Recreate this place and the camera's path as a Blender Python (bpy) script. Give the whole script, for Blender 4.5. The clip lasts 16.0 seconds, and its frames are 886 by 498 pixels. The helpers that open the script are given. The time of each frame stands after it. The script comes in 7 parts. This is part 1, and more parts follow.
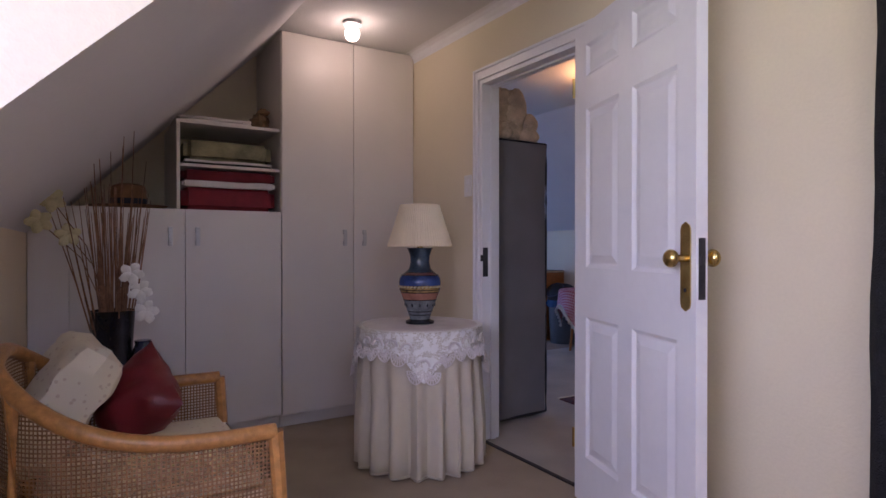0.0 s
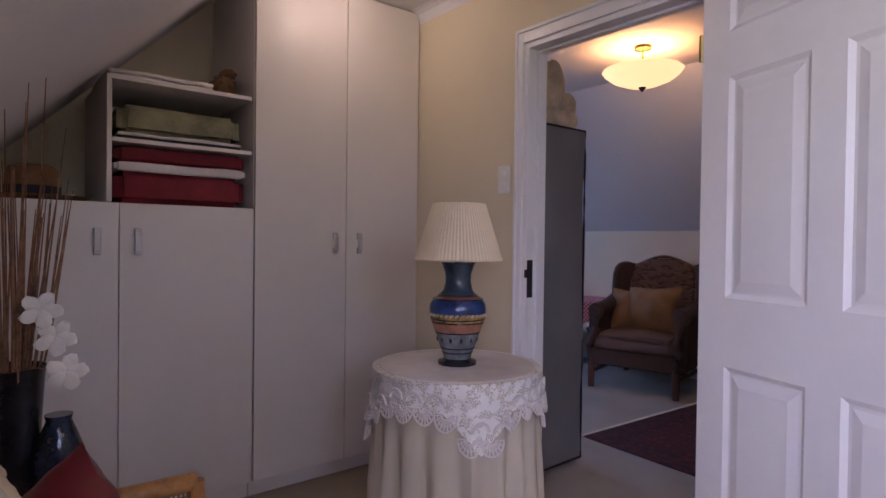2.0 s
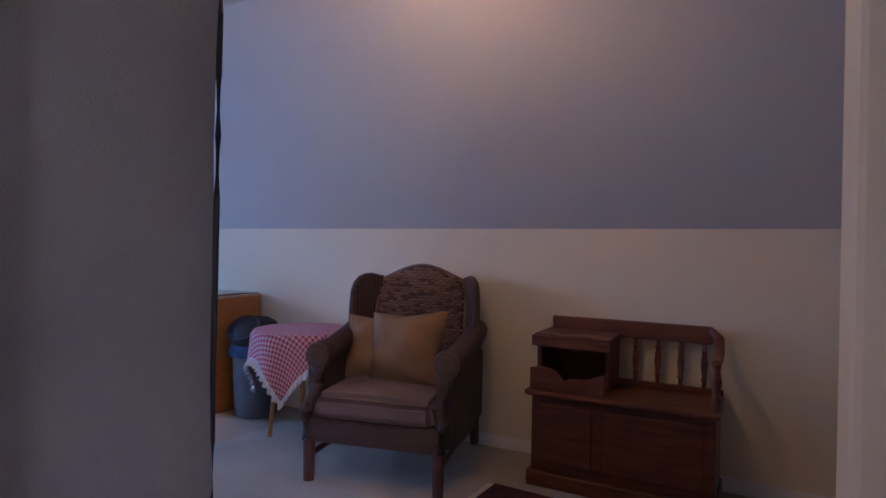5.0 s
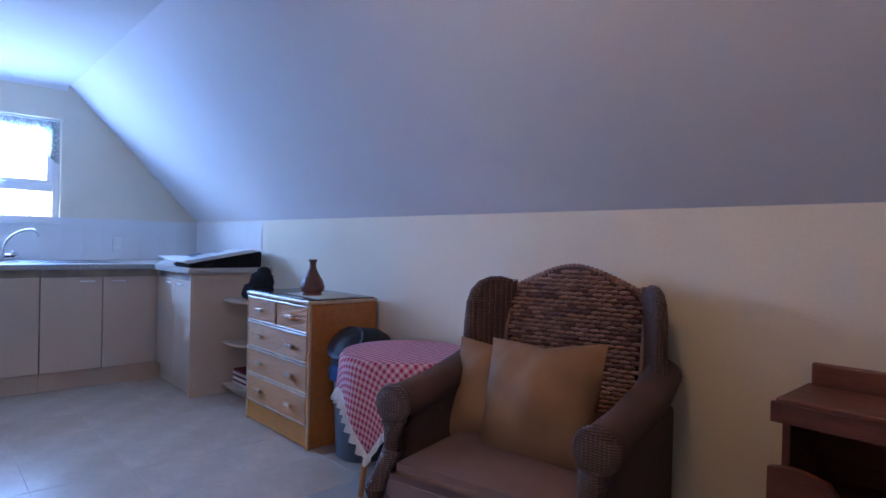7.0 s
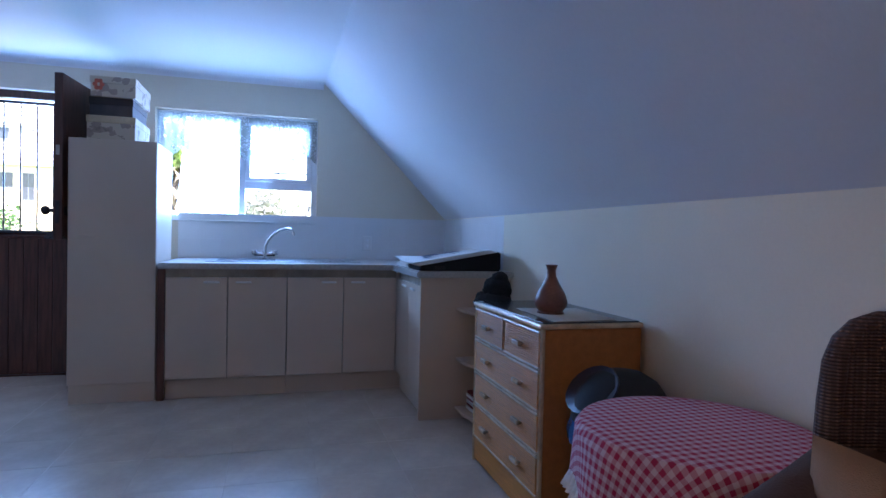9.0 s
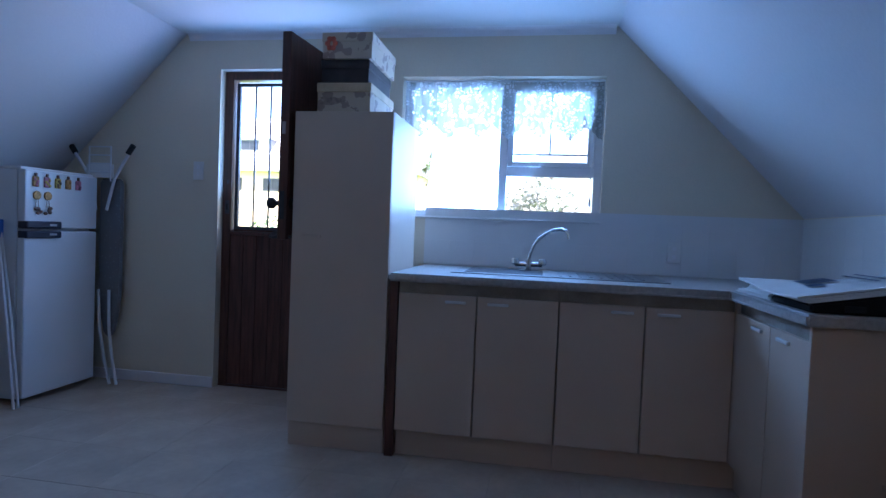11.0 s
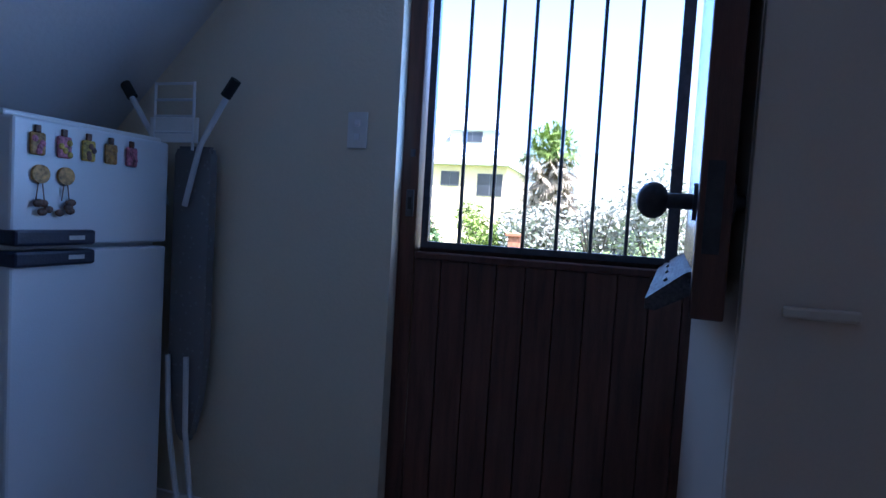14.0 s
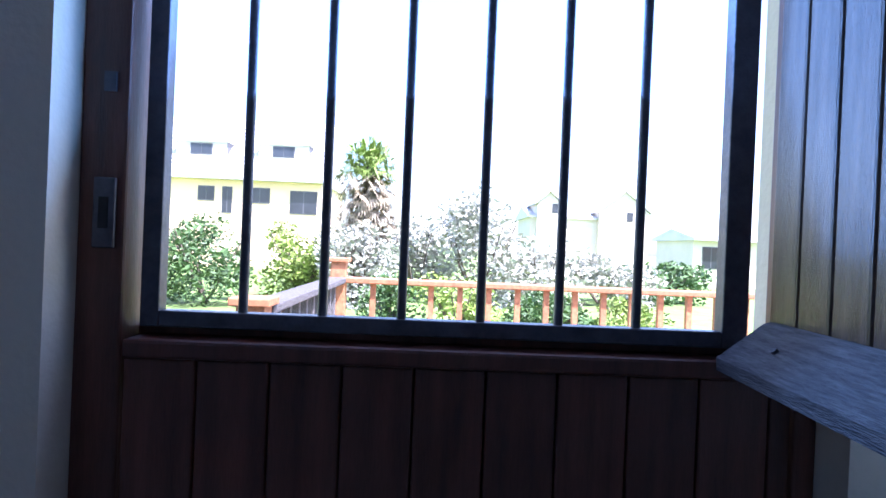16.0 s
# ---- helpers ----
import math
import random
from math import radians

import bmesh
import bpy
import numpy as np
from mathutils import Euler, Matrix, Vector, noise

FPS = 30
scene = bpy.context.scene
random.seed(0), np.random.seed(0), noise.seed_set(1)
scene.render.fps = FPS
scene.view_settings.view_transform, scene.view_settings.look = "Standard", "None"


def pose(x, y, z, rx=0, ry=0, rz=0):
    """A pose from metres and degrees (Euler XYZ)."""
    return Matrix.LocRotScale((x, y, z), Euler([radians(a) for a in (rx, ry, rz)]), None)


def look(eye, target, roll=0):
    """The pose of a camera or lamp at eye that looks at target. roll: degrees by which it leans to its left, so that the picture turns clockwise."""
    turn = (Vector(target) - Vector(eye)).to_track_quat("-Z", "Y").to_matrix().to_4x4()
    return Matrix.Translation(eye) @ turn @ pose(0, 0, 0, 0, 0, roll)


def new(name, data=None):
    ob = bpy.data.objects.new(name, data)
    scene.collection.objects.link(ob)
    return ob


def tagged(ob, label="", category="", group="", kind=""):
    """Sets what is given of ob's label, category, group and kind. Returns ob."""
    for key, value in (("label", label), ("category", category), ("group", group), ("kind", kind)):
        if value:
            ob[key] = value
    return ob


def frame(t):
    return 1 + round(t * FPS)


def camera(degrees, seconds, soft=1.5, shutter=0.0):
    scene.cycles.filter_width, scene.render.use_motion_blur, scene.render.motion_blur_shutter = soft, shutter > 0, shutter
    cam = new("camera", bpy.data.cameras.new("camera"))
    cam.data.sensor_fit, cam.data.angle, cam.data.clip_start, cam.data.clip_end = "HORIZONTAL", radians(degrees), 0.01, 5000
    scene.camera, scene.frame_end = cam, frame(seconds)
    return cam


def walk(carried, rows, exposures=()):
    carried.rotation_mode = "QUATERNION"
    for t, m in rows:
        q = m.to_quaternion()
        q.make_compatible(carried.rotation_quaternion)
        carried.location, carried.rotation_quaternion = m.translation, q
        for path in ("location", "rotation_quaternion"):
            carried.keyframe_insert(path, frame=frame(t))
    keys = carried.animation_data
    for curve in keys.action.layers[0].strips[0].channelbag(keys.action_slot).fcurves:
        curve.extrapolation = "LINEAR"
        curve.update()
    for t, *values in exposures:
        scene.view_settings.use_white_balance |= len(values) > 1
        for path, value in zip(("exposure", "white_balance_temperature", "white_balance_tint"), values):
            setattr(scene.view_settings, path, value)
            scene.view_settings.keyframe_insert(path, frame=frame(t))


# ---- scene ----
# ---- camera ----
cam = camera(74.7, 16.0)
PATH = [
    (0, (1.88, 2.029, 1.068), (0.18, 3.083, 1.058), -0.0),
    (0.5, (1.653, 1.965, 1.082), (-0.057, 3.003, 1.068), 0.2),
    (1, (1.445, 1.93, 1.106), (-0.256, 2.983, 1.081), 0.4),
    (1.5, (1.231, 1.994, 1.129), (-0.432, 3.105, 1.104), 0.6),
    (2, (0.976, 2.061, 1.136), (-0.576, 3.323, 1.109), 0.7),
    (2.5, (0.751, 2.168, 1.141), (-0.612, 3.632, 1.113), 1.0),
    (3, (0.527, 2.424, 1.138), (-0.673, 4.024, 1.116), 1.1),
    (3.5, (0.376, 2.706, 1.146), (-0.696, 4.394, 1.136), 0.9),
    (4, (0.226, 3.033, 1.142), (-0.743, 4.782, 1.139), 0.8),
    (4.2, (0.188, 3.16, 1.138), (-0.755, 4.924, 1.136), 1.1),
    (6.3, (-0.221, 4.541, 1.132), (-1.366, 6.181, 1.112), 0.8),
    (6.5, (-0.273, 4.627, 1.132), (-1.529, 6.184, 1.107), 0.8),
    (7, (-0.397, 4.8, 1.104), (-1.871, 6.152, 1.086), 1.4),
    (7.5, (-0.54, 4.969, 1.1), (-2.162, 6.138, 1.079), 1.7),
    (8, (-0.69, 5.106, 1.116), (-2.443, 6.068, 1.082), 1.8),
    (8.2, (-0.75, 5.175, 1.109), (-2.554, 6.038, 1.071), 1.6),
    (10.3, (-1.994, 5.51, 1.104), (-3.993, 5.539, 1.046), 2.1),
    (10.5, (-2.125, 5.503, 1.11), (-4.122, 5.412, 1.047), 2.2),
    (11, (-2.501, 5.369, 1.111), (-4.472, 5.034, 1.044), 2.3),
    (11.5, (-2.787, 5.194, 1.127), (-4.709, 4.648, 1.05), 2.4),
    (12, (-3.106, 4.981, 1.168), (-4.991, 4.317, 1.08), 2.6),
    (12.5, (-3.4, 4.66, 1.133), (-5.279, 3.984, 1.027), 2.7),
    (13, (-3.694, 4.385, 1.146), (-5.568, 3.696, 1.024), 2.5),
    (13.5, (-3.955, 4.165, 1.155), (-5.836, 3.501, 1.052), 3.0),
    (14, (-4.25, 3.962, 1.16), (-6.162, 3.389, 1.055), 3.4),
    (14.5, (-4.56, 3.814, 1.124), (-6.514, 3.392, 1.067), 3.4),
    (15, (-4.824, 3.703, 1.113), (-6.814, 3.503, 1.151), 3.8),
    (15.5, (-5.133, 3.694, 1.147), (-7.132, 3.634, 1.162), 2.9),
    (16, (-5.339, 3.703, 1.18), (-7.339, 3.745, 1.171), 2.4),
]
EXPOSURES = [(0, 3.3, 6000, 35), (3, 3.5, 6100, 34), (4.2, 3.6, 6100, 34), (6.3, 4.5, 5700, 27), (7, 4.3, 5750, 27), (8.2, 3.85, 5750, 24), (10.3, 3.0, 5700, 21), (12, 2.5, 5300, 18), (14, 2.2, 5200, 20), (16, 2.35, 5400, 26)]
walk(cam, [(t, look(eye, target, roll)) for t, eye, target, roll in PATH], EXPOSURES)

# ---- world and light ----
world = bpy.data.worlds.new("sky")
scene.world = world
world.use_nodes = True
wn = world.node_tree.nodes
sky = wn.new("ShaderNodeTexSky")
sky.sky_type, sky.sun_disc = "NISHITA", False
sky.dust_density, sky.ozone_density = 2.0, 0.6
sky.sun_elevation, sky.sun_rotation = radians(60), radians(45)
world.node_tree.links.new(sky.outputs[0], wn["Background"].inputs[0])
wn["Background"].inputs[1].default_value = 0.15


def lamp(name, kind, m, energy, color, size=0.1, size_y=None, soft=0.05):
    data = bpy.data.lights.new(name, kind)
    data.energy, data.color = energy, color
    if kind == "AREA":
        data.shape, data.size, data.size_y = "RECTANGLE", size, size_y or size
    elif kind == "SUN":
        data.angle = radians(0.6)
    else:
        data.shadow_soft_size = soft
    ob = new(name, data)
    ob.matrix_world = m
    return ob


lamp("sun", "SUN", look((0, 0, 20), (-8.2, -8.2, 0)), 5.0, (1.0, 0.95, 0.88))
lamp("window_daylight", "AREA", look((-6.19, 5.12, 1.62), (0, 3.2, 2.9)), 5.6, (0.24, 0.52, 1.0), 1.05, 0.8)
lamp("door_daylight", "AREA", look((-6.22, 3.72, 1.6), (0, 3.6, 4.4)), 3.2, (0.22, 0.50, 1.0), 0.7, 0.9)
lamp("dormer_daylight", "AREA", look((2.12, 0.72, 1.6), (-1.0, 3.6, 1.25)), 3.7, (0.76, 0.77, 0.95), 1.1, 0.9)
lamp("pendant_bulb", "POINT", pose(-1.01, 5.217, 2.17), 0.62, (1.0, 0.66, 0.34), soft=0.06)
lamp("globe_bulb", "POINT", pose(-1.17, 3.32, 2.20), 0.14, (1.0, 0.80, 0.58), soft=0.045)

# ---- materials ----


def material(name, color, rough=0.6, metal=0.0, var=0.12, scale=6.0, bump=0.1, grain=120.0, stretch=(1, 1, 1), spec=0.5, dark=None):
    """Two scales of variation in colour and relief over a base colour."""
    m = bpy.data.materials.new(name)
    m.use_nodes = True
    nt = m.node_tree
    n, l = nt.nodes, nt.links
    b = n["Principled BSDF"]
    b.inputs["Roughness"].default_value, b.inputs["Metallic"].default_value = rough, metal
    b.inputs["Specular IOR Level"].default_value = spec
    tc, mp = n.new("ShaderNodeTexCoord"), n.new("ShaderNodeMapping")
    mp.inputs["Scale"].default_value = stretch
    l.new(tc.outputs["Object"], mp.inputs[0])
    big, fine = n.new("ShaderNodeTexNoise"), n.new("ShaderNodeTexNoise")
    big.inputs["Scale"].default_value, fine.inputs["Scale"].default_value = scale, grain
    big.inputs["Detail"].default_value = 4
    l.new(mp.outputs[0], big.inputs["Vector"]), l.new(mp.outputs[0], fine.inputs["Vector"])
    mix, ramp = n.new("ShaderNodeMath"), n.new("ShaderNodeValToRGB")
    mix.operation = "MULTIPLY_ADD"
    l.new(fine.outputs[0], mix.inputs[0])
    mix.inputs[1].default_value = 0.35
    l.new(big.outputs[0], mix.inputs[2])
    lo = dark or tuple(c * (1 - 1.6 * var) for c in color)
    hi = tuple(min(1, c * (1 + var)) for c in color)
    ramp.color_ramp.elements[0].position, ramp.color_ramp.elements[1].position = 0.42, 0.92
    ramp.color_ramp.elements[0].color, ramp.color_ramp.elements[1].color = (*lo, 1), (*hi, 1)
    l.new(mix.outputs[0], ramp.inputs[0])
    rnd, tone = n.new("ShaderNodeObjectInfo"), n.new("ShaderNodeMapRange")
    tone.inputs["To Min"].default_value, tone.inputs["To Max"].default_value = 1 - var * 0.4, 1 + var * 0.3
    l.new(rnd.outputs["Random"], tone.inputs[0])
    hsv = n.new("ShaderNodeHueSaturation")
    l.new(tone.outputs[0], hsv.inputs["Value"]), l.new(ramp.outputs[0], hsv.inputs["Color"])
    l.new(hsv.outputs[0], b.inputs["Base Color"])
    if bump:
        bp = n.new("ShaderNodeBump")
        bp.inputs["Strength"].default_value, bp.inputs["Distance"].default_value = bump, 0.01
        l.new(fine.outputs[0], bp.inputs["Height"]), l.new(bp.outputs[0], b.inputs["Normal"])
    return m


def base_of(m):
    return m.node_tree.nodes["Principled BSDF"]


def patterned(name, color_a, color_b, build, rough=0.8, bump=0.0):
    """A material whose two colours are mixed by a mask; build(nodes, links, coord) gives the mask's socket."""
    m = bpy.data.materials.new(name)
    m.use_nodes = True
    n, l = m.node_tree.nodes, m.node_tree.links
    b = n["Principled BSDF"]
    b.inputs["Roughness"].default_value = rough
    tc = n.new("ShaderNodeTexCoord")
    mask = build(n, l, tc)
    mx = n.new("ShaderNodeMixRGB")
    mx.inputs[1].default_value, mx.inputs[2].default_value = (*color_a, 1), (*color_b, 1)
    l.new(mask, mx.inputs[0]), l.new(mx.outputs[0], b.inputs["Base Color"])
    if bump:
        bp = n.new("ShaderNodeBump")
        bp.inputs["Strength"].default_value, bp.inputs["Distance"].default_value = bump, 0.01
        l.new(mask, bp.inputs["Height"]), l.new(bp.outputs[0], b.inputs["Normal"])
    return m


def wave(n, l, vec, scale, axis="X", dist=0.0, profile="SIN"):
    w = n.new("ShaderNodeTexWave")
    w.bands_direction, w.wave_profile = axis, profile
    w.inputs["Scale"].default_value, w.inputs["Distortion"].default_value = scale, dist
    l.new(vec, w.inputs["Vector"])
    return w.outputs["Fac"]


def math2(n, l, op, a, b):
    q = n.new("ShaderNodeMath")
    q.operation = op
    for i, v in enumerate((a, b)):
        if isinstance(v, (int, float)):
            q.inputs[i].default_value = v
        else:
            l.new(v, q.inputs[i])
    return q.outputs[0]


def pierced(m, build):
    """Cuts small holes in a material where the mask built is under a half."""
    n, l = m.node_tree.nodes, m.node_tree.links
    tc = n.new("ShaderNodeTexCoord")
    hole = math2(n, l, "GREATER_THAN", build(n, l, tc), 0.5)
    l.new(hole, base_of(m).inputs["Alpha"])
    return m


CREAM = material("cream_wall_paint", (0.74, 0.64, 0.47), 0.85, var=0.04, scale=1.5, bump=0.12, grain=90)
WHITE_WALL = material("off_white_wall_paint", (0.74, 0.655, 0.515), 0.85, var=0.04, scale=1.3, bump=0.12, grain=90)
CEILING = material("ceiling_paint", (0.70, 0.68, 0.66), 0.9, var=0.03, scale=1.2, bump=0.08, grain=70)
SLOPE = material("sloped_ceiling_paint", (0.68, 0.66, 0.67), 0.9, var=0.03, scale=1.0, bump=0.10, grain=60)
GLOSS_WHITE = material("white_gloss_paint", (0.80, 0.78, 0.79), 0.35, var=0.03, scale=4, bump=0.03, grain=40)
LAMINATE = material("white_laminate", (0.70, 0.64, 0.60), 0.36, var=0.03, scale=2.5, bump=0.02, grain=200)
KITCHEN_LAM = material("cream_kitchen_laminate", (0.62, 0.48, 0.375), 0.42, var=0.04, scale=2.5, bump=0.02, grain=160)
# base unit bodies, darker than the doors in front of them
KITCHEN_BODY = material("dark_cabinet_body", (0.36, 0.31, 0.25), 0.6, var=0.2, scale=8)
WORKTOP = material("speckled_worktop", (0.50, 0.475, 0.45), 0.3, var=0.12, scale=60, bump=0.02, grain=300)
CARPET_A = material("beige_carpet", (0.46, 0.37, 0.27), 0.98, var=0.10, scale=3, bump=0.7, grain=420, spec=0.1)
CARPET_B = material("pale_carpet", (0.52, 0.48, 0.43), 0.98, var=0.10, scale=3, bump=0.7, grain=420, spec=0.1)
TILE = material("cream_floor_tile", (0.55, 0.44, 0.35), 0.26, var=0.08, scale=5, bump=0.05, grain=30)
GROUT = material("floor_grout", (0.45, 0.36, 0.285), 0.9, var=0.15, scale=9)
WALL_TILE = material("white_glazed_tile", (0.76, 0.75, 0.74), 0.15, var=0.02, scale=3, bump=0.02, grain=15)
METER = material("grey_metal", (0.50, 0.49, 0.49), 0.40, 0.5, var=0.08, scale=20)
CHROME = material("chrome", (0.75, 0.76, 0.78), 0.12, 1.0, var=0.04, scale=10, bump=0.0)
STEEL = material("brushed_steel", (0.36, 0.37, 0.38), 0.3, 1.0, var=0.10, scale=14, bump=0.05, stretch=(1, 12, 1))
BRASS = material("aged_brass", (0.62, 0.45, 0.17), 0.25, 1.0, var=0.18, scale=18, bump=0.04)
IRON = material("dark_iron", (0.06, 0.055, 0.06), 0.5, 0.6, var=0.25, scale=25)
GATE_STEEL = material("painted_gate_steel", (0.10, 0.10, 0.12), 0.4, 0.4, var=0.2, scale=30)
RATTAN = material("honey_rattan_pole", (0.44, 0.20, 0.06), 0.3, var=0.25, scale=14, bump=0.08, stretch=(3, 3, 3))
DARK_WOOD = material("dark_red_hardwood", (0.115, 0.042, 0.028), 0.42, var=0.35, scale=5, bump=0.12, grain=60, stretch=(9, 9, 0.8))
WEATHERED = material("weathered_door_wood", (0.10, 0.065, 0.05), 0.24, var=0.35, scale=9, bump=0.25, grain=90, stretch=(10, 10, 0.7))
PALE_BOARD = material("flaking_painted_wood", (0.12, 0.11, 0.115), 0.8, var=0.4, scale=30, bump=0.6, grain=120, stretch=(0.6, 6, 6))
BENCH_WOOD = material("stained_bench_wood", (0.15, 0.046, 0.025), 0.38, var=0.35, scale=4, bump=0.06, grain=50, stretch=(1, 9, 9))
PINE = material("honey_cane_wood", (0.50, 0.19, 0.048), 0.42, var=0.10, scale=4, bump=0.05, grain=60, stretch=(1, 8, 8))
PINE_REED = material("split_cane_face", (0.55, 0.215, 0.035), 0.6, var=0.12, scale=10, bump=0.15, grain=40, stretch=(1, 1, 14))
CANE_EDGE = material("pale_cane_edge", (0.64, 0.47, 0.30), 0.22, var=0.15, scale=16)
CERAMIC_BROWN = material("brown_stoneware", (0.22, 0.085, 0.055), 0.35, var=0.25, scale=10, bump=0.03)
DARK_GLAZE = material("near_black_glaze", (0.018, 0.018, 0.022), 0.18, var=0.3, scale=12, bump=0.03)
RED_CLOTH = material("dark_red_cloth", (0.20, 0.010, 0.018), 0.75, var=0.2, scale=10, bump=0.3, grain=300)
RED_SATIN = material("dark_red_satin", (0.16, 0.009, 0.014), 0.4, var=0.2, scale=8, bump=0.15, grain=260)
STRIPE = material("white_blanket_stripe", (0.72, 0.66, 0.64), 0.9, var=0.08, scale=10, bump=0.3, grain=300)
GREEN_CLOTH = material("olive_folded_cloth", (0.26, 0.24, 0.14), 0.85, var=0.35, scale=9, bump=0.3, grain=200)
CREAM_CLOTH = material("cream_cloth", (0.72, 0.64, 0.50), 0.9, var=0.08, scale=9, bump=0.3, grain=300)
SKIRT = material("cream_table_skirt", (0.54, 0.475, 0.375), 0.85, var=0.06, scale=7, bump=0.25, grain=350)
SHADE = material("pleated_shade_fabric", (0.84, 0.70, 0.50), 0.8, var=0.04, scale=10, bump=0.1)
MUSTARD = material("mustard_velvet", (0.26, 0.135, 0.06), 0.8, var=0.14, scale=6, bump=0.25, grain=320)
FRILL = material("white_cotton_frill", (0.78, 0.78, 0.80), 0.9, var=0.05, scale=30, bump=0.2)
MAUVE = material("mauve_brown_upholstery", (0.20, 0.125, 0.108), 0.85, var=0.12, scale=6, bump=0.25, grain=320)
LEATHER = material("brown_suede_panel", (0.085, 0.043, 0.032), 0.75, var=0.2, scale=6, bump=0.2, grain=200)
GREY_FABRIC = material("grey_nonwoven_fabric", (0.20, 0.19, 0.195), 0.85, var=0.12, scale=3, bump=0.25, grain=260)
BLACK_TRIM = material("black_binding", (0.012, 0.012, 0.014), 0.7, var=0.2, scale=30)
TEDDY = material("cream_plush", (0.66, 0.53, 0.38), 0.98, var=0.2, scale=14, bump=1.0, grain=160)
BLACK_FUR = material("black_knit", (0.010, 0.010, 0.012), 0.95, var=0.3, scale=30, bump=0.8, grain=200)
BIN_GREY = material("grey_plastic", (0.13, 0.15, 0.19), 0.45, var=0.08, scale=10, bump=0.03)
BIN_BLUE = material("blue_plastic_bag", (0.03, 0.09, 0.22), 0.25, var=0.3, scale=14, bump=0.3, grain=40)
FRIDGE_MAT = material("white_enamel", (0.74, 0.75, 0.77), 0.3, var=0.02, scale=3, bump=0.06, grain=260)
NAVY_PLASTIC = material("navy_plastic", (0.015, 0.018, 0.04), 0.35, var=0.1, scale=20)
RUBBER = material("black_rubber", (0.012, 0.012, 0.013), 0.7, var=0.2, scale=30)
WIRE_WHITE = material("white_coated_wire", (0.72, 0.72, 0.74), 0.35, var=0.03, scale=20)
PLASTIC_WHITE = material("white_plastic", (0.76, 0.74, 0.72), 0.35, var=0.03, scale=12, bump=0.0)
BLUE_PLASTIC = material("blue_plastic", (0.05, 0.18, 0.62), 0.35, var=0.05, scale=20)
PAPER = material("white_paper", (0.76, 0.75, 0.73), 0.8, var=0.05, scale=9)
PAPER_BLUE = material("grey_print", (0.16, 0.19, 0.26), 0.8, var=0.3, scale=40)


def blooms(n, l, tc):
    v = n.new("ShaderNodeTexVoronoi")
    v.inputs["Scale"].default_value = 15
    big = n.new("ShaderNodeTexNoise")
    big.inputs["Scale"].default_value = 24
    l.new(tc.outputs["Object"], v.inputs["Vector"]), l.new(tc.outputs["Object"], big.inputs["Vector"])
    return math2(n, l, "GREATER_THAN", math2(n, l, "SUBTRACT", big.outputs[0], v.outputs["Distance"]), 0.12)


BOX_LID = material("kraft_box_lid", (0.55, 0.42, 0.27), 0.7, var=0.12, scale=12)
BOX_PRINT = material("faded_brown_print", (0.34, 0.25, 0.20), 0.75, var=0.3, scale=40)
BOX_DARK = material("dark_brown_box", (0.045, 0.028, 0.025), 0.5, var=0.3, scale=10)
FLOWER_RED = material("printed_red_flower", (0.55, 0.12, 0.07), 0.75, var=0.2, scale=30)
STICK = material("dry_brown_reed", (0.26, 0.13, 0.07), 0.8, var=0.35, scale=30)
PETAL = material("cream_silk_petal", (0.80, 0.75, 0.68), 0.7, var=0.08, scale=20)
PETAL_OLD = material("yellowed_silk_petal", (0.60, 0.52, 0.30), 0.7, var=0.15, scale=20)
HAT_STRAW = material("brown_felt", (0.24, 0.125, 0.06), 0.9, var=0.2, scale=20, bump=0.5, grain=200)
HAT_BAND = material("dark_hat_band", (0.02, 0.024, 0.04), 0.7, var=0.2, scale=20)
BAG = material("tan_leather", (0.26, 0.15, 0.07), 0.6, var=0.3, scale=12, bump=0.2)
TERRA = material("deck_timber", (0.36, 0.15, 0.07), 0.6, var=0.25, scale=6, bump=0.15, stretch=(6, 6, 6))
DECK = material("deck_boards", (0.30, 0.20, 0.13), 0.8, var=0.25, scale=6, bump=0.2)
LAWN = material("lawn", (0.13, 0.20, 0.045), 0.95, var=0.35, scale=1.5, bump=0.8, grain=30)
LEAF_A = material("dark_hedge_leaf", (0.07, 0.13, 0.035), 0.55, var=0.4, scale=2)
LEAF_B = material("lime_shrub_leaf", (0.20, 0.27, 0.05), 0.55, var=0.35, scale=2)
LEAF_C = material("silver_shrub_leaf", (0.38, 0.38, 0.31), 0.6, var=0.4, scale=2)
BARK = material("grey_bark", (0.13, 0.10, 0.075), 0.9, var=0.35, scale=6, bump=0.6, grain=30)
FROND = material("palm_frond", (0.17, 0.24, 0.05), 0.5, var=0.3, scale=2)
FROND_DEAD = material("dead_palm_frond", (0.38, 0.31, 0.21), 0.8, var=0.3, scale=2)
HOUSE_WALL = material("yellow_plaster", (0.76, 0.58, 0.37), 0.9, var=0.06, scale=0.6, bump=0.1, grain=8)
HOUSE_PALE = material("pale_plaster", (0.62, 0.56, 0.47), 0.9, var=0.06, scale=0.6, bump=0.1, grain=8)
ROOF = material("grey_roof_sheet", (0.52, 0.51, 0.50), 0.6, var=0.08, scale=0.8)
# real colour on window frames; on the dormer cheeks it paints their shade
ROOF_EDGE = material("dark_frame_and_cheek_shade", (0.08, 0.08, 0.09), 0.6, var=0.1, scale=1)
GLASS_DARK = material("dark_window_glass", (0.03, 0.035, 0.045), 0.08, var=0.2, scale=1, bump=0.0)
RUG_DARK = material("rug_border", (0.085, 0.018, 0.018), 0.98, var=0.35, scale=24, bump=0.6, grain=260, dark=(0.015, 0.010, 0.020))

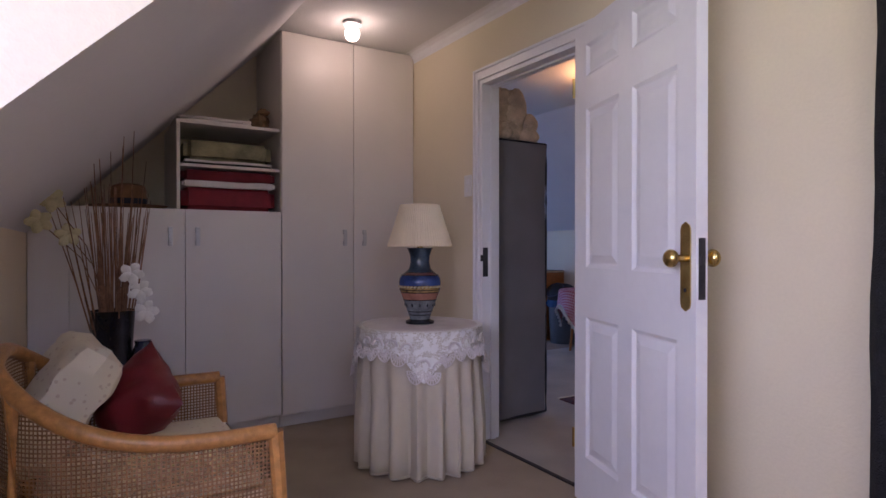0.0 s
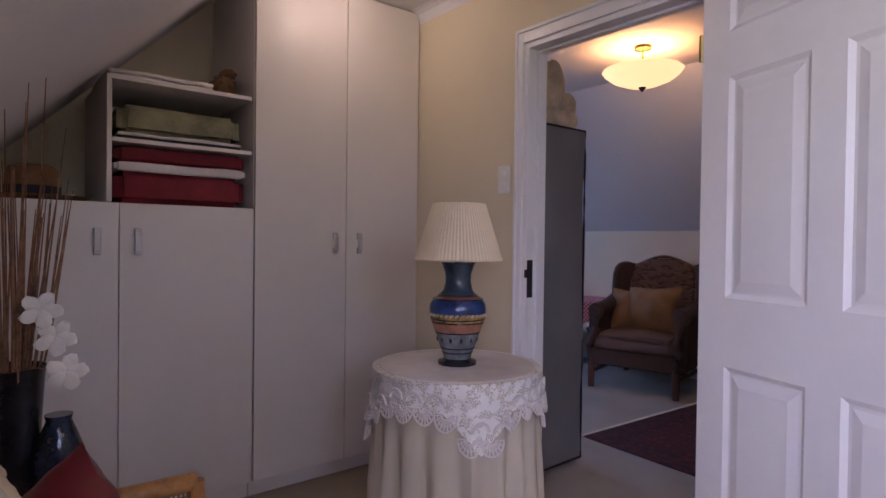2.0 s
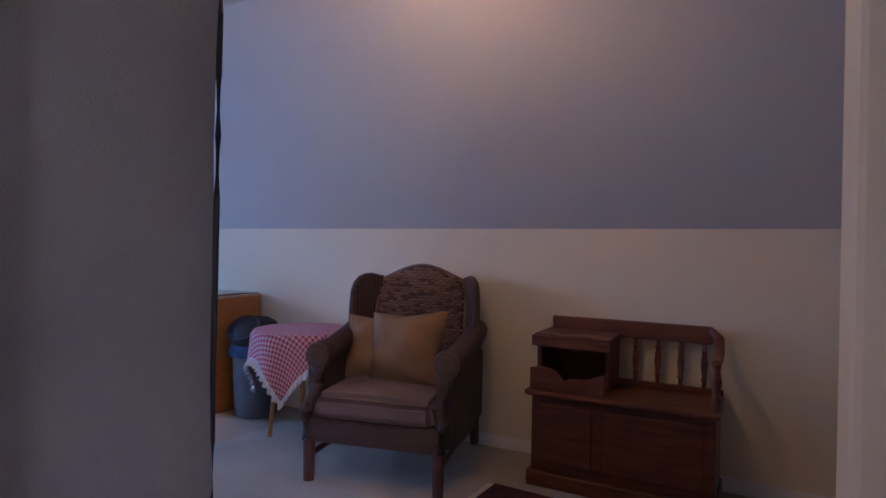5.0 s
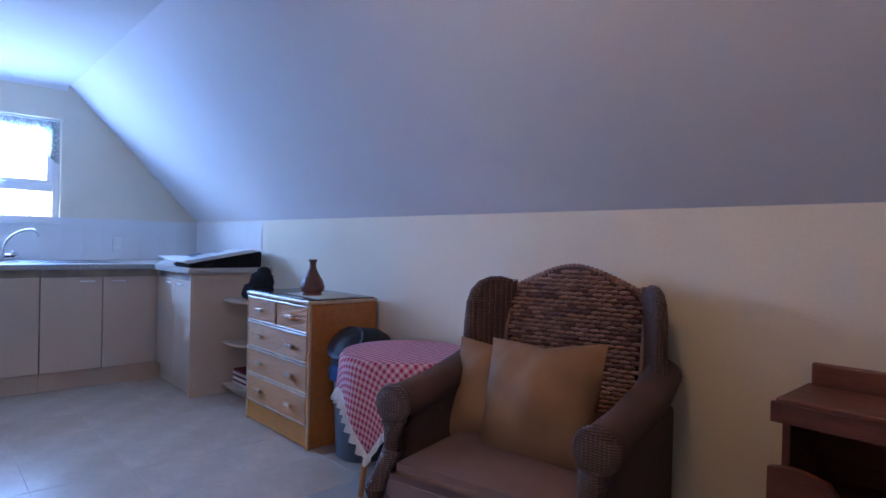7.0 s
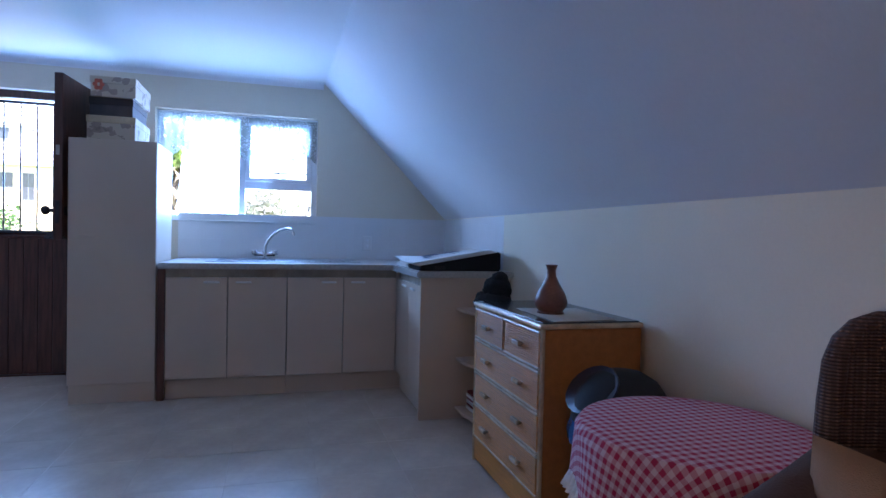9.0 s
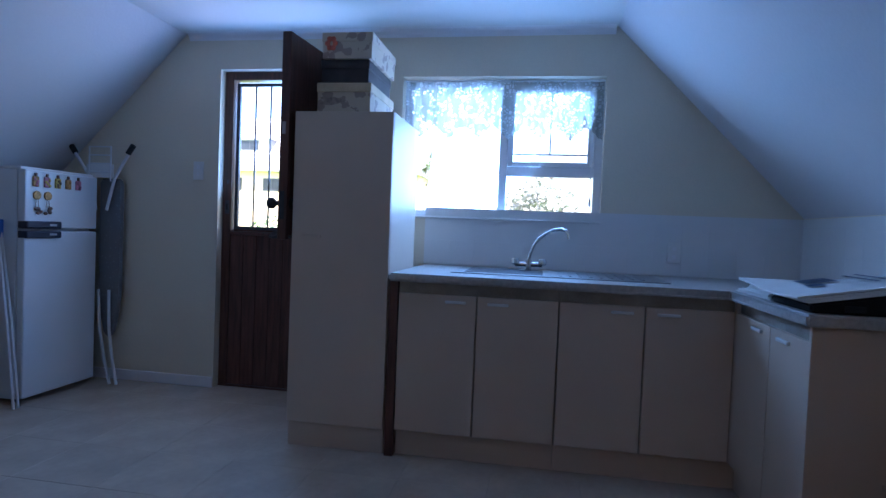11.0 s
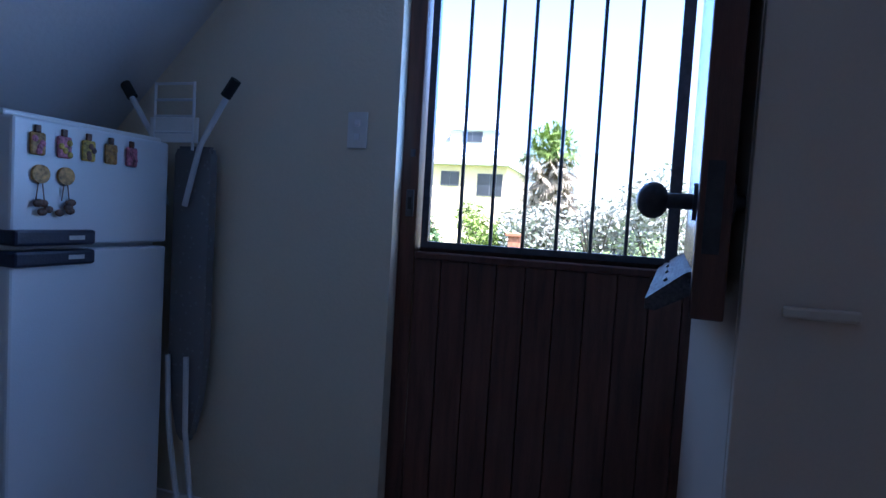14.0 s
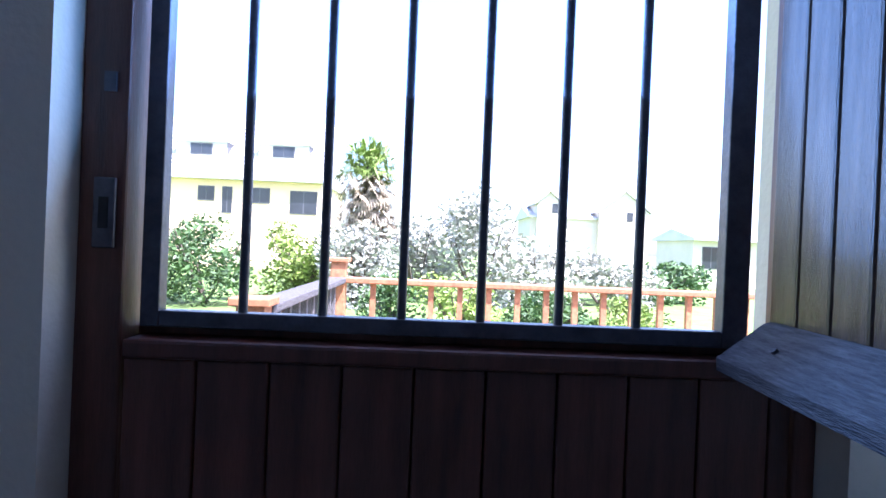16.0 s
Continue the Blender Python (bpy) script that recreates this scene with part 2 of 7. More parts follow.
BOX_FLORAL = patterned("faded_floral_paper", (0.58, 0.46, 0.34), (0.36, 0.26, 0.21), blooms, 0.7)

GLASS = bpy.data.materials.new("window_glass")
GLASS.use_nodes = True
_g = GLASS.node_tree.nodes["Principled BSDF"]
_g.inputs["Transmission Weight"].default_value, _g.inputs["Roughness"].default_value, _g.inputs["IOR"].default_value = 1.0, 0.0, 1.1


def glowing(name, color, strength):
    m = bpy.data.materials.new(name)
    m.use_nodes = True
    b = base_of(m)
    b.inputs["Base Color"].default_value = (*color, 1)
    b.inputs["Emission Color"].default_value = (*color, 1)
    b.inputs["Emission Strength"].default_value = strength
    return m


BULB = glowing("lit_globe", (1.0, 0.86, 0.66), 1.2)
SHADE_LIT = glowing("lit_alabaster_glass", (1.0, 0.66, 0.28), 0.12)


def gingham(n, l, tc):
    a = math2(n, l, "GREATER_THAN", wave(n, l, tc.outputs["UV"], 12, "X"), 0.5)
    b = math2(n, l, "GREATER_THAN", wave(n, l, tc.outputs["UV"], 12, "Y"), 0.5)
    return math2(n, l, "MULTIPLY", math2(n, l, "ADD", a, b), 0.5)


GINGHAM = patterned("red_gingham", (0.66, 0.47, 0.52), (0.43, 0.022, 0.075), gingham, 0.9)


def fine_weave(n, l, tc):
    a = wave(n, l, tc.outputs["Object"], 46, "Z", 0.8)
    b = math2(n, l, "MULTIPLY", wave(n, l, tc.outputs["Object"], 27, "X", 0.8), wave(n, l, tc.outputs["Object"], 27, "Y", 0.8))
    return math2(n, l, "MULTIPLY", a, math2(n, l, "ADD", b, 0.35))


WICKER_FINE = patterned("fine_dark_wicker", (0.045, 0.022, 0.017), (0.24, 0.125, 0.09), fine_weave, 0.5, 0.7)
# core behind the strands, its colour darkened for the shade between them
SEAGRASS_GAP_SHADE = material("shaded_seagrass_core", (0.075, 0.038, 0.03), 0.8, var=0.3, scale=16, bump=0.2)
SEAGRASS_A = material("seagrass_strand", (0.27, 0.15, 0.11), 0.42, var=0.3, scale=16, bump=0.3, grain=120)
SEAGRASS_B = material("dark_seagrass_strand", (0.15, 0.07, 0.06), 0.42, var=0.3, scale=16, bump=0.3, grain=120)


def sprig(n, l, tc):
    v = n.new("ShaderNodeTexVoronoi")
    v.inputs["Scale"].default_value = 38
    l.new(tc.outputs["Object"], v.inputs["Vector"])
    return math2(n, l, "LESS_THAN", v.outputs["Distance"], 0.20)


SPRIGGED = patterned("cream_sprigged_cotton", (0.72, 0.62, 0.46), (0.60, 0.47, 0.34), sprig, 0.9)
CANE = material("woven_cane", (0.23, 0.11, 0.042), 0.5, var=0.15, scale=20)


def cane_holes(n, l, tc):
    a = wave(n, l, tc.outputs["UV"], 30, "X")
    b = wave(n, l, tc.outputs["UV"], 30, "Y")
    c = math2(n, l, "MAXIMUM", a, b)
    return math2(n, l, "ADD", c, -0.13)


pierced(CANE, cane_holes)
LACE = material("white_crochet_lace", (0.86, 0.84, 0.81), 0.9, var=0.05, scale=20, bump=0.4, grain=260)


def lace_holes(n, l, tc):
    v = n.new("ShaderNodeTexVoronoi")
    v.feature = "DISTANCE_TO_EDGE"
    v.inputs["Scale"].default_value = 130
    l.new(tc.outputs["Object"], v.inputs["Vector"])
    big = n.new("ShaderNodeTexNoise")
    big.inputs["Scale"].default_value = 34
    l.new(tc.outputs["Object"], big.inputs["Vector"])
    solid = math2(n, l, "GREATER_THAN", big.outputs[0], 0.52)
    thread = math2(n, l, "LESS_THAN", v.outputs["Distance"], 0.13)
    return math2(n, l, "MAXIMUM", solid, thread)


pierced(LACE, lace_holes)
VALANCE = material("window_lace", (0.42, 0.40, 0.36), 0.9, var=0.05, scale=20, bump=0.2)


def valance_holes(n, l, tc):
    v = n.new("ShaderNodeTexVoronoi")
    v.feature = "DISTANCE_TO_EDGE"
    v.inputs["Scale"].default_value = 45
    l.new(tc.outputs["Object"], v.inputs["Vector"])
    big = n.new("ShaderNodeTexNoise")
    big.inputs["Scale"].default_value = 20
    l.new(tc.outputs["Object"], big.inputs["Vector"])
    solid = math2(n, l, "GREATER_THAN", big.outputs[0], 0.53)
    thread = math2(n, l, "LESS_THAN", v.outputs["Distance"], 0.16)
    return math2(n, l, "MAXIMUM", solid, thread)


pierced(VALANCE, valance_holes)
_n, _l = VALANCE.node_tree.nodes, VALANCE.node_tree.links
_veil, _mix = _n.new("ShaderNodeBsdfTranslucent"), _n.new("ShaderNodeMixShader")
_clear, _mix2 = _n.new("ShaderNodeBsdfTransparent"), _n.new("ShaderNodeMixShader")
_veil.inputs["Color"].default_value = (0.34, 0.37, 0.37, 1)
_mix.inputs[0].default_value, _mix2.inputs[0].default_value = 0.30, 0.08
_l.new(_veil.outputs[0], _mix.inputs[2]), _l.new(base_of(VALANCE).outputs[0], _mix.inputs[1])
_l.new(_mix.outputs[0], _mix2.inputs[1]), _l.new(_clear.outputs[0], _mix2.inputs[2])
_l.new(_mix2.outputs[0], _n["Material Output"].inputs["Surface"])


def rug_pattern(n, l, tc):
    v = n.new("ShaderNodeTexVoronoi")
    v.inputs["Scale"].default_value = 26
    v.distance = "MANHATTAN"
    l.new(tc.outputs["Object"], v.inputs["Vector"])
    return math2(n, l, "GREATER_THAN", v.outputs["Distance"], 0.42)


RUG_FIELD = patterned("red_rug_field", (0.22, 0.028, 0.026), (0.075, 0.016, 0.02), rug_pattern, 0.98)
RUG_MEDAL = patterned("rug_medallion", (0.20, 0.022, 0.022), (0.055, 0.018, 0.022), rug_pattern, 0.98)
BOARD_COVER = patterned("grey_patterned_cover", (0.19, 0.19, 0.20), (0.24, 0.245, 0.255), sprig, 0.9)


# ---- mesh helpers ----


def box(bm, x0, x1, y0, y1, z0, z1, bevel=0.0):
    """A box between two corners; bevel rounds its edges."""
    vs = [bm.verts.new((x, y, z)) for x in (x0, x1) for y in (y0, y1) for z in (z0, z1)]
    quads = ((0, 1, 3, 2), (4, 6, 7, 5), (0, 4, 5, 1), (2, 3, 7, 6), (0, 2, 6, 4), (1, 5, 7, 3))
    fs = [bm.faces.new([vs[i] for i in q]) for q in quads]
    if bevel:
        es = list({e for f in fs for e in f.edges})
        bmesh.ops.bevel(bm, geom=es, offset=bevel, segments=2, profile=0.5, affect="EDGES")
    return bm


def prism(bm, outline, axis, a, b):
    """A flat outline pushed from a to b along an axis; the outline's two values are the other two axes in order."""
    def at(p, v):
        q = list(p)
        q.insert(axis, v)
        return q
    low, high = [bm.verts.new(at(p, a)) for p in outline], [bm.verts.new(at(p, b)) for p in outline]
    bm.faces.new(low), bm.faces.new(high[::-1])
    for i in range(len(outline)):
        j = (i + 1) % len(outline)
        bm.faces.new((low[i], low[j], high[j], high[i]))
    return bm


def rod(bm, p, q, r, r2=None, seg=8):
    """A round bar from p to q."""
    p, q = Vector(p), Vector(q)
    turn = (q - p).to_track_quat("Z", "Y").to_matrix()
    rings = []
    for c, rad in ((p, r), (q, r if r2 is None else r2)):
        rings.append([bm.verts.new(c + turn @ Vector((rad * math.cos(2 * math.pi * k / seg), rad * math.sin(2 * math.pi * k / seg), 0))) for k in range(seg)])
    for k in range(seg):
        j = (k + 1) % seg
        bm.faces.new((rings[0][k], rings[0][j], rings[1][j], rings[1][k]))
    bm.faces.new(rings[0][::-1]), bm.faces.new(rings[1])
    return bm


def sweep(bm, pts, r, seg=8, flat=1.0):
    """A bent bar through the points; flat squashes its section."""
    pts = [Vector(p) for p in pts]
    rings = []
    for i, p in enumerate(pts):
        d = (pts[min(i + 1, len(pts) - 1)] - pts[max(i - 1, 0)]).normalized()
        side = d.cross(Vector((0, 0, 1)))
        side = side.normalized() if side.length > 1e-3 else Vector((1, 0, 0))
        up = side.cross(d)
        rad = r[i] if isinstance(r, (list, tuple)) else r
        rings.append([bm.verts.new(p + rad * (math.cos(a) * side + flat * math.sin(a) * up)) for a in (2 * math.pi * k / seg for k in range(seg))])
    for a, b in zip(rings, rings[1:]):
        for k in range(seg):
            j = (k + 1) % seg
            bm.faces.new((a[k], a[j], b[j], b[k]))
    bm.faces.new(rings[0][::-1]), bm.faces.new(rings[-1])
    return bm


def lathe(bm, profile, c=(0, 0, 0), seg=32, wobble=None):
    """A turned body of (radius, height) rows about an upright axis through c."""
    rings = []
    for r, z in profile:
        ring = []
        for k in range(seg):
            a = 2 * math.pi * k / seg
            rr = r * (wobble(a, z) if wobble else 1)
            ring.append(bm.verts.new((c[0] + rr * math.cos(a), c[1] + rr * math.sin(a), c[2] + z)))
        rings.append(ring)
    for a, b in zip(rings, rings[1:]):
        for k in range(seg):
            j = (k + 1) % seg
            bm.faces.new((a[k], a[j], b[j], b[k]))
    bm.faces.new(rings[0][::-1]), bm.faces.new(rings[-1])
    return bm


def pillow(bm, w, h, d, m, n=14, pinch=0.10, e=4):
    """A stuffed square cushion, w by h and d thick, laid by the pose m; its corners are drawn out."""
    grids = []
    for side in (1, -1):
        g = []
        for i in range(n + 1):
            row = []
            for j in range(n + 1):
                u, v = 2 * i / n - 1, 2 * j / n - 1
                puff = ((1 - u ** e) * (1 - v ** e)) ** 0.6
                k = 1 - pinch * (1 - min(1, (abs(u) * abs(v)) ** 0.8)) * max(abs(u), abs(v)) ** 3
                wrinkle = 1 + 0.07 * math.sin(7 * u + 3 * v) * math.cos(5 * v - 2 * u) + 0.05 * math.sin(13 * u * v + 4 * u)
                row.append(bm.verts.new(m @ Vector((u * w / 2 * k, side * d / 2 * puff * wrinkle, v * h / 2 * k))))
            g.append(row)
        grids.append(g)
    for s, g in enumerate(grids):
        for i in range(n):
            for j in range(n):
                f = (g[i][j], g[i + 1][j], g[i + 1][j + 1], g[i][j + 1])
                bm.faces.new(f if s else f[::-1])
    bmesh.ops.remove_doubles(bm, verts=bm.verts, dist=1e-5)
    return bm


def blob(bm, c, r, scale=(1, 1, 1), rough=0.0, seg=18, freq=6.0, rot=None):
    """A soft rounded lump."""
    got = bmesh.ops.create_uvsphere(bm, u_segments=seg, v_segments=seg // 2 + 2, radius=1)["verts"]
    for v in got:
        k = 1 + rough * noise.noise(Vector(v.co) * freq * 0.4 + Vector(c))
        p = Vector((v.co.x * r * scale[0] * k, v.co.y * r * scale[1] * k, v.co.z * r * scale[2] * k))
        v.co = Vector(c) + (rot @ p if rot else p)
    return bm


def part(name, bm, mat, parent=None, label="", smooth=False, uv=False):
    """Links a bmesh as one mesh object, under a thing where one is given."""
    bmesh.ops.recalc_face_normals(bm, faces=bm.faces)
    me = bpy.data.meshes.new(name)
    bm.to_mesh(me)
    bm.free()
    me.materials.append(mat)
    if smooth:
        me.shade_smooth()
        me.set_sharp_from_angle(angle=radians(40))
    ob = new(name, me)
    if parent:
        ob.parent = parent
        ob.matrix_parent_inverse = Matrix() if parent.parent else parent.matrix_basis.inverted()
    if label:
        ob["label"] = label
    return ob


def thing(name, at, label, category, group="", turn=0):
    """An empty at a thing's base, which carries its parts."""
    ob = new(name)
    ob.matrix_basis = pose(*at, 0, 0, turn)
    ob.empty_display_size = 0.1
    return tagged(ob, label, category, group)


def structure(ob, label="", category=""):
    return tagged(ob, label, category, "", "structure")


def nb():
    return bmesh.new()


def boxes(*rows, bevel=0.0):
    bm = nb()
    for r in rows:
        box(bm, *r, bevel=bevel)
    return bm

# ---- the shell ----
WEST, EAST, SOUTH, NORTH = -6.03, 2.80, 1.80, 6.80
CEIL, DIVIDE = 2.33, 3.89
KNEE_N, DORMER = 1.25, 0.86


def roof_z(y):
    """Height of the ceiling inside: two slopes and a flat middle."""
    return min(CEIL, 1.27 + (y - 1.94), KNEE_N + (NORTH - y) * 1.03)


def gable(x0, x1, y0, y1, holes=()):
    """A wall across the house under the ceiling's profile, with holes (y0, y1, z0, z1)."""
    bm = nb()
    cuts = sorted({y0, y1, *[c for c in (1.94 + CEIL - 1.27, NORTH - (CEIL - KNEE_N) / 1.03) if y0 < c < y1], *[v for h in holes for v in h[:2]]})
    for a, b in zip(cuts, cuts[1:]):
        spans, low = [], -0.02
        for h in sorted(holes, key=lambda q: q[2]):
            if h[0] <= a and b <= h[1]:
                spans.append((low, h[2]))
                low = h[3]
        for z0, z1 in spans:
            if z1 - z0 > 0.01:
                prism(bm, ((a, z0), (b, z0), (b, z1), (a, z1)), 0, x0, x1)
        prism(bm, ((a, low), (b, low), (b, roof_z(b)), (a, roof_z(a))), 0, x0, x1)
    return bm


DOOR_Y0, DOOR_Y1, WIN_Y0, WIN_Y1, WIN_Z0, WIN_Z1 = 3.25, 4.22, 4.48, 5.70, 1.18, 2.045
structure(part("wall_west", gable(WEST - 0.22, WEST, 1.70, 6.90, ((DOOR_Y0, DOOR_Y1, -0.02, 2.10), (WIN_Y0, WIN_Y1, WIN_Z0, WIN_Z1))), WHITE_WALL))
structure(part("wall_east", gable(EAST, EAST + 0.2, 1.80, 6.90), WHITE_WALL))
structure(part("wall_north", boxes((WEST - 0.22, EAST + 0.2, NORTH, NORTH + 0.15, -0.02, KNEE_N)), WHITE_WALL))
structure(part("wall_south", boxes((WEST - 0.22, DORMER, SOUTH - 0.15, SOUTH, -0.02, roof_z(SOUTH))), CREAM))

# wall between the rooms, with the doorway
DX0, DX1, DH = -0.74, 0.12, 1.985
structure(part("wall_divide", boxes((-2.15, DX0, DIVIDE, 4.0, -0.02, CEIL), (DX1, EAST, DIVIDE, 4.0, -0.02, CEIL), (DX0, DX1, DIVIDE, 4.0, DH, CEIL)), CREAM))
bm = nb()
prism(bm, ((SOUTH, -0.02), (DIVIDE, -0.02), (DIVIDE, CEIL), (3.0, CEIL), (SOUTH, roof_z(SOUTH))), 0, -2.15, -2.08)
structure(part("wall_closet_back", bm, WHITE_WALL))

# dormer round the first standpoint
structure(part("wall_dormer_side", boxes((DORMER - 0.1, DORMER, 0.55, SOUTH, -0.02, CEIL)), WHITE_WALL))
bm = nb()
prism(bm, ((SOUTH, roof_z(SOUTH)), (SOUTH, CEIL), (2.999, CEIL)), 0, DORMER - 0.1, DORMER)
structure(part("wall_dormer_cheek", bm, WHITE_WALL))
structure(part("wall_dormer_front", boxes((DORMER - 0.1, 1.2, 0.45, 0.55, -0.02, CEIL), (2.5, EAST + 0.2, 0.45, 0.55, -0.02, CEIL), (1.2, 2.5, 0.45, 0.55, -0.02, 1.0), (1.2, 2.5, 0.45, 0.55, 2.1, CEIL)), WHITE_WALL))
structure(part("wall_dormer_east", boxes((EAST, EAST + 0.2, 0.45, 1.80, -0.02, CEIL)), WHITE_WALL))
w = part("window_dormer", boxes((1.2, 1.25, 0.48, 0.53, 1.0, 2.1), (2.45, 2.5, 0.48, 0.53, 1.0, 2.1), (1.25, 2.45, 0.48, 0.53, 1.0, 1.05), (1.25, 2.45, 0.48, 0.53, 2.05, 2.1), (1.83, 1.87, 0.48, 0.53, 1.05, 2.05), bevel=0.004), GLOSS_WHITE)
structure(w, "white wooden dormer window frame", "window")

# ceilings
structure(part("ceiling", boxes((WEST - 0.22, EAST + 0.2, 2.98, 5.76, CEIL, CEIL + 0.1), (DORMER - 0.1, EAST + 0.2, 0.45, 2.98, CEIL, CEIL + 0.1)), CEILING))
bm = nb()
prism(bm, ((NORTH + 0.1, KNEE_N - 0.10), (NORTH, KNEE_N), (5.7515, CEIL), (5.7515, CEIL + 0.13), (NORTH + 0.1, KNEE_N + 0.03)), 0, WEST - 0.22, EAST + 0.2)
structure(part("ceiling_slope_north", bm, SLOPE))
bm = nb()
prism(bm, ((SOUTH, roof_z(SOUTH)), (3.0, CEIL), (3.0, CEIL + 0.13), (SOUTH, roof_z(SOUTH) + 0.13)), 0, WEST - 0.22, DORMER - 0.004)
structure(part("ceiling_slope_south", bm, SLOPE))


def cornice(name, run, axis, at, side, z=CEIL, size=0.06):
    """A coved cornice along a wall: run (from, to), the wall's place on the other axis, and the side it faces."""
    pts = [(at, z), (at, z - size)] + [(at + side * size * (1 - math.cos(a)), z - size + size * math.sin(a)) for a in (0.35, 0.8, 1.2)] + [(at + side * size, z)]
    bm = nb()
    prism(bm, pts, axis, *run)
    return structure(part(name, bm, GLOSS_WHITE), "white coved cornice", "cornice")


cornice("trim_cornice_divide", (-1.485, EAST), 0, DIVIDE - 0.002, -1)
cornice("trim_cornice_west", (3.02, 5.74), 1, WEST + 0.002, 1, size=0.045)

# floors
structure(part("floor", boxes((WEST - 0.22, EAST + 0.2, 0.45, 6.9, -0.20, -0.0016)), GROUT))
structure(part("floor_carpet_front", boxes((-2.08, EAST, 0.55, DIVIDE, -0.03, 0.0)), CARPET_A), "worn beige carpet in the small room", "carpet")
structure(part("floor_carpet_lounge", boxes((-2.62, EAST, DIVIDE, NORTH, -0.03, 0.0)), CARPET_B), "pale fitted carpet in the lounge", "carpet")
structure(part("trim_threshold", boxes((DX0, DX1, DIVIDE - 0.012, DIVIDE + 0.012, -0.005, 0.006), bevel=0.002), IRON), "thin dark carpet joining strip", "threshold")


def skirting(name, rows):
    bm = nb()
    for r in rows:
        box(bm, *r, 0.0, 0.07, bevel=0.004)
    return structure(part(name, bm, GLOSS_WHITE), "white painted skirting board", "skirting board")


skirting("baseboard_north", [(-2.62, EAST, NORTH - 0.014, NORTH)])
skirting("baseboard_west", [(WEST, WEST + 0.014, 1.80, DOOR_Y0)])
skirting("baseboard_divide", [(-1.47, DX0 - 0.035, DIVIDE - 0.014, DIVIDE), (DX1 + 0.06, EAST, DIVIDE - 0.014, DIVIDE)])

# ---- doorway between the rooms ----
frame_ob = part("door_frame_inner", boxes((DX0, DX0 + 0.03, DIVIDE - 0.004, 4.004, 0, DH), (DX1 - 0.03, DX1, DIVIDE - 0.004, 4.004, 0, DH), (DX0 + 0.03, DX1 - 0.03, DIVIDE - 0.004, 4.004, DH - 0.03, DH), bevel=0.003), GLOSS_WHITE)
structure(frame_ob, "white painted door lining with architrave", "door frame")
for nm, rows in (("architrave", ((DX0 - 0.030, DX0 + 0.008, DIVIDE - 0.018, DIVIDE - 0.004, 0, DH + 0.05), (DX1 - 0.008, DX1 + 0.052, DIVIDE - 0.018, DIVIDE - 0.004, 0, DH + 0.05), (DX0 + 0.008, DX1 - 0.008, DIVIDE - 0.018, DIVIDE - 0.004, DH - 0.008, DH + 0.05))),
                 ("architrave_bead", ((DX0 - 0.030, DX0 - 0.016, DIVIDE - 0.026, DIVIDE - 0.018, 0, DH + 0.05), (DX0 - 0.016, DX1 + 0.035, DIVIDE - 0.026, DIVIDE - 0.018, DH + 0.035, DH + 0.05))),
                 ("door_stop", ((DX0 + 0.03, DX0 + 0.042, 3.94, 3.975, 0, DH - 0.03), (DX1 - 0.042, DX1 - 0.03, 3.94, 3.975, 0, DH - 0.03), (DX0 + 0.042, DX1 - 0.042, 3.94, 3.975, DH - 0.042, DH - 0.03)))):
    part(nm, boxes(*rows, bevel=0.003), GLOSS_WHITE, frame_ob)
part("strike_plate", boxes((DX0 + 0.028, DX0 + 0.033, 3.892, 3.925, 0.90, 1.06), (DX0 + 0.03, DX0 + 0.036, 3.875, 3.90, 0.985, 1.02), bevel=0.001), IRON, frame_ob, "dark tarnished strike plate")


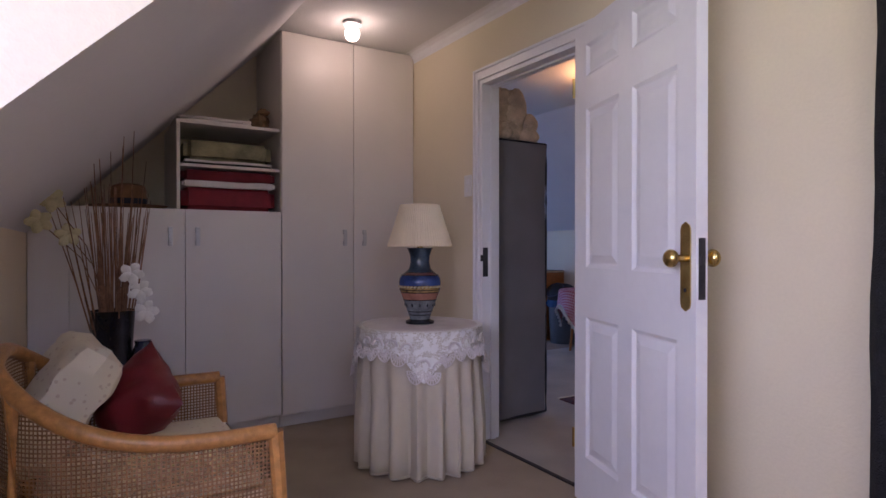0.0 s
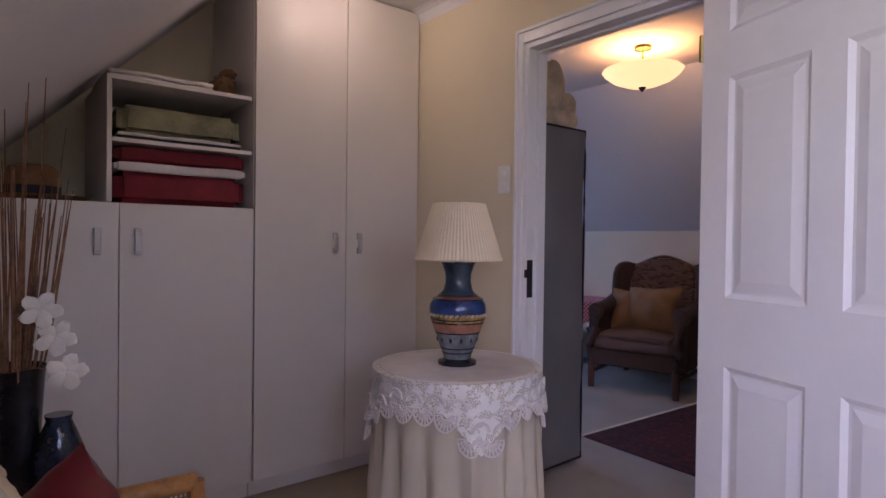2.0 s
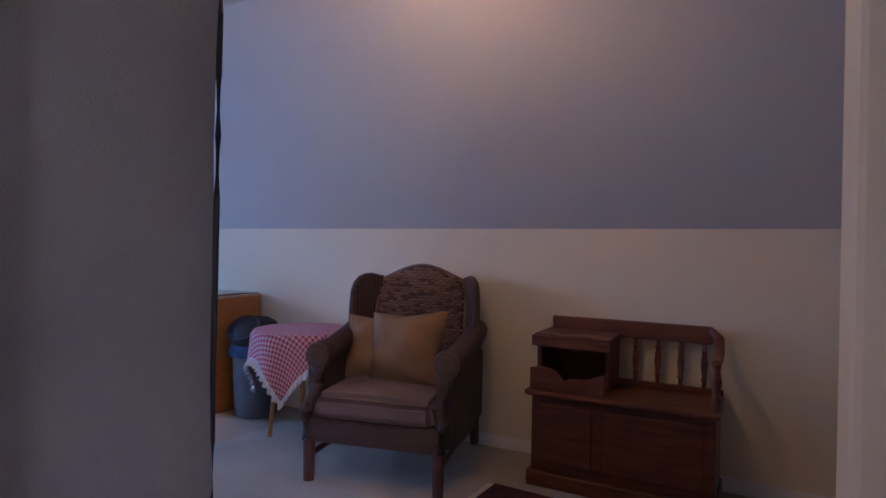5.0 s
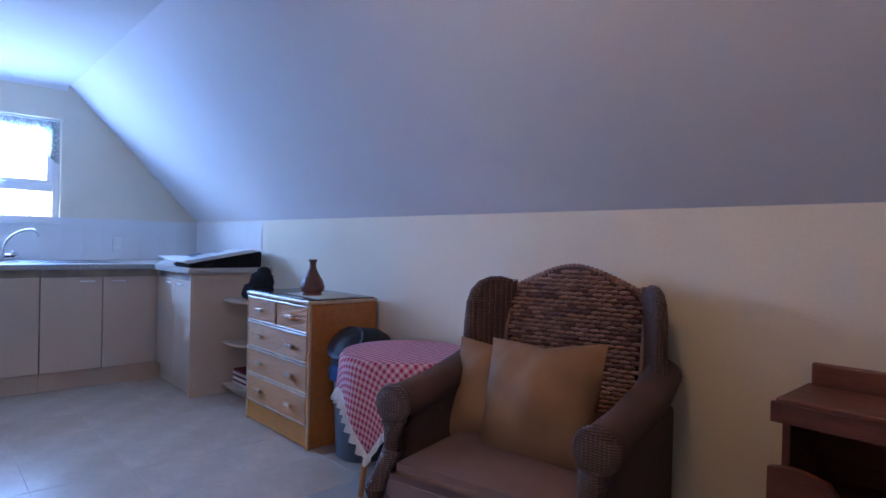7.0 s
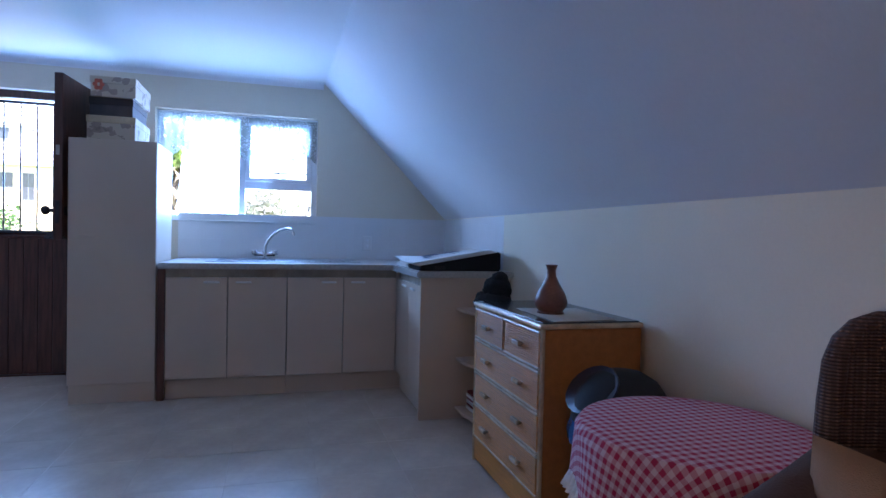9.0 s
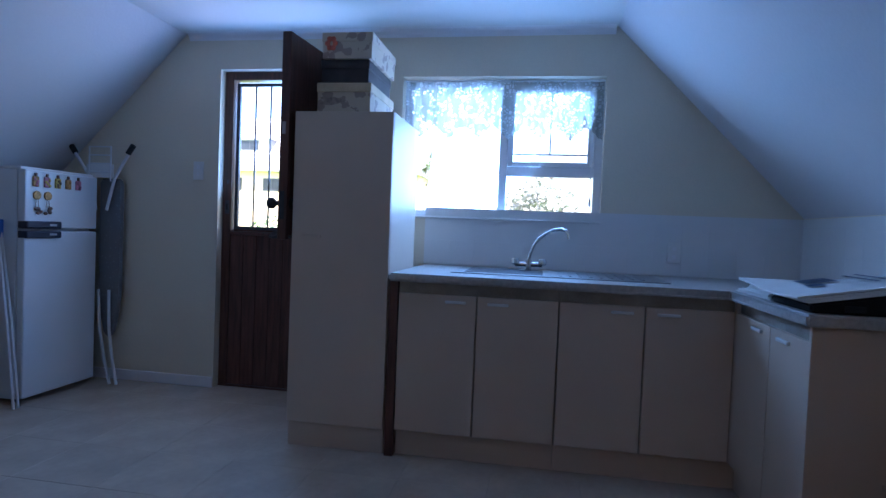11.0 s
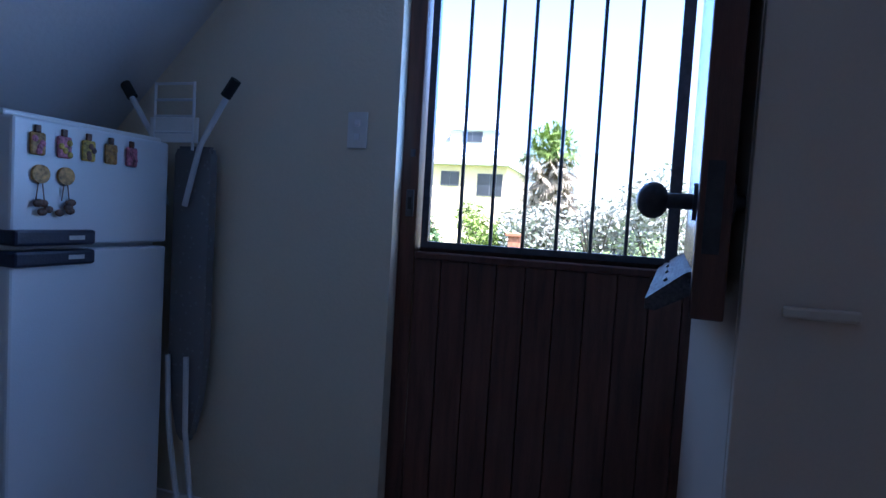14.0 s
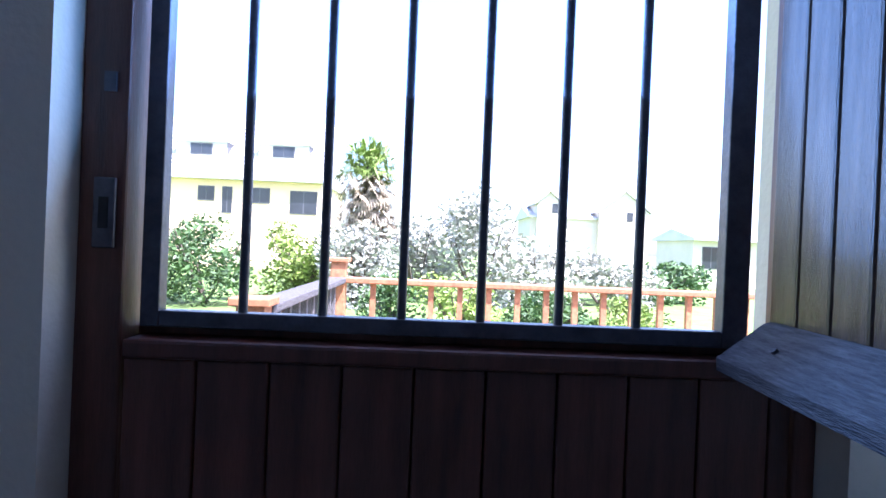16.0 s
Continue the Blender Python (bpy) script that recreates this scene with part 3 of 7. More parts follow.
def panel_door(name, w, h, t):
    """A six-panel door in its own axes: hinge edge at x = 0, from y = 0 to -t."""
    d = thing(name, (0, 0, 0), "white six-panel interior door standing wide open", "door")
    cols, rows = ((0.10, 0.355), (0.445, 0.70)), ((0.20, 0.77), (0.97, 1.61), (1.74, 1.87))
    body = nb()
    xs = [0, 0.10, 0.355, 0.445, 0.70, w]
    zs = [0, 0.20, 0.77, 0.97, 1.61, 1.74, 1.87, h]
    for i in range(5):
        for k in range(7):
            hole = i in (1, 3) and k in (1, 3, 5)
            a, b = (-t + 0.009, -0.009) if hole else (-t, 0)
            box(body, xs[i], xs[i + 1], a, b, zs[k], zs[k + 1])
    part("leaf", body, GLOSS_WHITE, d)
    for x0, x1 in cols:
        for z0, z1 in rows:
            bm = nb()
            for y0, y1 in ((-t + 0.009, -t + 0.002), (-0.009, -0.002)):
                m1, m2 = 0.022, 0.05
                lo = [bm.verts.new((x, y0, z)) for x, z in ((x0 + m1, z0 + m1), (x1 - m1, z0 + m1), (x1 - m1, z1 - m1), (x0 + m1, z1 - m1))]
                hi = [bm.verts.new((x, y1, z)) for x, z in ((x0 + m2, z0 + m2), (x1 - m2, z0 + m2), (x1 - m2, z1 - m2), (x0 + m2, z1 - m2))]
                for q in range(4):
                    bm.faces.new((lo[q], lo[(q + 1) % 4], hi[(q + 1) % 4], hi[q]))
                bm.faces.new(hi)
                for q, (px, pz, qx, qz) in enumerate(((x0, z0, x1, z0), (x1, z0, x1, z1), (x1, z1, x0, z1), (x0, z1, x0, z0))):
                    yo = -t if y0 < -t / 2 else 0
                    s = 0.014
                    ix = [(x0 + s, z0 + s), (x1 - s, z0 + s), (x1 - s, z1 - s), (x0 + s, z1 - s)]
                    ox = [(x0, z0), (x1, z0), (x1, z1), (x0, z1)]
                    a, b2 = q, (q + 1) % 4
                    bm.faces.new([bm.verts.new(p) for p in ((ox[a][0], yo, ox[a][1]), (ox[b2][0], yo, ox[b2][1]), (ix[b2][0], y0, ix[b2][1]), (ix[a][0], y0, ix[a][1]))])
            part("panel", bm, GLOSS_WHITE, d)
    for side in (-1, 1):
        y = -t if side < 0 else 0
        plate = nb()
        pts = [(0.722, 0.885), (0.727, 0.872), (0.745, 0.862), (0.763, 0.872), (0.768, 0.885), (0.768, 1.105), (0.763, 1.118), (0.745, 1.128), (0.727, 1.118), (0.722, 1.105)]
        prism(plate, pts, 1, y, y + side * 0.004)
        lock = part("door_plate", plate, BRASS, d, "worn brass lock plate")
        kb = nb()
        rod(kb, (0.745, y, 1.02), (0.745, y + side * 0.035, 1.02), 0.011, seg=14)
        blob(kb, (0.745, y + side * 0.052, 1.02), 0.027, (1, 0.75, 1), seg=20)
        part("door_knob", kb, BRASS, lock, "round brass knob", smooth=True)
        # keyhole as a dark disc on the plate, its shade put into the colour
        kh = nb()
        rod(kh, (0.745, y + side * 0.003, 0.925), (0.745, y + side * 0.005, 0.925), 0.006, seg=10)
        part("keyhole", kh, IRON, lock)
    part("latch_plate", boxes((w, w + 0.002, -t + 0.008, -0.008, 0.90, 1.08), (w + 0.002, w + 0.012, -t + 0.012, -0.016, 1.0, 1.03)), IRON, d, "dark latch plate in the door edge")
    for z in (0.25, 1.72):
        hg = nb()
        rod(hg, (-0.004, -t - 0.004, z - 0.04), (-0.004, -t - 0.004, z + 0.04), 0.006)
        part("hinge", hg, BRASS, d)
    return d


inner_door = panel_door("door_1", 0.79, 1.955, 0.038)
inner_door.matrix_basis = pose(0.105, 3.828, 0.012, 0, 0, -19)

# ---- fitted wardrobe wall ----
CX = -1.485


def handle(parent, y, z0=1.07, z1=1.17, x=CX):
    bm = nb()
    for a, b in ((0.0, 0.3), (0.15, 0.85), (0.7, 1.0)):
        p, q = z0 + (z1 - z0) * a, z0 + (z1 - z0) * b
        bow = 0.020 if a == 0.15 else 0.016
        box(bm, x - 0.001 if a != 0.15 else x + 0.012, x + bow, y - 0.012, y + 0.012, p, q, bevel=0.004)
    return part("handle", bm, METER, parent, "brushed grey bow handle", smooth=True)


def closet(name, y0, y1, z1, doors, label):
    t = thing(name, ((CX - 2.05) / 2, (y0 + y1) / 2, 0), label, "cupboard", "fitted cupboards")
    part("body", boxes((-2.06, CX - 0.02, y0, y1, 0.075, z1 - 0.001)), LAMINATE, t)
    part("plinth", boxes((-2.06, CX - 0.05, y0, y1, 0.0, 0.075)), LAMINATE, t)
    for a, b, hy in doors:
        d = part("cupboard_door", boxes((CX - 0.018, CX, a + 0.002, b - 0.002, 0.08, z1 - 0.003), bevel=0.0015), LAMINATE, t)
        handle(d, hy)
    return t


low_cup = closet("low_cupboard", 1.802, 3.008, 1.268, ((1.97, 2.492, 2.42), (2.492, 3.008, 2.555)), "low white laminate double cupboard under the slope")
part("filler_panel", boxes((CX - 0.018, CX, 1.804, 1.968, 0.08, 1.265), bevel=0.0015), LAMINATE, low_cup)
closet("tall_wardrobe", 3.012, 3.886, CEIL - 0.006, ((3.012, 3.46, 3.40), (3.46, 3.886, 3.53)), "tall white laminate double wardrobe reaching the ceiling")
su = thing("shelf_unit", (-1.78, 2.73, 1.27), "open white shelf unit with folded bedding", "shelf")
for nm, r in (("side_panel", (-2.06, CX - 0.03, 2.455, 2.473, 1.27, 1.735)), ("shelf", (-2.06, CX - 0.03, 2.473, 3.008, 1.50, 1.516)), ("top_panel", (-2.06, CX - 0.03, 2.455, 3.008, 1.735, 1.752))):
    part(nm, boxes(r, bevel=0.0015), LAMINATE, su)


def folded(name, y0, y1, z, layers, x0, x1, label, sag=0.0):
    """A stack of folded cloth: layers of (height, material) with rounded folds."""
    t = thing(name, ((x0 + x1) / 2, (y0 + y1) / 2, z), label, "bedding")
    for h, mt in layers:
        bm = nb()
        box(bm, x0, x1, y0, y1, z, z + h)
        bmesh.ops.subdivide_edges(bm, edges=bm.edges[:], cuts=5, use_grid_fill=True)
        bmesh.ops.bevel(bm, geom=[e for e in bm.edges if e.is_manifold and e.calc_face_angle(0) > 0.5], offset=min(h * 0.42, 0.035), segments=3, affect="EDGES")
        for v in bm.verts:
            v.co.x += 0.012 * noise.noise(v.co * 9)
            v.co.z += 0.006 * noise.noise(v.co * 7 + Vector((3, 1, 0))) * (1 if v.co.z > z + h * 0.3 else 0)
        part("fold", bm, mt, t, smooth=True)
        z += h
    return t


folded("red_blanket", 2.485, 2.995, 1.2715, ((0.125, RED_CLOTH), (0.035, STRIPE), (0.06, RED_CLOTH)), -1.98, -1.545, "dark red folded blanket with a white stripe")
folded("folded_quilt", 2.50, 2.98, 1.517, ((0.018, BLACK_TRIM), (0.012, STRIPE), (0.115, GREEN_CLOTH)), -1.98, -1.56, "olive green folded quilt on the shelf")
folded("white_sheet", 2.47, 2.86, 1.753, ((0.02, STRIPE), (0.018, STRIPE)), -1.98, -1.56, "white folded sheet on top of the shelf unit")
tb = thing("tan_bag", (-1.66, 2.93, 1.753), "small tan leather bag standing on the shelves", "bag")
bm = nb()
blob(bm, (-1.66, 2.93, 1.805), 0.055, (1.3, 1.0, 0.95), 0.5, 16, 7)
part("body", bm, BAG, tb, smooth=True)
bm = nb()
blob(bm, (-1.64, 2.945, 1.865), 0.03, (1.0, 1.2, 0.7), 0.6, 12, 7)
part("flap", bm, BAG, tb, smooth=True)

ht = thing("brown_hat", (-1.68, 2.24, 1.27), "brown felt hat with a dark band on the cupboard", "hat")
bm = nb()
lathe(bm, ((0.02, 0.004), (0.14, 0.004), (0.185, 0.012), (0.19, 0.018), (0.14, 0.012), (0.09, 0.014)), (-1.68, 2.24, 1.268), 28, lambda a, z: 1 + 0.05 * math.sin(2 * a))
part("brim", bm, HAT_STRAW, ht, smooth=True)
bm = nb()
lathe(bm, ((0.088, 0.012), (0.09, 0.055)), (-1.68, 2.24, 1.268), 28)
part("band", bm, HAT_BAND, ht, smooth=True)
bm = nb()
lathe(bm, ((0.088, 0.055), (0.087, 0.10), (0.078, 0.125), (0.05, 0.135), (0.02, 0.128)), (-1.68, 2.24, 1.268), 28)
part("crown", bm, HAT_STRAW, ht, smooth=True)

# ---- ceiling globe ----
gl = thing("ceiling_globe", (-1.17, 3.32, CEIL), "lit white globe light on the ceiling", "ceiling light")
bm = nb()
lathe(bm, ((0.05, 0), (0.05, -0.018), (0.02, -0.028)), (-1.17, 3.32, CEIL), 24)
part("rose", bm, PLASTIC_WHITE, gl, smooth=True)
bm = nb()
blob(bm, (-1.17, 3.32, 2.262), 0.042, (1, 1, 1), seg=20)
g = part("globe", bm, BULB, gl, "glowing round bulb", smooth=True)
g.visible_shadow = False

# ---- round table with skirt, lace and lamp ----
TX, TY, TZ, TR = -0.665, 3.47, 0.675, 0.300


def pleats(a, z):
    return 1 + 0.085 * math.sin(19 * a + 0.9 * math.sin(3 * a)) * min(1, max(0, (0.62 - z) / 0.4)) + 0.018 * math.sin(31 * a) * min(1, max(0, (0.6 - z) / 0.4))


rt = thing("round_side_table", (TX, TY, 0), "round side table hidden under a floor-length skirt", "table")
bm = nb()
lathe(bm, ((TR - 0.012, TZ - 0.02), (TR - 0.012, TZ - 0.004)), (TX, TY, 0), 40)
part("tabletop", bm, PINE, rt)
bm = nb()
rod(bm, (TX, TY, 0.0), (TX, TY, TZ - 0.02), 0.03)
part("leg", bm, PINE, rt)
bm = nb()
prof = [(TR - 0.01, TZ - 0.003), (TR, TZ - 0.010)] + [(TR + 0.004 * k / 12, TZ - 0.012 - (TZ - 0.02) * k / 12) for k in range(1, 13)]
rings = []
for r, z in prof:
    rings.append([bm.verts.new((TX + r * pleats(a, z) * math.cos(a), TY + r * pleats(a, z) * math.sin(a), z)) for a in (2 * math.pi * k / 160 for k in range(160))])
for a, b in zip(rings, rings[1:]):
    for k in range(160):
        bm.faces.new((a[k], a[(k + 1) % 160], b[(k + 1) % 160], b[k]))
bm.faces.new(rings[0])
sk = thing("table_skirt", (TX, TY, 0), "long cream gathered cloth over the round table", "tablecloth")
part("drape", bm, SKIRT, sk, smooth=True).modifiers.new("thickness", "SOLIDIFY").thickness = 0.002
bm = nb()
hem = [(TX + (TR + 0.005) * pleats(a, 0.02) * math.cos(a), TY + (TR + 0.005) * pleats(a, 0.02) * math.sin(a), 0.016) for a in (2 * math.pi * k / 160 for k in range(161))]
sweep(bm, hem, 0.0035, 6)
part("hem", bm, SKIRT, sk, smooth=True)


def hang(a):
    """Drop of the square lace at the angle a round the table: long at its four corners, scalloped along its hem."""
    q = (a - radians(-26)) % (math.pi / 2) - math.pi / 4
    corner = max(0, 1 - abs(abs(q) - math.pi / 4) / 0.40)
    return 0.095 + 0.135 * corner ** 1.1


bm = nb()
cols, rows_n = 200, 9
grid = []
for k in range(cols):
    a = 2 * math.pi * k / cols
    d = hang(a)
    col = [bm.verts.new((TX + (TR - 0.02) * math.cos(a), TY + (TR - 0.02) * math.sin(a), TZ + 0.004))]
    for j in range(rows_n):
        s = d * j / (rows_n - 1)
        rr = TR + 0.014 + 0.06 * s + 0.006 * math.sin(9 * a) * j / rows_n
        col.append(bm.verts.new((TX + rr * pleats(a, TZ - s) * math.cos(a), TY + rr * pleats(a, TZ - s) * math.sin(a), TZ + 0.002 - s)))
    grid.append(col)
for k in range(cols):
    for j in range(rows_n):
        bm.faces.new((grid[k][j], grid[(k + 1) % cols][j], grid[(k + 1) % cols][j + 1], grid[k][j + 1]))
lc = thing("lace_topper", (TX, TY, TZ), "white crochet lace cloth with scalloped hanging corners", "tablecloth")
part("lace_border", bm, LACE, lc, smooth=True)
bm = nb()
lathe(bm, ((TR - 0.012, TZ - 0.001), (TR - 0.014, TZ + 0.005)), (TX, TY, 0), 60)
part("cloth_centre", bm, STRIPE, lc)


def lace_at(a, d):
    """A point just outside the hanging lace at the angle a, d below the table's edge."""
    rr = (TR + 0.018 + 0.06 * d) * pleats(a, TZ - d)
    return TX + rr * math.cos(a), TY + rr * math.sin(a), TZ + 0.002 - d


bm = nb()
FANS = 27
for k in range(FANS):
    w = math.pi / FANS
    ac = 2 * w * (k + 0.5)
    d0 = (hang(ac - w * 0.5) + hang(ac + w * 0.5)) / 2 - 0.012
    arcs = {}
    for m in range(10):
        ph = math.pi * m / 9
        arcs[m] = [(ac + w * q * math.cos(ph), d0 + dep * math.sin(ph)) for q, dep in ((0.38, 0.014), (0.72, 0.034), (1.0, 0.054))]
    for m in range(10):
        rod(bm, lace_at(*arcs[m][0]), lace_at(*arcs[m][2]), 0.0030, seg=5)
        if m < 9:
            for q, r in ((0, 0.0042), (1, 0.0022), (2, 0.0034)):
                rod(bm, lace_at(*arcs[m][q]), lace_at(*arcs[m + 1][q]), r, seg=5)
    for m in range(8):
        p0, p1 = (math.pi * q / 8 for q in (m, m + 1))
        rod(bm, lace_at(ac + w + 0.75 * w * math.cos(p0), d0 - 0.020 - 0.03 * math.sin(p0)), lace_at(ac + w + 0.75 * w * math.cos(p1), d0 - 0.020 - 0.03 * math.sin(p1)), 0.0055, seg=6)
part("scalloped_hem", bm, STRIPE, lc)

tl = thing("table_lamp", (TX, TY, 0.68), "painted pottery table lamp with cream pleated shade", "lamp")
LZ = 0.681
lamp_bands = (
    ("foot", ((0.072, 0.0), (0.072, 0.012), (0.055, 0.018), (0.05, 0.022)), DARK_GLAZE),
    ("lower_belly", ((0.05, 0.022), (0.056, 0.045), (0.072, 0.085), (0.083, 0.12)), material("grey_blue_glaze", (0.17, 0.19, 0.21), 0.25, var=0.35, scale=22, bump=0.05)),
    ("pink_band", ((0.083, 0.12), (0.095, 0.150), (0.0965, 0.158)), material("rose_glaze", (0.36, 0.16, 0.11), 0.25, var=0.2, scale=24, bump=0.03)),
    ("ochre_band", ((0.0965, 0.158), (0.101, 0.168), (0.105, 0.192)), material("ochre_glaze", (0.42, 0.27, 0.10), 0.25, var=0.5, scale=30, bump=0.05)),
    ("blue_shoulder", ((0.105, 0.192), (0.106, 0.206), (0.103, 0.225), (0.092, 0.242)), material("cobalt_glaze", (0.028, 0.06, 0.21), 0.15, var=0.4, scale=18, bump=0.04)),
    ("red_ring", ((0.092, 0.242), (0.072, 0.256)), material("brick_glaze", (0.26, 0.10, 0.085), 0.22, var=0.2, scale=20)),
    ("neck", ((0.072, 0.256), (0.055, 0.275), (0.048, 0.305), (0.049, 0.335), (0.060, 0.368), (0.066, 0.378), (0.02, 0.379)), material("slate_glaze", (0.045, 0.07, 0.10), 0.12, var=0.35, scale=16, bump=0.03)),
)
for nm, pf, mt in lamp_bands:
    bm = nb()
    lathe(bm, pf, (TX, TY, LZ), 40)
    part(nm, bm, mt, tl, smooth=True)
for z, r in ((0.045, 0.0565), (0.062, 0.0635), (0.120, 0.0835), (0.158, 0.0972), (0.170, 0.1018), (0.242, 0.0925), (0.256, 0.0725)):
    bm = nb()
    lathe(bm, ((r - 0.002, z - 0.003), (r + 0.0015, z - 0.002), (r + 0.0015, z + 0.002), (r - 0.002, z + 0.003)), (TX, TY, LZ), 40)
    part("glaze_line", bm, DARK_GLAZE, tl, smooth=True)
bm = nb()
for k in range(34):
    a = 2 * math.pi * k / 34
    blob(bm, (TX + 0.1035 * math.cos(a), TY + 0.1035 * math.sin(a), LZ + 0.186), 0.0085, (1, 1, 0.55), seg=8, rot=Euler((0.5 * math.cos(a), 0.5 * math.sin(a), 0)).to_matrix())
part("rope_band", bm, material("cream_slip_glaze", (0.56, 0.47, 0.30), 0.3, var=0.2, scale=30), tl, "raised cream rope band", smooth=True)
for k in range(12):
    a = 2 * math.pi * k / 12
    bm = nb()
    blob(bm, (TX + 0.0735 * math.cos(a), TY + 0.0735 * math.sin(a), LZ + 0.096), 0.011, (0.5, 0.5, 1.0), seg=10)
    part("leaf_motif", bm, GLASS_DARK, tl, "dark painted leaf", smooth=True)
bm = nb()
rings = []
for r, z in ((0.160, 0.385), (0.162, 0.390), (0.130, 0.49), (0.098, 0.593), (0.094, 0.595)):
    rings.append([bm.verts.new((TX + (r + (0.002 if k % 2 else 0)) * math.cos(2 * math.pi * k / 144), TY + (r + (0.002 if k % 2 else 0)) * math.sin(2 * math.pi * k / 144), LZ + z)) for k in range(144)])
for a, b in zip(rings, rings[1:]):
    for k in range(144):
        bm.faces.new((a[k], a[(k + 1) % 144], b[(k + 1) % 144], b[k]))
sh = part("shade", bm, SHADE, tl, "cream pleated fabric shade")
sh.modifiers.new("thickness", "SOLIDIFY").thickness = 0.002
bm = nb()
rod(bm, (TX, TY, LZ + 0.37), (TX, TY, LZ + 0.46), 0.015)
part("bulb_holder", bm, BRASS, tl)


def wall_switch(name, at, face, label):
    """A tall switch plate with rockers; face turns its front."""
    t = thing(name, at, label, "light switch", turn=face)
    for nm, r, mt in (("plate", (-0.036, 0.036, -0.008, 0.0, -0.06, 0.06), PLASTIC_WHITE), ("rocker", (-0.010, 0.010, -0.012, -0.008, 0.012, 0.035), GLOSS_WHITE), ("rocker", (-0.010, 0.010, -0.012, -0.008, -0.035, -0.012), GLOSS_WHITE)):
        o = part(nm, boxes(r, bevel=0.0025), mt, t)
        o.matrix_parent_inverse = Matrix()
    return t


wall_switch("light_switch", (-0.845, DIVIDE, 1.41), 0, "white double light switch on cream wall")
wall_switch("light_switch", (WEST, 3.11, 1.435), 90, "white light switch beside the stable door")

# ---- rattan tub chair ----
HX, HY = -0.03, 2.16


def rim(s, z_off=0.0, out=0.0):
    """A point on the chair's horseshoe top rail, s from 0 (one arm's front) to 1 (the other's)."""
    a = math.pi * s
    w, dp = 0.375 + out, 0.62 + out
    x = -w * math.copysign(abs(math.cos(a)) ** 0.55, math.cos(a))
    y = 0.30 - dp * abs(math.sin(a)) ** 0.62
    lift = 0.58 + 0.20 * max(0.0, math.sin(a)) ** 2.2
    return Vector((HX + x, HY + y, lift + z_off))


rc = thing("rattan_armchair", (HX, HY, 0), "honey rattan tub armchair with woven cane sides", "armchair")
bm = nb()
sweep(bm, [rim(k / 40) for k in range(41)], 0.021, 10)
part("top_rail", bm, RATTAN, rc, smooth=True)
bm = nb()
sweep(bm, [rim(k / 40, 0, -0.01) - Vector((0, 0, rim(k / 40).z - 0.27)) for k in range(41)], 0.017, 8)
part("lower_rail", bm, RATTAN, rc, smooth=True)
bm = nb()
uvl = bm.loops.layers.uv.new("uv")
cols = []
for k in range(61):
    p = rim(k / 60, 0, -0.004)
    cols.append([bm.verts.new((p.x, p.y, 0.27 + (p.z - 0.27) * j / 8)) for j in range(9)])
run = 0.0
for k in range(60):
    step = (cols[k][0].co - cols[k + 1][0].co).length
    for j in range(8):
        f = bm.faces.new((cols[k][j], cols[k + 1][j], cols[k + 1][j + 1], cols[k][j + 1]))
        for lp, (u, v) in zip(f.loops, ((run, cols[k][j].co.z), (run + step, cols[k + 1][j].co.z), (run + step, cols[k + 1][j + 1].co.z), (run, cols[k][j + 1].co.z))):
            lp[uvl].uv = (u, v)
    run += step
part("cane_panel", bm, CANE, rc, "open woven cane back and sides", smooth=True)
for s in (0.0, 1.0, 0.34, 0.66):
    p = rim(s)
    bm = nb()
    sweep(bm, [(p.x, p.y, p.z), (p.x, p.y + (0.012 if s in (0, 1) else 0), 0.42), (p.x, p.y + (0.02 if s in (0, 1) else -0.02), 0.0)], [0.021, 0.019, 0.016], 8)
    part("leg", bm, RATTAN, rc, smooth=True)
bm = nb()
sweep(bm, [(HX - 0.35, HY + 0.29, 0.285), (HX + 0.35, HY + 0.29, 0.285)], 0.018, 8)
part("seat_rail", bm, RATTAN, rc, smooth=True)
bm = nb()
box(bm, HX - 0.33, HX + 0.33, HY - 0.24, HY + 0.31, 0.29, 0.45)
bmesh.ops.subdivide_edges(bm, edges=bm.edges[:], cuts=6, use_grid_fill=True)
bmesh.ops.bevel(bm, geom=[e for e in bm.edges if e.calc_face_angle(0) > 0.5], offset=0.03, segments=3, affect="EDGES")
for v in bm.verts:
    if v.co.z > 0.40:
        v.co.z += 0.03 * (1 - ((v.co.x - HX) / 0.34) ** 2) * (1 - ((v.co.y - HY - 0.03) / 0.3) ** 2)
tagged(part("seat_cushion", bm, SPRIGGED, None, smooth=True), "cream sprigged seat cushion on the rattan chair", "cushion")
bm = nb()
pillow(bm, 0.46, 0.40, 0.17, pose(HX - 0.25, HY - 0.20, 0.60, -36, 0, 6), 18, 0.05, 10)
tagged(part("back_cushion", bm, SPRIGGED, None, smooth=True), "cream sprigged back cushion leaning in the chair", "cushion")
bm = nb()
pillow(bm, 0.275, 0.30, 0.22, pose(HX - 0.23, HY + 0.02, 0.555, -20, 40, 20), 20, 0.05, 2)
tagged(part("red_cushion", bm, RED_SATIN, None, smooth=True), "dark red satin cushion leaning on one corner", "cushion")

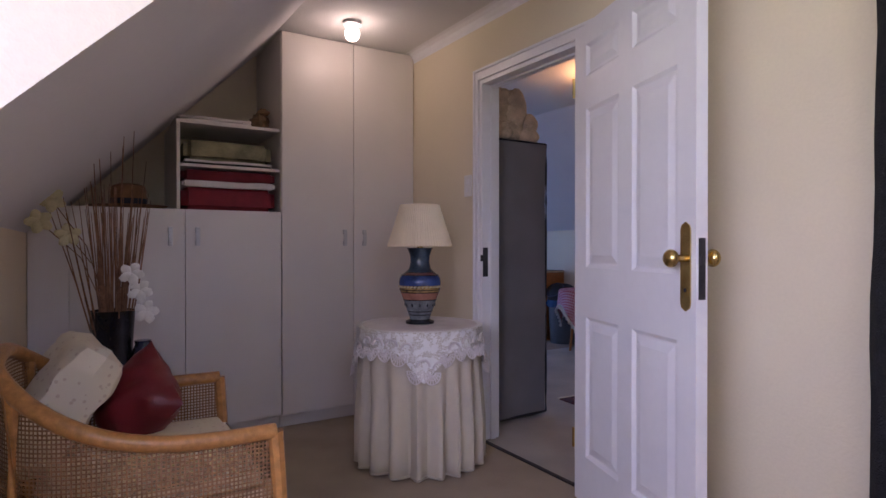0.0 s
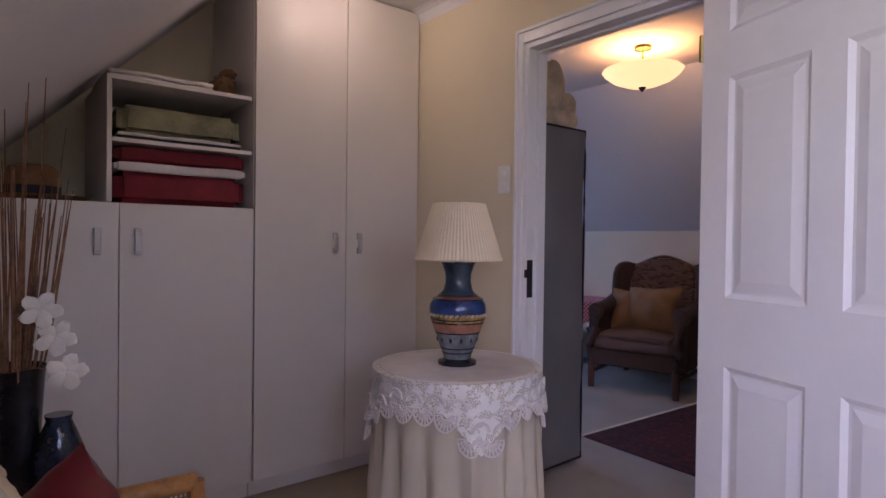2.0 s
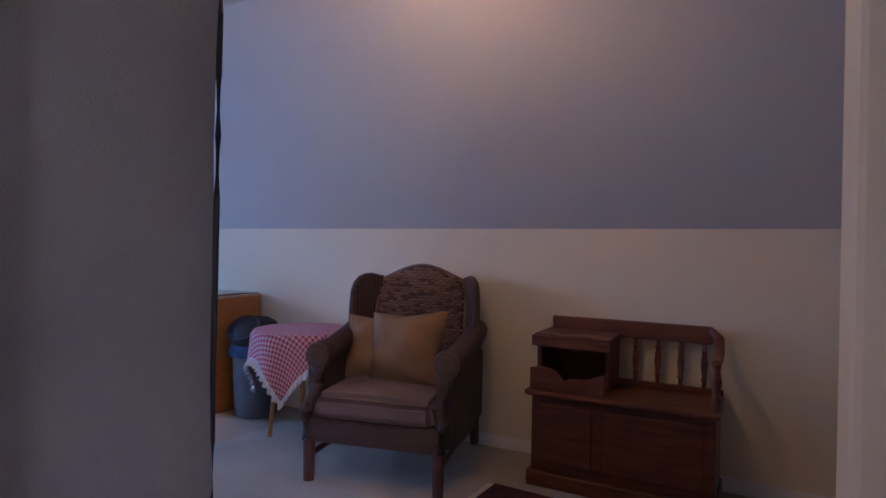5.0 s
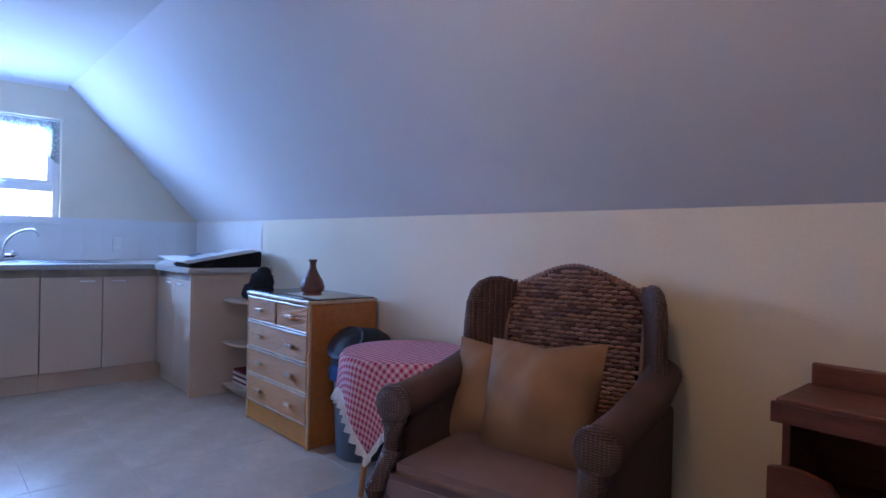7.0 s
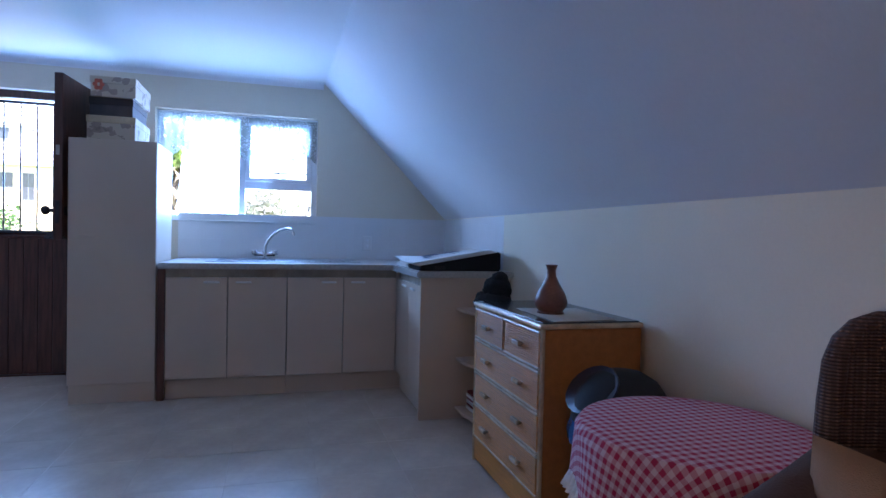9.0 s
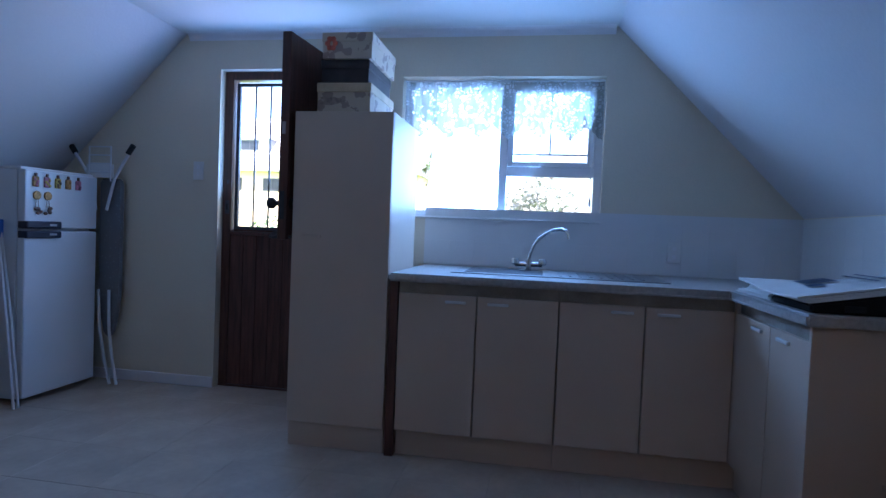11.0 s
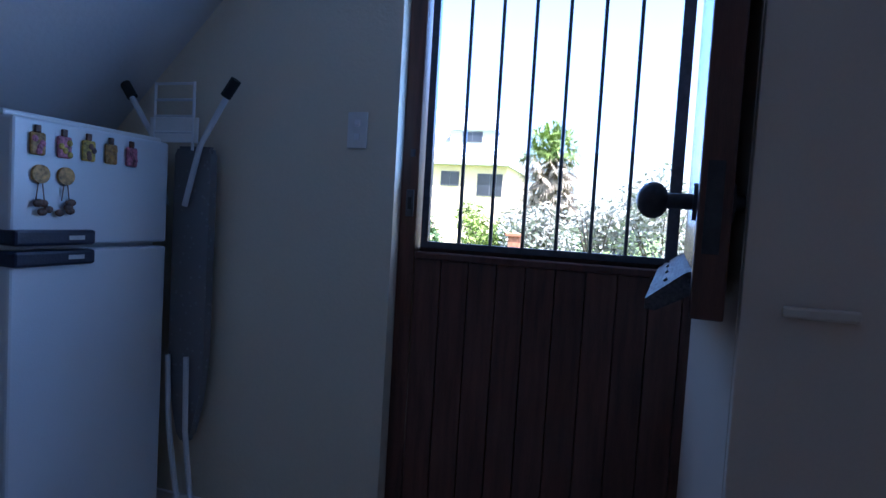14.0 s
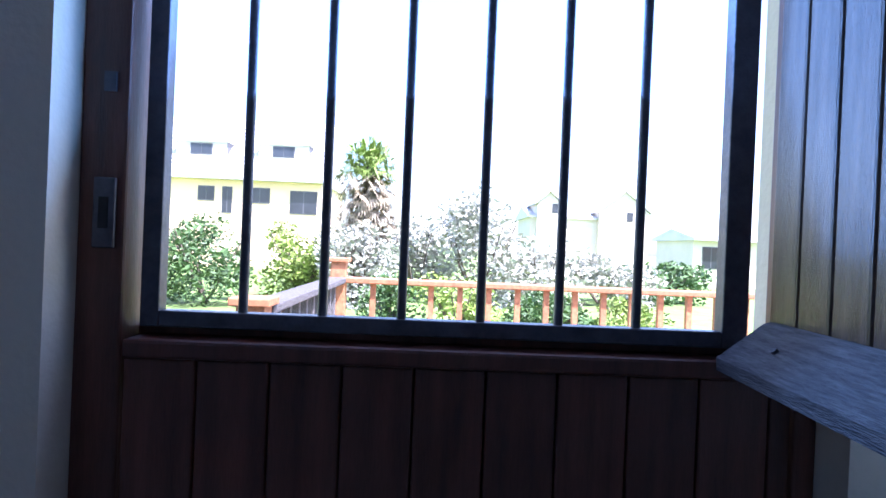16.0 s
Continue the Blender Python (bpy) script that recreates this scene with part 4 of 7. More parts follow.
# ---- stand with vase of dry reeds ----
VX, VY = -0.83, 2.13
st = thing("low_stand", (VX, VY, 0), "low dark stand behind the rattan chair", "stand")
bm = nb()
lathe(bm, ((0.15, 0.44), (0.155, 0.45), (0.155, 0.462), (0.15, 0.468)), (VX, VY + 0.02, 0), 32)
part("top", bm, PINE, st, smooth=True)
for k in range(3):
    a = 2 * math.pi * k / 3 + 0.4
    bm = nb()
    rod(bm, (VX + 0.11 * math.cos(a), VY + 0.02 + 0.11 * math.sin(a), 0.44), (VX + 0.13 * math.cos(a), VY + 0.02 + 0.13 * math.sin(a), 0), 0.014, 0.011)
    part("leg", bm, PINE, st)
bm = nb()
lathe(bm, ((0.03, 0), (0.066, 0.0), (0.070, 0.01), (0.074, 0.2), (0.082, 0.335), (0.084, 0.34), (0.078, 0.34), (0.068, 0.2), (0.02, 0.05)), (VX, VY, 0.468), 32)
tagged(part("reed_vase", bm, DARK_GLAZE, None, smooth=True), "tall near-black vase holding dry reeds", "vase")
rd = thing("dry_reeds", (VX, VY, 0.5), "bundle of dry brown reeds fanning from the vase", "dried flowers")
rng = random.Random(4)
for k in range(62):
    a, lean = rng.uniform(0, 2 * math.pi), rng.uniform(0.02, 0.15) * (1.0 if k % 5 else 1.4)
    ln = rng.uniform(0.46, 0.60) if k % 9 else rng.uniform(0.70, 0.84)
    base = Vector((VX + 0.03 * math.cos(a), VY + 0.03 * math.sin(a), 0.53))
    tip = Vector((VX + lean * math.cos(a) * 1.0, VY - 0.02 + lean * math.sin(a) * 1.25, 0.72 + ln))
    bm = nb()
    mid = (base + tip) / 2 + Vector((rng.uniform(-1, 1), rng.uniform(-1, 1), 0)) * 0.012
    sweep(bm, [base, mid, tip], [0.0032, 0.0028, 0.0012], 5)
    part("reed", bm, STICK, rd)
bl = thing("silk_orchids", (VX, VY, 0.55), "cream silk orchid sprays in the reed vase", "artificial flowers")
for (dx, dy, dz), mt in (((0.10, -0.20, 0.55), PETAL_OLD), ((0.08, -0.24, 0.47), PETAL_OLD), ((0.05, -0.15, 0.42), PETAL_OLD), ((0.12, 0.09, 0.20), PETAL), ((0.15, 0.11, 0.12), PETAL), ((0.13, 0.06, 0.27), PETAL)):
    c = Vector((VX + dx, VY + dy, 0.71 + dz - 0.02))
    bm = nb()
    sweep(bm, [(VX, VY, 0.74), (VX + dx * 0.4, VY + dy * 0.45, 0.74 + dz * 0.6), c], 0.002, 5)
    part("stem", bm, STICK, bl)
    for k in range(5):
        a = 2 * math.pi * k / 5 + dx * 9
        bm = nb()
        blob(bm, c + 0.022 * Vector((0.35, math.cos(a), math.sin(a))), 0.024, (0.25, 0.8, 1.0), 0.3, 10, 8, Euler((a - 1.57, 0.2, 0)).to_matrix())
        part("petal", bm, mt, bl, smooth=True)
bm = nb()
lathe(bm, ((0.02, 0), (0.045, 0.005), (0.06, 0.06), (0.058, 0.12), (0.04, 0.17), (0.028, 0.20), (0.032, 0.215), (0.02, 0.215)), (VX + 0.05, VY + 0.105, 0.469), 24)
tagged(part("dark_jug", bm, material("blue_black_glaze", (0.02, 0.03, 0.06), 0.12, var=0.6, scale=30, bump=0.1), None, smooth=True), "small shiny blue-black glazed jug beside the vase", "jug")

# dark coat on the wall
ct = thing("dark_coat", (1.32, 3.83, 0.2), "long dark coat hanging on the cream wall", "coat")
bm = nb()
cols = []
for k in range(25):
    u = k / 24
    row = []
    for j in range(13):
        z = 0.25 + 1.65 * j / 12
        flare = 0.003 * math.sin(j * 1.7) + 0.006 * math.sin(j * 0.5)
        row.append(bm.verts.new((1.195 - flare * (1 - u) + u * 0.45, 3.80 - 0.05 * math.sin(u * math.pi) - 0.012 * math.sin(u * 26), z)))
    cols.append(row)
for a, b in zip(cols, cols[1:]):
    for j in range(12):
        bm.faces.new((a[j], b[j], b[j + 1], a[j + 1]))
o = part("cloth", bm, BLACK_FUR, ct, smooth=True)
o.modifiers.new("thickness", "SOLIDIFY").thickness = 0.02
bm = nb()
rod(bm, (1.42, 3.89, 1.93), (1.42, 3.82, 1.95), 0.008)
part("hook", bm, BRASS, ct)

# ---- lounge ----
pd = thing("pendant_light", (-1.01, 5.217, CEIL), "lit alabaster bowl pendant with brass fittings", "ceiling light")
bm = nb()
lathe(bm, ((0.01, 0.0), (0.055, 0.0), (0.05, -0.02), (0.012, -0.03)), (-1.01, 5.217, CEIL), 24)
part("ceiling_rose", bm, BRASS, pd, smooth=True)
bm = nb()
rod(bm, (-1.01, 5.217, 2.10), (-1.01, 5.217, 2.31), 0.007)
part("stem", bm, BRASS, pd)
bm = nb()
lathe(bm, ((0.02, 2.082), (0.10, 2.095), (0.175, 2.125), (0.218, 2.158), (0.232, 2.178), (0.237, 2.182), (0.232, 2.186), (0.215, 2.168), (0.17, 2.136), (0.10, 2.106), (0.02, 2.094)), (-1.01, 5.217, 0), 40, lambda a, z: 1 + (0.008 * math.sin(30 * a) if z > 2.15 else 0))
sd = part("bowl_shade", bm, SHADE_LIT, pd, "glowing amber glass bowl", smooth=True)
sd.visible_shadow = False
bm = nb()
lathe(bm, ((0.004, 2.055), (0.010, 2.06), (0.014, 2.07), (0.022, 2.078), (0.022, 2.084), (0.01, 2.088)), (-1.01, 5.217, 0), 16)
part("finial", bm, IRON, pd, smooth=True)

wr = thing("fabric_wardrobe", (-1.2, 4.26, 0), "grey fabric wardrobe with black piped edges", "wardrobe")
bm = nb()
box(bm, -1.46, -0.888, 4.02, 4.505, 0.03, 1.705)
bmesh.ops.subdivide_edges(bm, edges=bm.edges[:], cuts=12, use_grid_fill=True)
for v in bm.verts:
    v.co.x += 0.010 * noise.noise(v.co * 3.0) if v.co.x > -0.95 else 0
    v.co.y += 0.008 * noise.noise(v.co * 3.5 + Vector((5, 0, 0)))
part("cover", bm, GREY_FABRIC, wr, smooth=True)
for p, q in (((-0.886, 4.507, 0.03), (-0.886, 4.507, 1.705)), ((-0.886, 4.02, 1.707), (-0.886, 4.507, 1.707)), ((-1.46, 4.507, 1.707), (-0.886, 4.507, 1.707)), ((-0.886, 4.02, 0.03), (-0.886, 4.507, 0.03))):
    bm = nb()
    n = 14
    sweep(bm, [Vector(p).lerp(Vector(q), k / n) + 0.004 * Vector((noise.noise(Vector((k, 0, p[2]))), noise.noise(Vector((0, k, q[2]))), 0)) for k in range(n + 1)], 0.006, 6)
    part("piping", bm, BLACK_TRIM, wr, "black bound edge", smooth=True)
for x in (-1.42, -0.96):
    for y in (4.06, 4.44):
        bm = nb()
        rod(bm, (x, y, 0), (x, y, 0.04), 0.012)
        part("foot", bm, RUBBER, wr)

bm = nb()
for c, r, s in (((-1.04, 4.28, 1.80), 0.14, (1.0, 1.1, 0.8)), ((-1.02, 4.25, 1.93), 0.12, (0.9, 1.0, 1.0)), ((-0.93, 4.30, 1.91), 0.095, (0.5, 0.75, 1.35)), ((-0.95, 4.41, 1.83), 0.066, (1, 0.9, 1.0)), ((-0.96, 4.40, 1.755), 0.07, (1.2, 1.2, 0.8)), ((-0.95, 4.20, 1.765), 0.07, (1.2, 0.9, 0.9)), ((-1.06, 4.40, 1.77), 0.07, (1.0, 1.0, 0.9))):
    blob(bm, c, r, s, 0.16, 20, 14)
tagged(part("teddy_bear", bm, TEDDY, None, smooth=True), "cream plush toy slumped on the fabric wardrobe", "soft toy")

rg = thing("red_rug", (-0.15, 5.52, 0), "dark red oriental rug with a patterned border", "rug", turn=-3)
for nm, r, mt in (("border", (-0.93, 1.15, -0.73, 0.73, 0.0, 0.010), RUG_DARK), ("inner_band", (-0.80, 1.02, -0.60, 0.60, 0.0, 0.0125), RUG_MEDAL), ("field", (-0.72, 0.94, -0.52, 0.52, 0.0, 0.014), RUG_FIELD)):
    o = part(nm, boxes(r, bevel=0.002), mt, rg)
    o.matrix_parent_inverse = Matrix()
bm = nb()
prism(bm, [(0.11 + 0.45 * math.cos(a) * (1 + 0.12 * math.cos(8 * a)), 0.30 * math.sin(a) * (1 + 0.12 * math.cos(8 * a))) for a in (2 * math.pi * k / 64 for k in range(64))], 2, 0.0, 0.0155)
o = part("medallion", bm, RUG_MEDAL, rg)
o.matrix_parent_inverse = Matrix()
for x, s in ((-0.93, -1), (1.15, 1)):
    bm = nb()
    for k in range(120):
        y = -0.72 + 1.44 * k / 119
        rod(bm, (x, y, 0.006), (x + s * 0.035, y + 0.004 * math.sin(k * 3), 0.004), 0.0025, seg=4)
    o = part("fringe", bm, CREAM_CLOTH, rg)
    o.matrix_parent_inverse = Matrix()

# wing chair of woven seagrass and wicker
AX, AY = -1.605, 6.30
wc = thing("wicker_wing_chair", (AX, AY, 0), "brown woven wicker wing armchair with mauve seat", "armchair")


def wing_outline(k):
    """Top edge of the backrest from side to side."""
    return 1.0 - 0.045 * abs(2 * k - 1) ** 1.5 - (0.02 if abs(2 * k - 1) > 0.93 else 0) + 0.03 * math.cos((2 * k - 1) * 2.4)


HB = 0.272  # half width of the backrest
bm = nb()
cols = []
for i in range(25):
    k = i / 24
    x = AX - HB + 2 * HB * k
    cols.append([(x, 6.60 + 0.11 * z - 0.03 * math.sin(math.pi * k), 0.38 + (wing_outline(k) - 0.38) * z) for z in (j / 12 for j in range(13))])
front = [[bm.verts.new(p) for p in c] for c in cols]
back = [[bm.verts.new((p[0], p[1] + 0.05, p[2])) for p in c] for c in cols]
for a, b, flip in ((front, front, 0), (back, back, 1)):
    for i in range(24):
        for j in range(12):
            q = (a[i][j], a[i + 1][j], a[i + 1][j + 1], a[i][j + 1])
            bm.faces.new(q[::-1] if flip else q)
for i in range(24):
    bm.faces.new((front[i][12], front[i + 1][12], back[i + 1][12], back[i][12])), bm.faces.new((front[i][0], back[i][0], back[i + 1][0], front[i + 1][0]))
for j in range(12):
    bm.faces.new((front[0][j], front[0][j + 1], back[0][j + 1], back[0][j])), bm.faces.new((front[24][j], back[24][j], back[24][j + 1], front[24][j + 1]))
# this sheet carries the painted shade of the weave's gaps
backrest = part("backrest", bm, SEAGRASS_GAP_SHADE, wc, smooth=True)
# plaited strands on the backrest
strand = nb()
blob(strand, (0, 0, 0), 1, (0.0225, 0.010, 0.0084), 0, 8)
strand_mesh = bpy.data.meshes.new("strand")
strand.to_mesh(strand_mesh)
strand.free()
strand_mesh.materials.append(SEAGRASS_A)
strand_mesh.shade_smooth()
strand_dark = strand_mesh.copy()
strand_dark.materials[0] = SEAGRASS_B
n_rows, joined, count, rng, rest_v, rest_f = 34, nb(), 0, random.Random(77), [], []
for j in range(n_rows):
    zf = (j + 0.5) / n_rows
    for i in range(14):
        k = (i + (0.5 if j % 2 else 0.0) + 0.25) / 14.2
        x = AX - HB + 0.008 + (2 * HB - 0.016) * k
        z = 0.485 + 0.0162 * j + 0.004 * math.sin(math.pi * k)
        if z > wing_outline(k) - 0.012:
            continue
        y = 6.60 + 0.11 * (z - 0.38) / 0.62 - 0.03 * math.sin(math.pi * k) - 0.004
        dark = rng.random() < (0.34 if zf < 0.7 else 0.16)
        if z > 0.60 and count < 296 and zf > 0.25:
            count += 1
            o = new("strand", strand_dark if dark else strand_mesh)
            o.parent, o.matrix_parent_inverse = backrest, Matrix()
            o.matrix_basis = pose(x, y, z, -9, rng.uniform(-4, 4), 0)
        else:
            off = len(rest_v)
            rest_v += [(v.co.x + x, v.co.y + y, v.co.z + z) for v in strand_mesh.vertices]
            rest_f += [tuple(off + i2 for i2 in p.vertices) for p in strand_mesh.polygons]
rest_mesh = bpy.data.meshes.new("strand_rest")
rest_mesh.from_pydata(rest_v, [], rest_f)
joined.from_mesh(rest_mesh)
bm = nb()
sweep(bm, [(AX - HB + 2 * HB * k / 96, 6.60 + 0.11 * (wing_outline(k / 96) - 0.38) / 0.62 - 0.03 * math.sin(math.pi * k / 96) + 0.012, wing_outline(k / 96) - 0.005) for k in range(97)], [0.013 + 0.004 * (k % 3) / 2 for k in range(97)], 10)
part("top_braid", bm, SEAGRASS_A, backrest, "rounded woven top edge", smooth=True)
tagged(part("strand_rest", joined, SEAGRASS_A, backrest, smooth=True), kind="stuff")
for s in (-1, 1):
    bm = nb()
    sweep(bm, [(AX + s * HB, 6.595, 0.42), (AX + s * HB, 6.635, 0.66), (AX + s * HB, 6.685, wing_outline(0 if s < 0 else 1))], 0.009, 6)
    part("edge_braid", bm, SEAGRASS_A, backrest, smooth=True)
    # splayed wing with a rounded upper front corner
    rim = [(0.0, 0.955), (-0.05, 0.962), (-0.10, 0.958), (-0.14, 0.943), (-0.168, 0.915), (-0.184, 0.875), (-0.192, 0.80), (-0.196, 0.72), (-0.199, 0.64), (-0.202, 0.56)]
    turn = Matrix.Translation((AX + s * HB, 6.69, 0)) @ Matrix.Rotation(math.radians(s * 27), 4, "Z")
    bm = nb()
    prism(bm, [(0.02, 0.42), (0.02, 0.965)] + rim + [(-0.19, 0.42)], 0, -0.016, 0.016)
    bmesh.ops.recalc_face_normals(bm, faces=bm.faces[:])
    bmesh.ops.transform(bm, matrix=turn, verts=bm.verts)
    part("wing", bm, WICKER_FINE, wc)
    bm = nb()
    sweep(bm, [tuple(turn @ Vector((s * 0.004, y, z))) for y, z in rim], [0.012, 0.017, 0.021, 0.023, 0.024, 0.024, 0.024, 0.024, 0.024, 0.022], 12)
    part("wing_roll", bm, WICKER_FINE, wc, smooth=True)
    x0 = AX + s * 0.30
    # scrolled arm
    ax = AX + s * 0.352
    af = AX + (0.352 if s > 0 else -0.30)  # the arm's front end
    bm = nb()
    sweep(bm, [(af, 5.98, 0.60), ((ax + af) / 2, 6.20, 0.605), (ax, 6.45, 0.63), (ax, 6.62, 0.68)], [0.057, 0.058, 0.062, 0.06], 16)
    part("arm", bm, LEATHER, wc, "rolled brown arm", smooth=True)
    bm = nb()
    lathe(bm, ((0.01, 0), (0.060, 0.0), (0.065, 0.012), (0.060, 0.024), (0.04, 0.032), (0.01, 0.03)), (0, 0, 0), 24)
    bmesh.ops.transform(bm, matrix=pose(af, 5.985, 0.60, 90, 0, 0), verts=bm.verts)
    part("arm_scroll", bm, WICKER_FINE, wc, smooth=True)
    bm = nb()
    sweep(bm, [(af - s * 0.005, 5.972, 0.55), (af - s * 0.012, 5.965, 0.47), (ax - s * 0.035, 5.955, 0.40), (ax - s * 0.01, 5.945, 0.34), (ax - s * 0.02, 5.945, 0.20)], [0.042, 0.032, 0.028, 0.034, 0.03], 10)
    part("arm_front", bm, WICKER_FINE, wc, smooth=True)
    bm = nb()
    box(bm, min(ax - s * 0.04, ax + s * 0.03), max(ax - s * 0.04, ax + s * 0.03), 6.02, 6.66, 0.19, 0.57, bevel=0.015)
    part("side_panel", bm, WICKER_FINE if s < 0 else LEATHER, wc, smooth=True)
    for y, tilt in ((5.95, 0), (6.70, 0.02)):
        bm = nb()
        sweep(bm, [(AX + s * 0.325, y, 0.22), (AX + s * 0.325, y + tilt, 0.0)], [0.030, 0.026], 8)
        part("leg", bm, DARK_WOOD, wc)
    bm = nb()
    rod(bm, (AX + s * 0.325, 5.95, 0.12), (AX + s * 0.325, 6.70, 0.12), 0.014)
    part("stretcher", bm, DARK_WOOD, wc)
bm = nb()
rod(bm, (AX - 0.325, 6.30, 0.12), (AX + 0.325, 6.30, 0.12), 0.014)
part("stretcher", bm, DARK_WOOD, wc)
bm = nb()
box(bm, AX - 0.33, AX + 0.33, 5.935, 5.985, 0.19, 0.31, bevel=0.012)
part("front_apron", bm, WICKER_FINE, wc, smooth=True)
part("seat_base", boxes((AX - 0.32, AX + 0.32, 5.985, 6.62, 0.20, 0.30), bevel=0.01), WICKER_FINE, wc)
bm = nb()
box(bm, AX - 0.305, AX + 0.305, 5.925, 6.60, 0.302, 0.425)
bmesh.ops.subdivide_edges(bm, edges=bm.edges[:], cuts=7, use_grid_fill=True)
bmesh.ops.bevel(bm, geom=[e for e in bm.edges if e.calc_face_angle(0) > 0.5], offset=0.035, segments=3, affect="EDGES")
for v in bm.verts:
    if v.co.z > 0.37:
        v.co.z += 0.03 * (1 - ((v.co.x - AX) / 0.33) ** 2) * (1 - ((v.co.y - 6.26) / 0.35) ** 2)
sc = tagged(part("seat_cushion", bm, MAUVE, None, smooth=True), "mauve-brown padded seat cushion in the wing chair", "cushion")
bm = nb()
sweep(bm, [(AX - 0.265, 5.925, 0.386), (AX, 5.925, 0.386), (AX + 0.265, 5.925, 0.386)], 0.003, 6)
part("piping", bm, MAUVE, sc, smooth=True)
bm = nb()
pillow(bm, 0.37, 0.37, 0.24, pose(AX - 0.165, 6.42, 0.565, -18, 4, 14), 18, 0.14, 2)
tagged(part("mustard_cushion", bm, MUSTARD, None, smooth=True), "mustard velvet cushion against the chair back", "cushion", "mustard cushions")
bm = nb()
pillow(bm, 0.43, 0.41, 0.27, pose(AX + 0.045, 6.30, 0.595, -18, -4, -4), 18, 0.14, 2)
tagged(part("mustard_cushion", bm, MUSTARD, None, smooth=True), "mustard velvet cushion with a square front panel", "cushion", "mustard cushions")

# the chair stands turned a little into the room
swing = pose(AX, AY, 0, 0, 0, 13)
wc.matrix_basis = swing
for ob in (sc, *[o for o in scene.objects if o.name.startswith("mustard_cushion")]):
    ob.matrix_basis = swing @ pose(-AX, -AY, 0)

# telephone bench
BX0, BX1, BF, BB = -0.91, -0.08, 6.39, 6.77
bn = thing("telephone_bench", ((BX0 + BX1) / 2, 6.58, 0), "dark stained wooden bench with cubby and spindle back", "bench")
for nm, r, bev in (("plinth", (BX0 - 0.01, BX1, BF - 0.01, BB, 0.0, 0.075), 0.01), ("box_body", (BX0 + 0.01, BX1 - 0.01, BF + 0.01, BB, 0.075, 0.435), 0.004), ("seat", (BX0 - 0.02, BX1 + 0.005, BF - 0.02, BB, 0.435, 0.462), 0.009),
                   ("front_panel", (BX0 + 0.36, BX1 - 0.06, BF + 0.003, BF + 0.011, 0.12, 0.40), 0.003), ("front_panel", (BX0 + 0.05, BX0 + 0.30, BF + 0.003, BF + 0.011, 0.12, 0.40), 0.003),
                   ("cubby_back", (BX0 + 0.02, BX0 + 0.345, BB - 0.02, BB, 0.462, 0.70), 0.002), ("cubby_side", (BX0 + 0.325, BX0 + 0.345, 6.55, BB - 0.02, 0.462, 0.70), 0.002), ("cubby_side", (BX0, BX0 + 0.02, 6.50, BB, 0.462, 0.70), 0.002),
                   ("cubby_top", (BX0 - 0.015, BX0 + 0.36, 6.49, BB, 0.70, 0.72), 0.005), ("back_rail", (BX0, BX1 - 0.05, BB - 0.035, BB - 0.01, 0.70, 0.785), 0.006), ("lower_rail", (BX0 + 0.345, BX1, BB - 0.035, BB - 0.01, 0.462, 0.49), 0.004)):
    part(nm, boxes(r, bevel=bev), BENCH_WOOD, bn)
bm = nb()
top = [(BX0 - 0.005 + 0.355 * k / 24, 0.548 + 0.020 * math.sin(k / 24 * 2 * math.pi + 0.6) - 0.03 * max(0, 1 - abs(k / 24 - 0.47) / 0.09)) for k in range(25)]
prism(bm, [(BX0 - 0.005, 0.462), (BX0 + 0.35, 0.462)] + top[::-1], 1, BF + 0.02, BF + 0.04)
part("shaped_front", bm, BENCH_WOOD, bn, "scalloped front board")
bm = nb()
prism(bm, [(BX0 - 0.02, 0.66), (BX0 + 0.36, 0.66)] + [(BX0 + 0.36 - 0.38 * k / 12, 0.70 + 0.001 * k) for k in range(13)], 1, 6.47, 6.487)
part("cubby_fascia", bm, BENCH_WOOD, bn)
for k in range(4):
    x = BX0 + 0.43 + 0.105 * k
    if x < BX1 - 0.03:
        bm = nb()
        lathe(bm, ((0.010, 0.49), (0.010, 0.52), (0.016, 0.53), (0.010, 0.54), (0.014, 0.57), (0.016, 0.60), (0.014, 0.63), (0.010, 0.655), (0.016, 0.665), (0.010, 0.675), (0.010, 0.70)), (x, BB - 0.022, 0), 12)
        part("spindle", bm, BENCH_WOOD, bn, smooth=True)
bm = nb()
sweep(bm, [(BX1 - 0.055, BB - 0.022, 0.765), (BX1 - 0.02, BB - 0.05, 0.735), (BX1 - 0.015, 6.64, 0.68), (BX1 - 0.015, 6.52, 0.665), (BX1 - 0.015, 6.44, 0.665)], 0.022, 8, 0.7)
part("arm", bm, BENCH_WOOD, bn, smooth=True)
bm = nb()
lathe(bm, ((0.014, 0.46), (0.02, 0.50), (0.014, 0.53), (0.022, 0.58), (0.014, 0.63), (0.018, 0.66)), (BX1 - 0.015, 6.45, 0), 12)
part("arm_post", bm, BENCH_WOOD, bn, smooth=True)

# small round table under gingham
GX, GY, GZ, GR = -2.40, 6.45, 0.625, 0.295
gt = thing("small_round_table", (GX, GY, 0), "small round wooden table under a gingham cloth", "table")
bm = nb()
lathe(bm, ((GR - 0.01, GZ - 0.02), (GR - 0.01, GZ - 0.004)), (GX, GY, 0), 36)
part("tabletop", bm, PINE, gt)
for k in range(3):
    a = 2 * math.pi * k / 3 - 1.9
    bm = nb()
    rod(bm, (GX + 0.15 * math.cos(a), GY + 0.15 * math.sin(a), GZ - 0.02), (GX + 0.21 * math.cos(a), GY + 0.21 * math.sin(a), 0), 0.016, 0.013)
    part("leg", bm, PINE, gt)


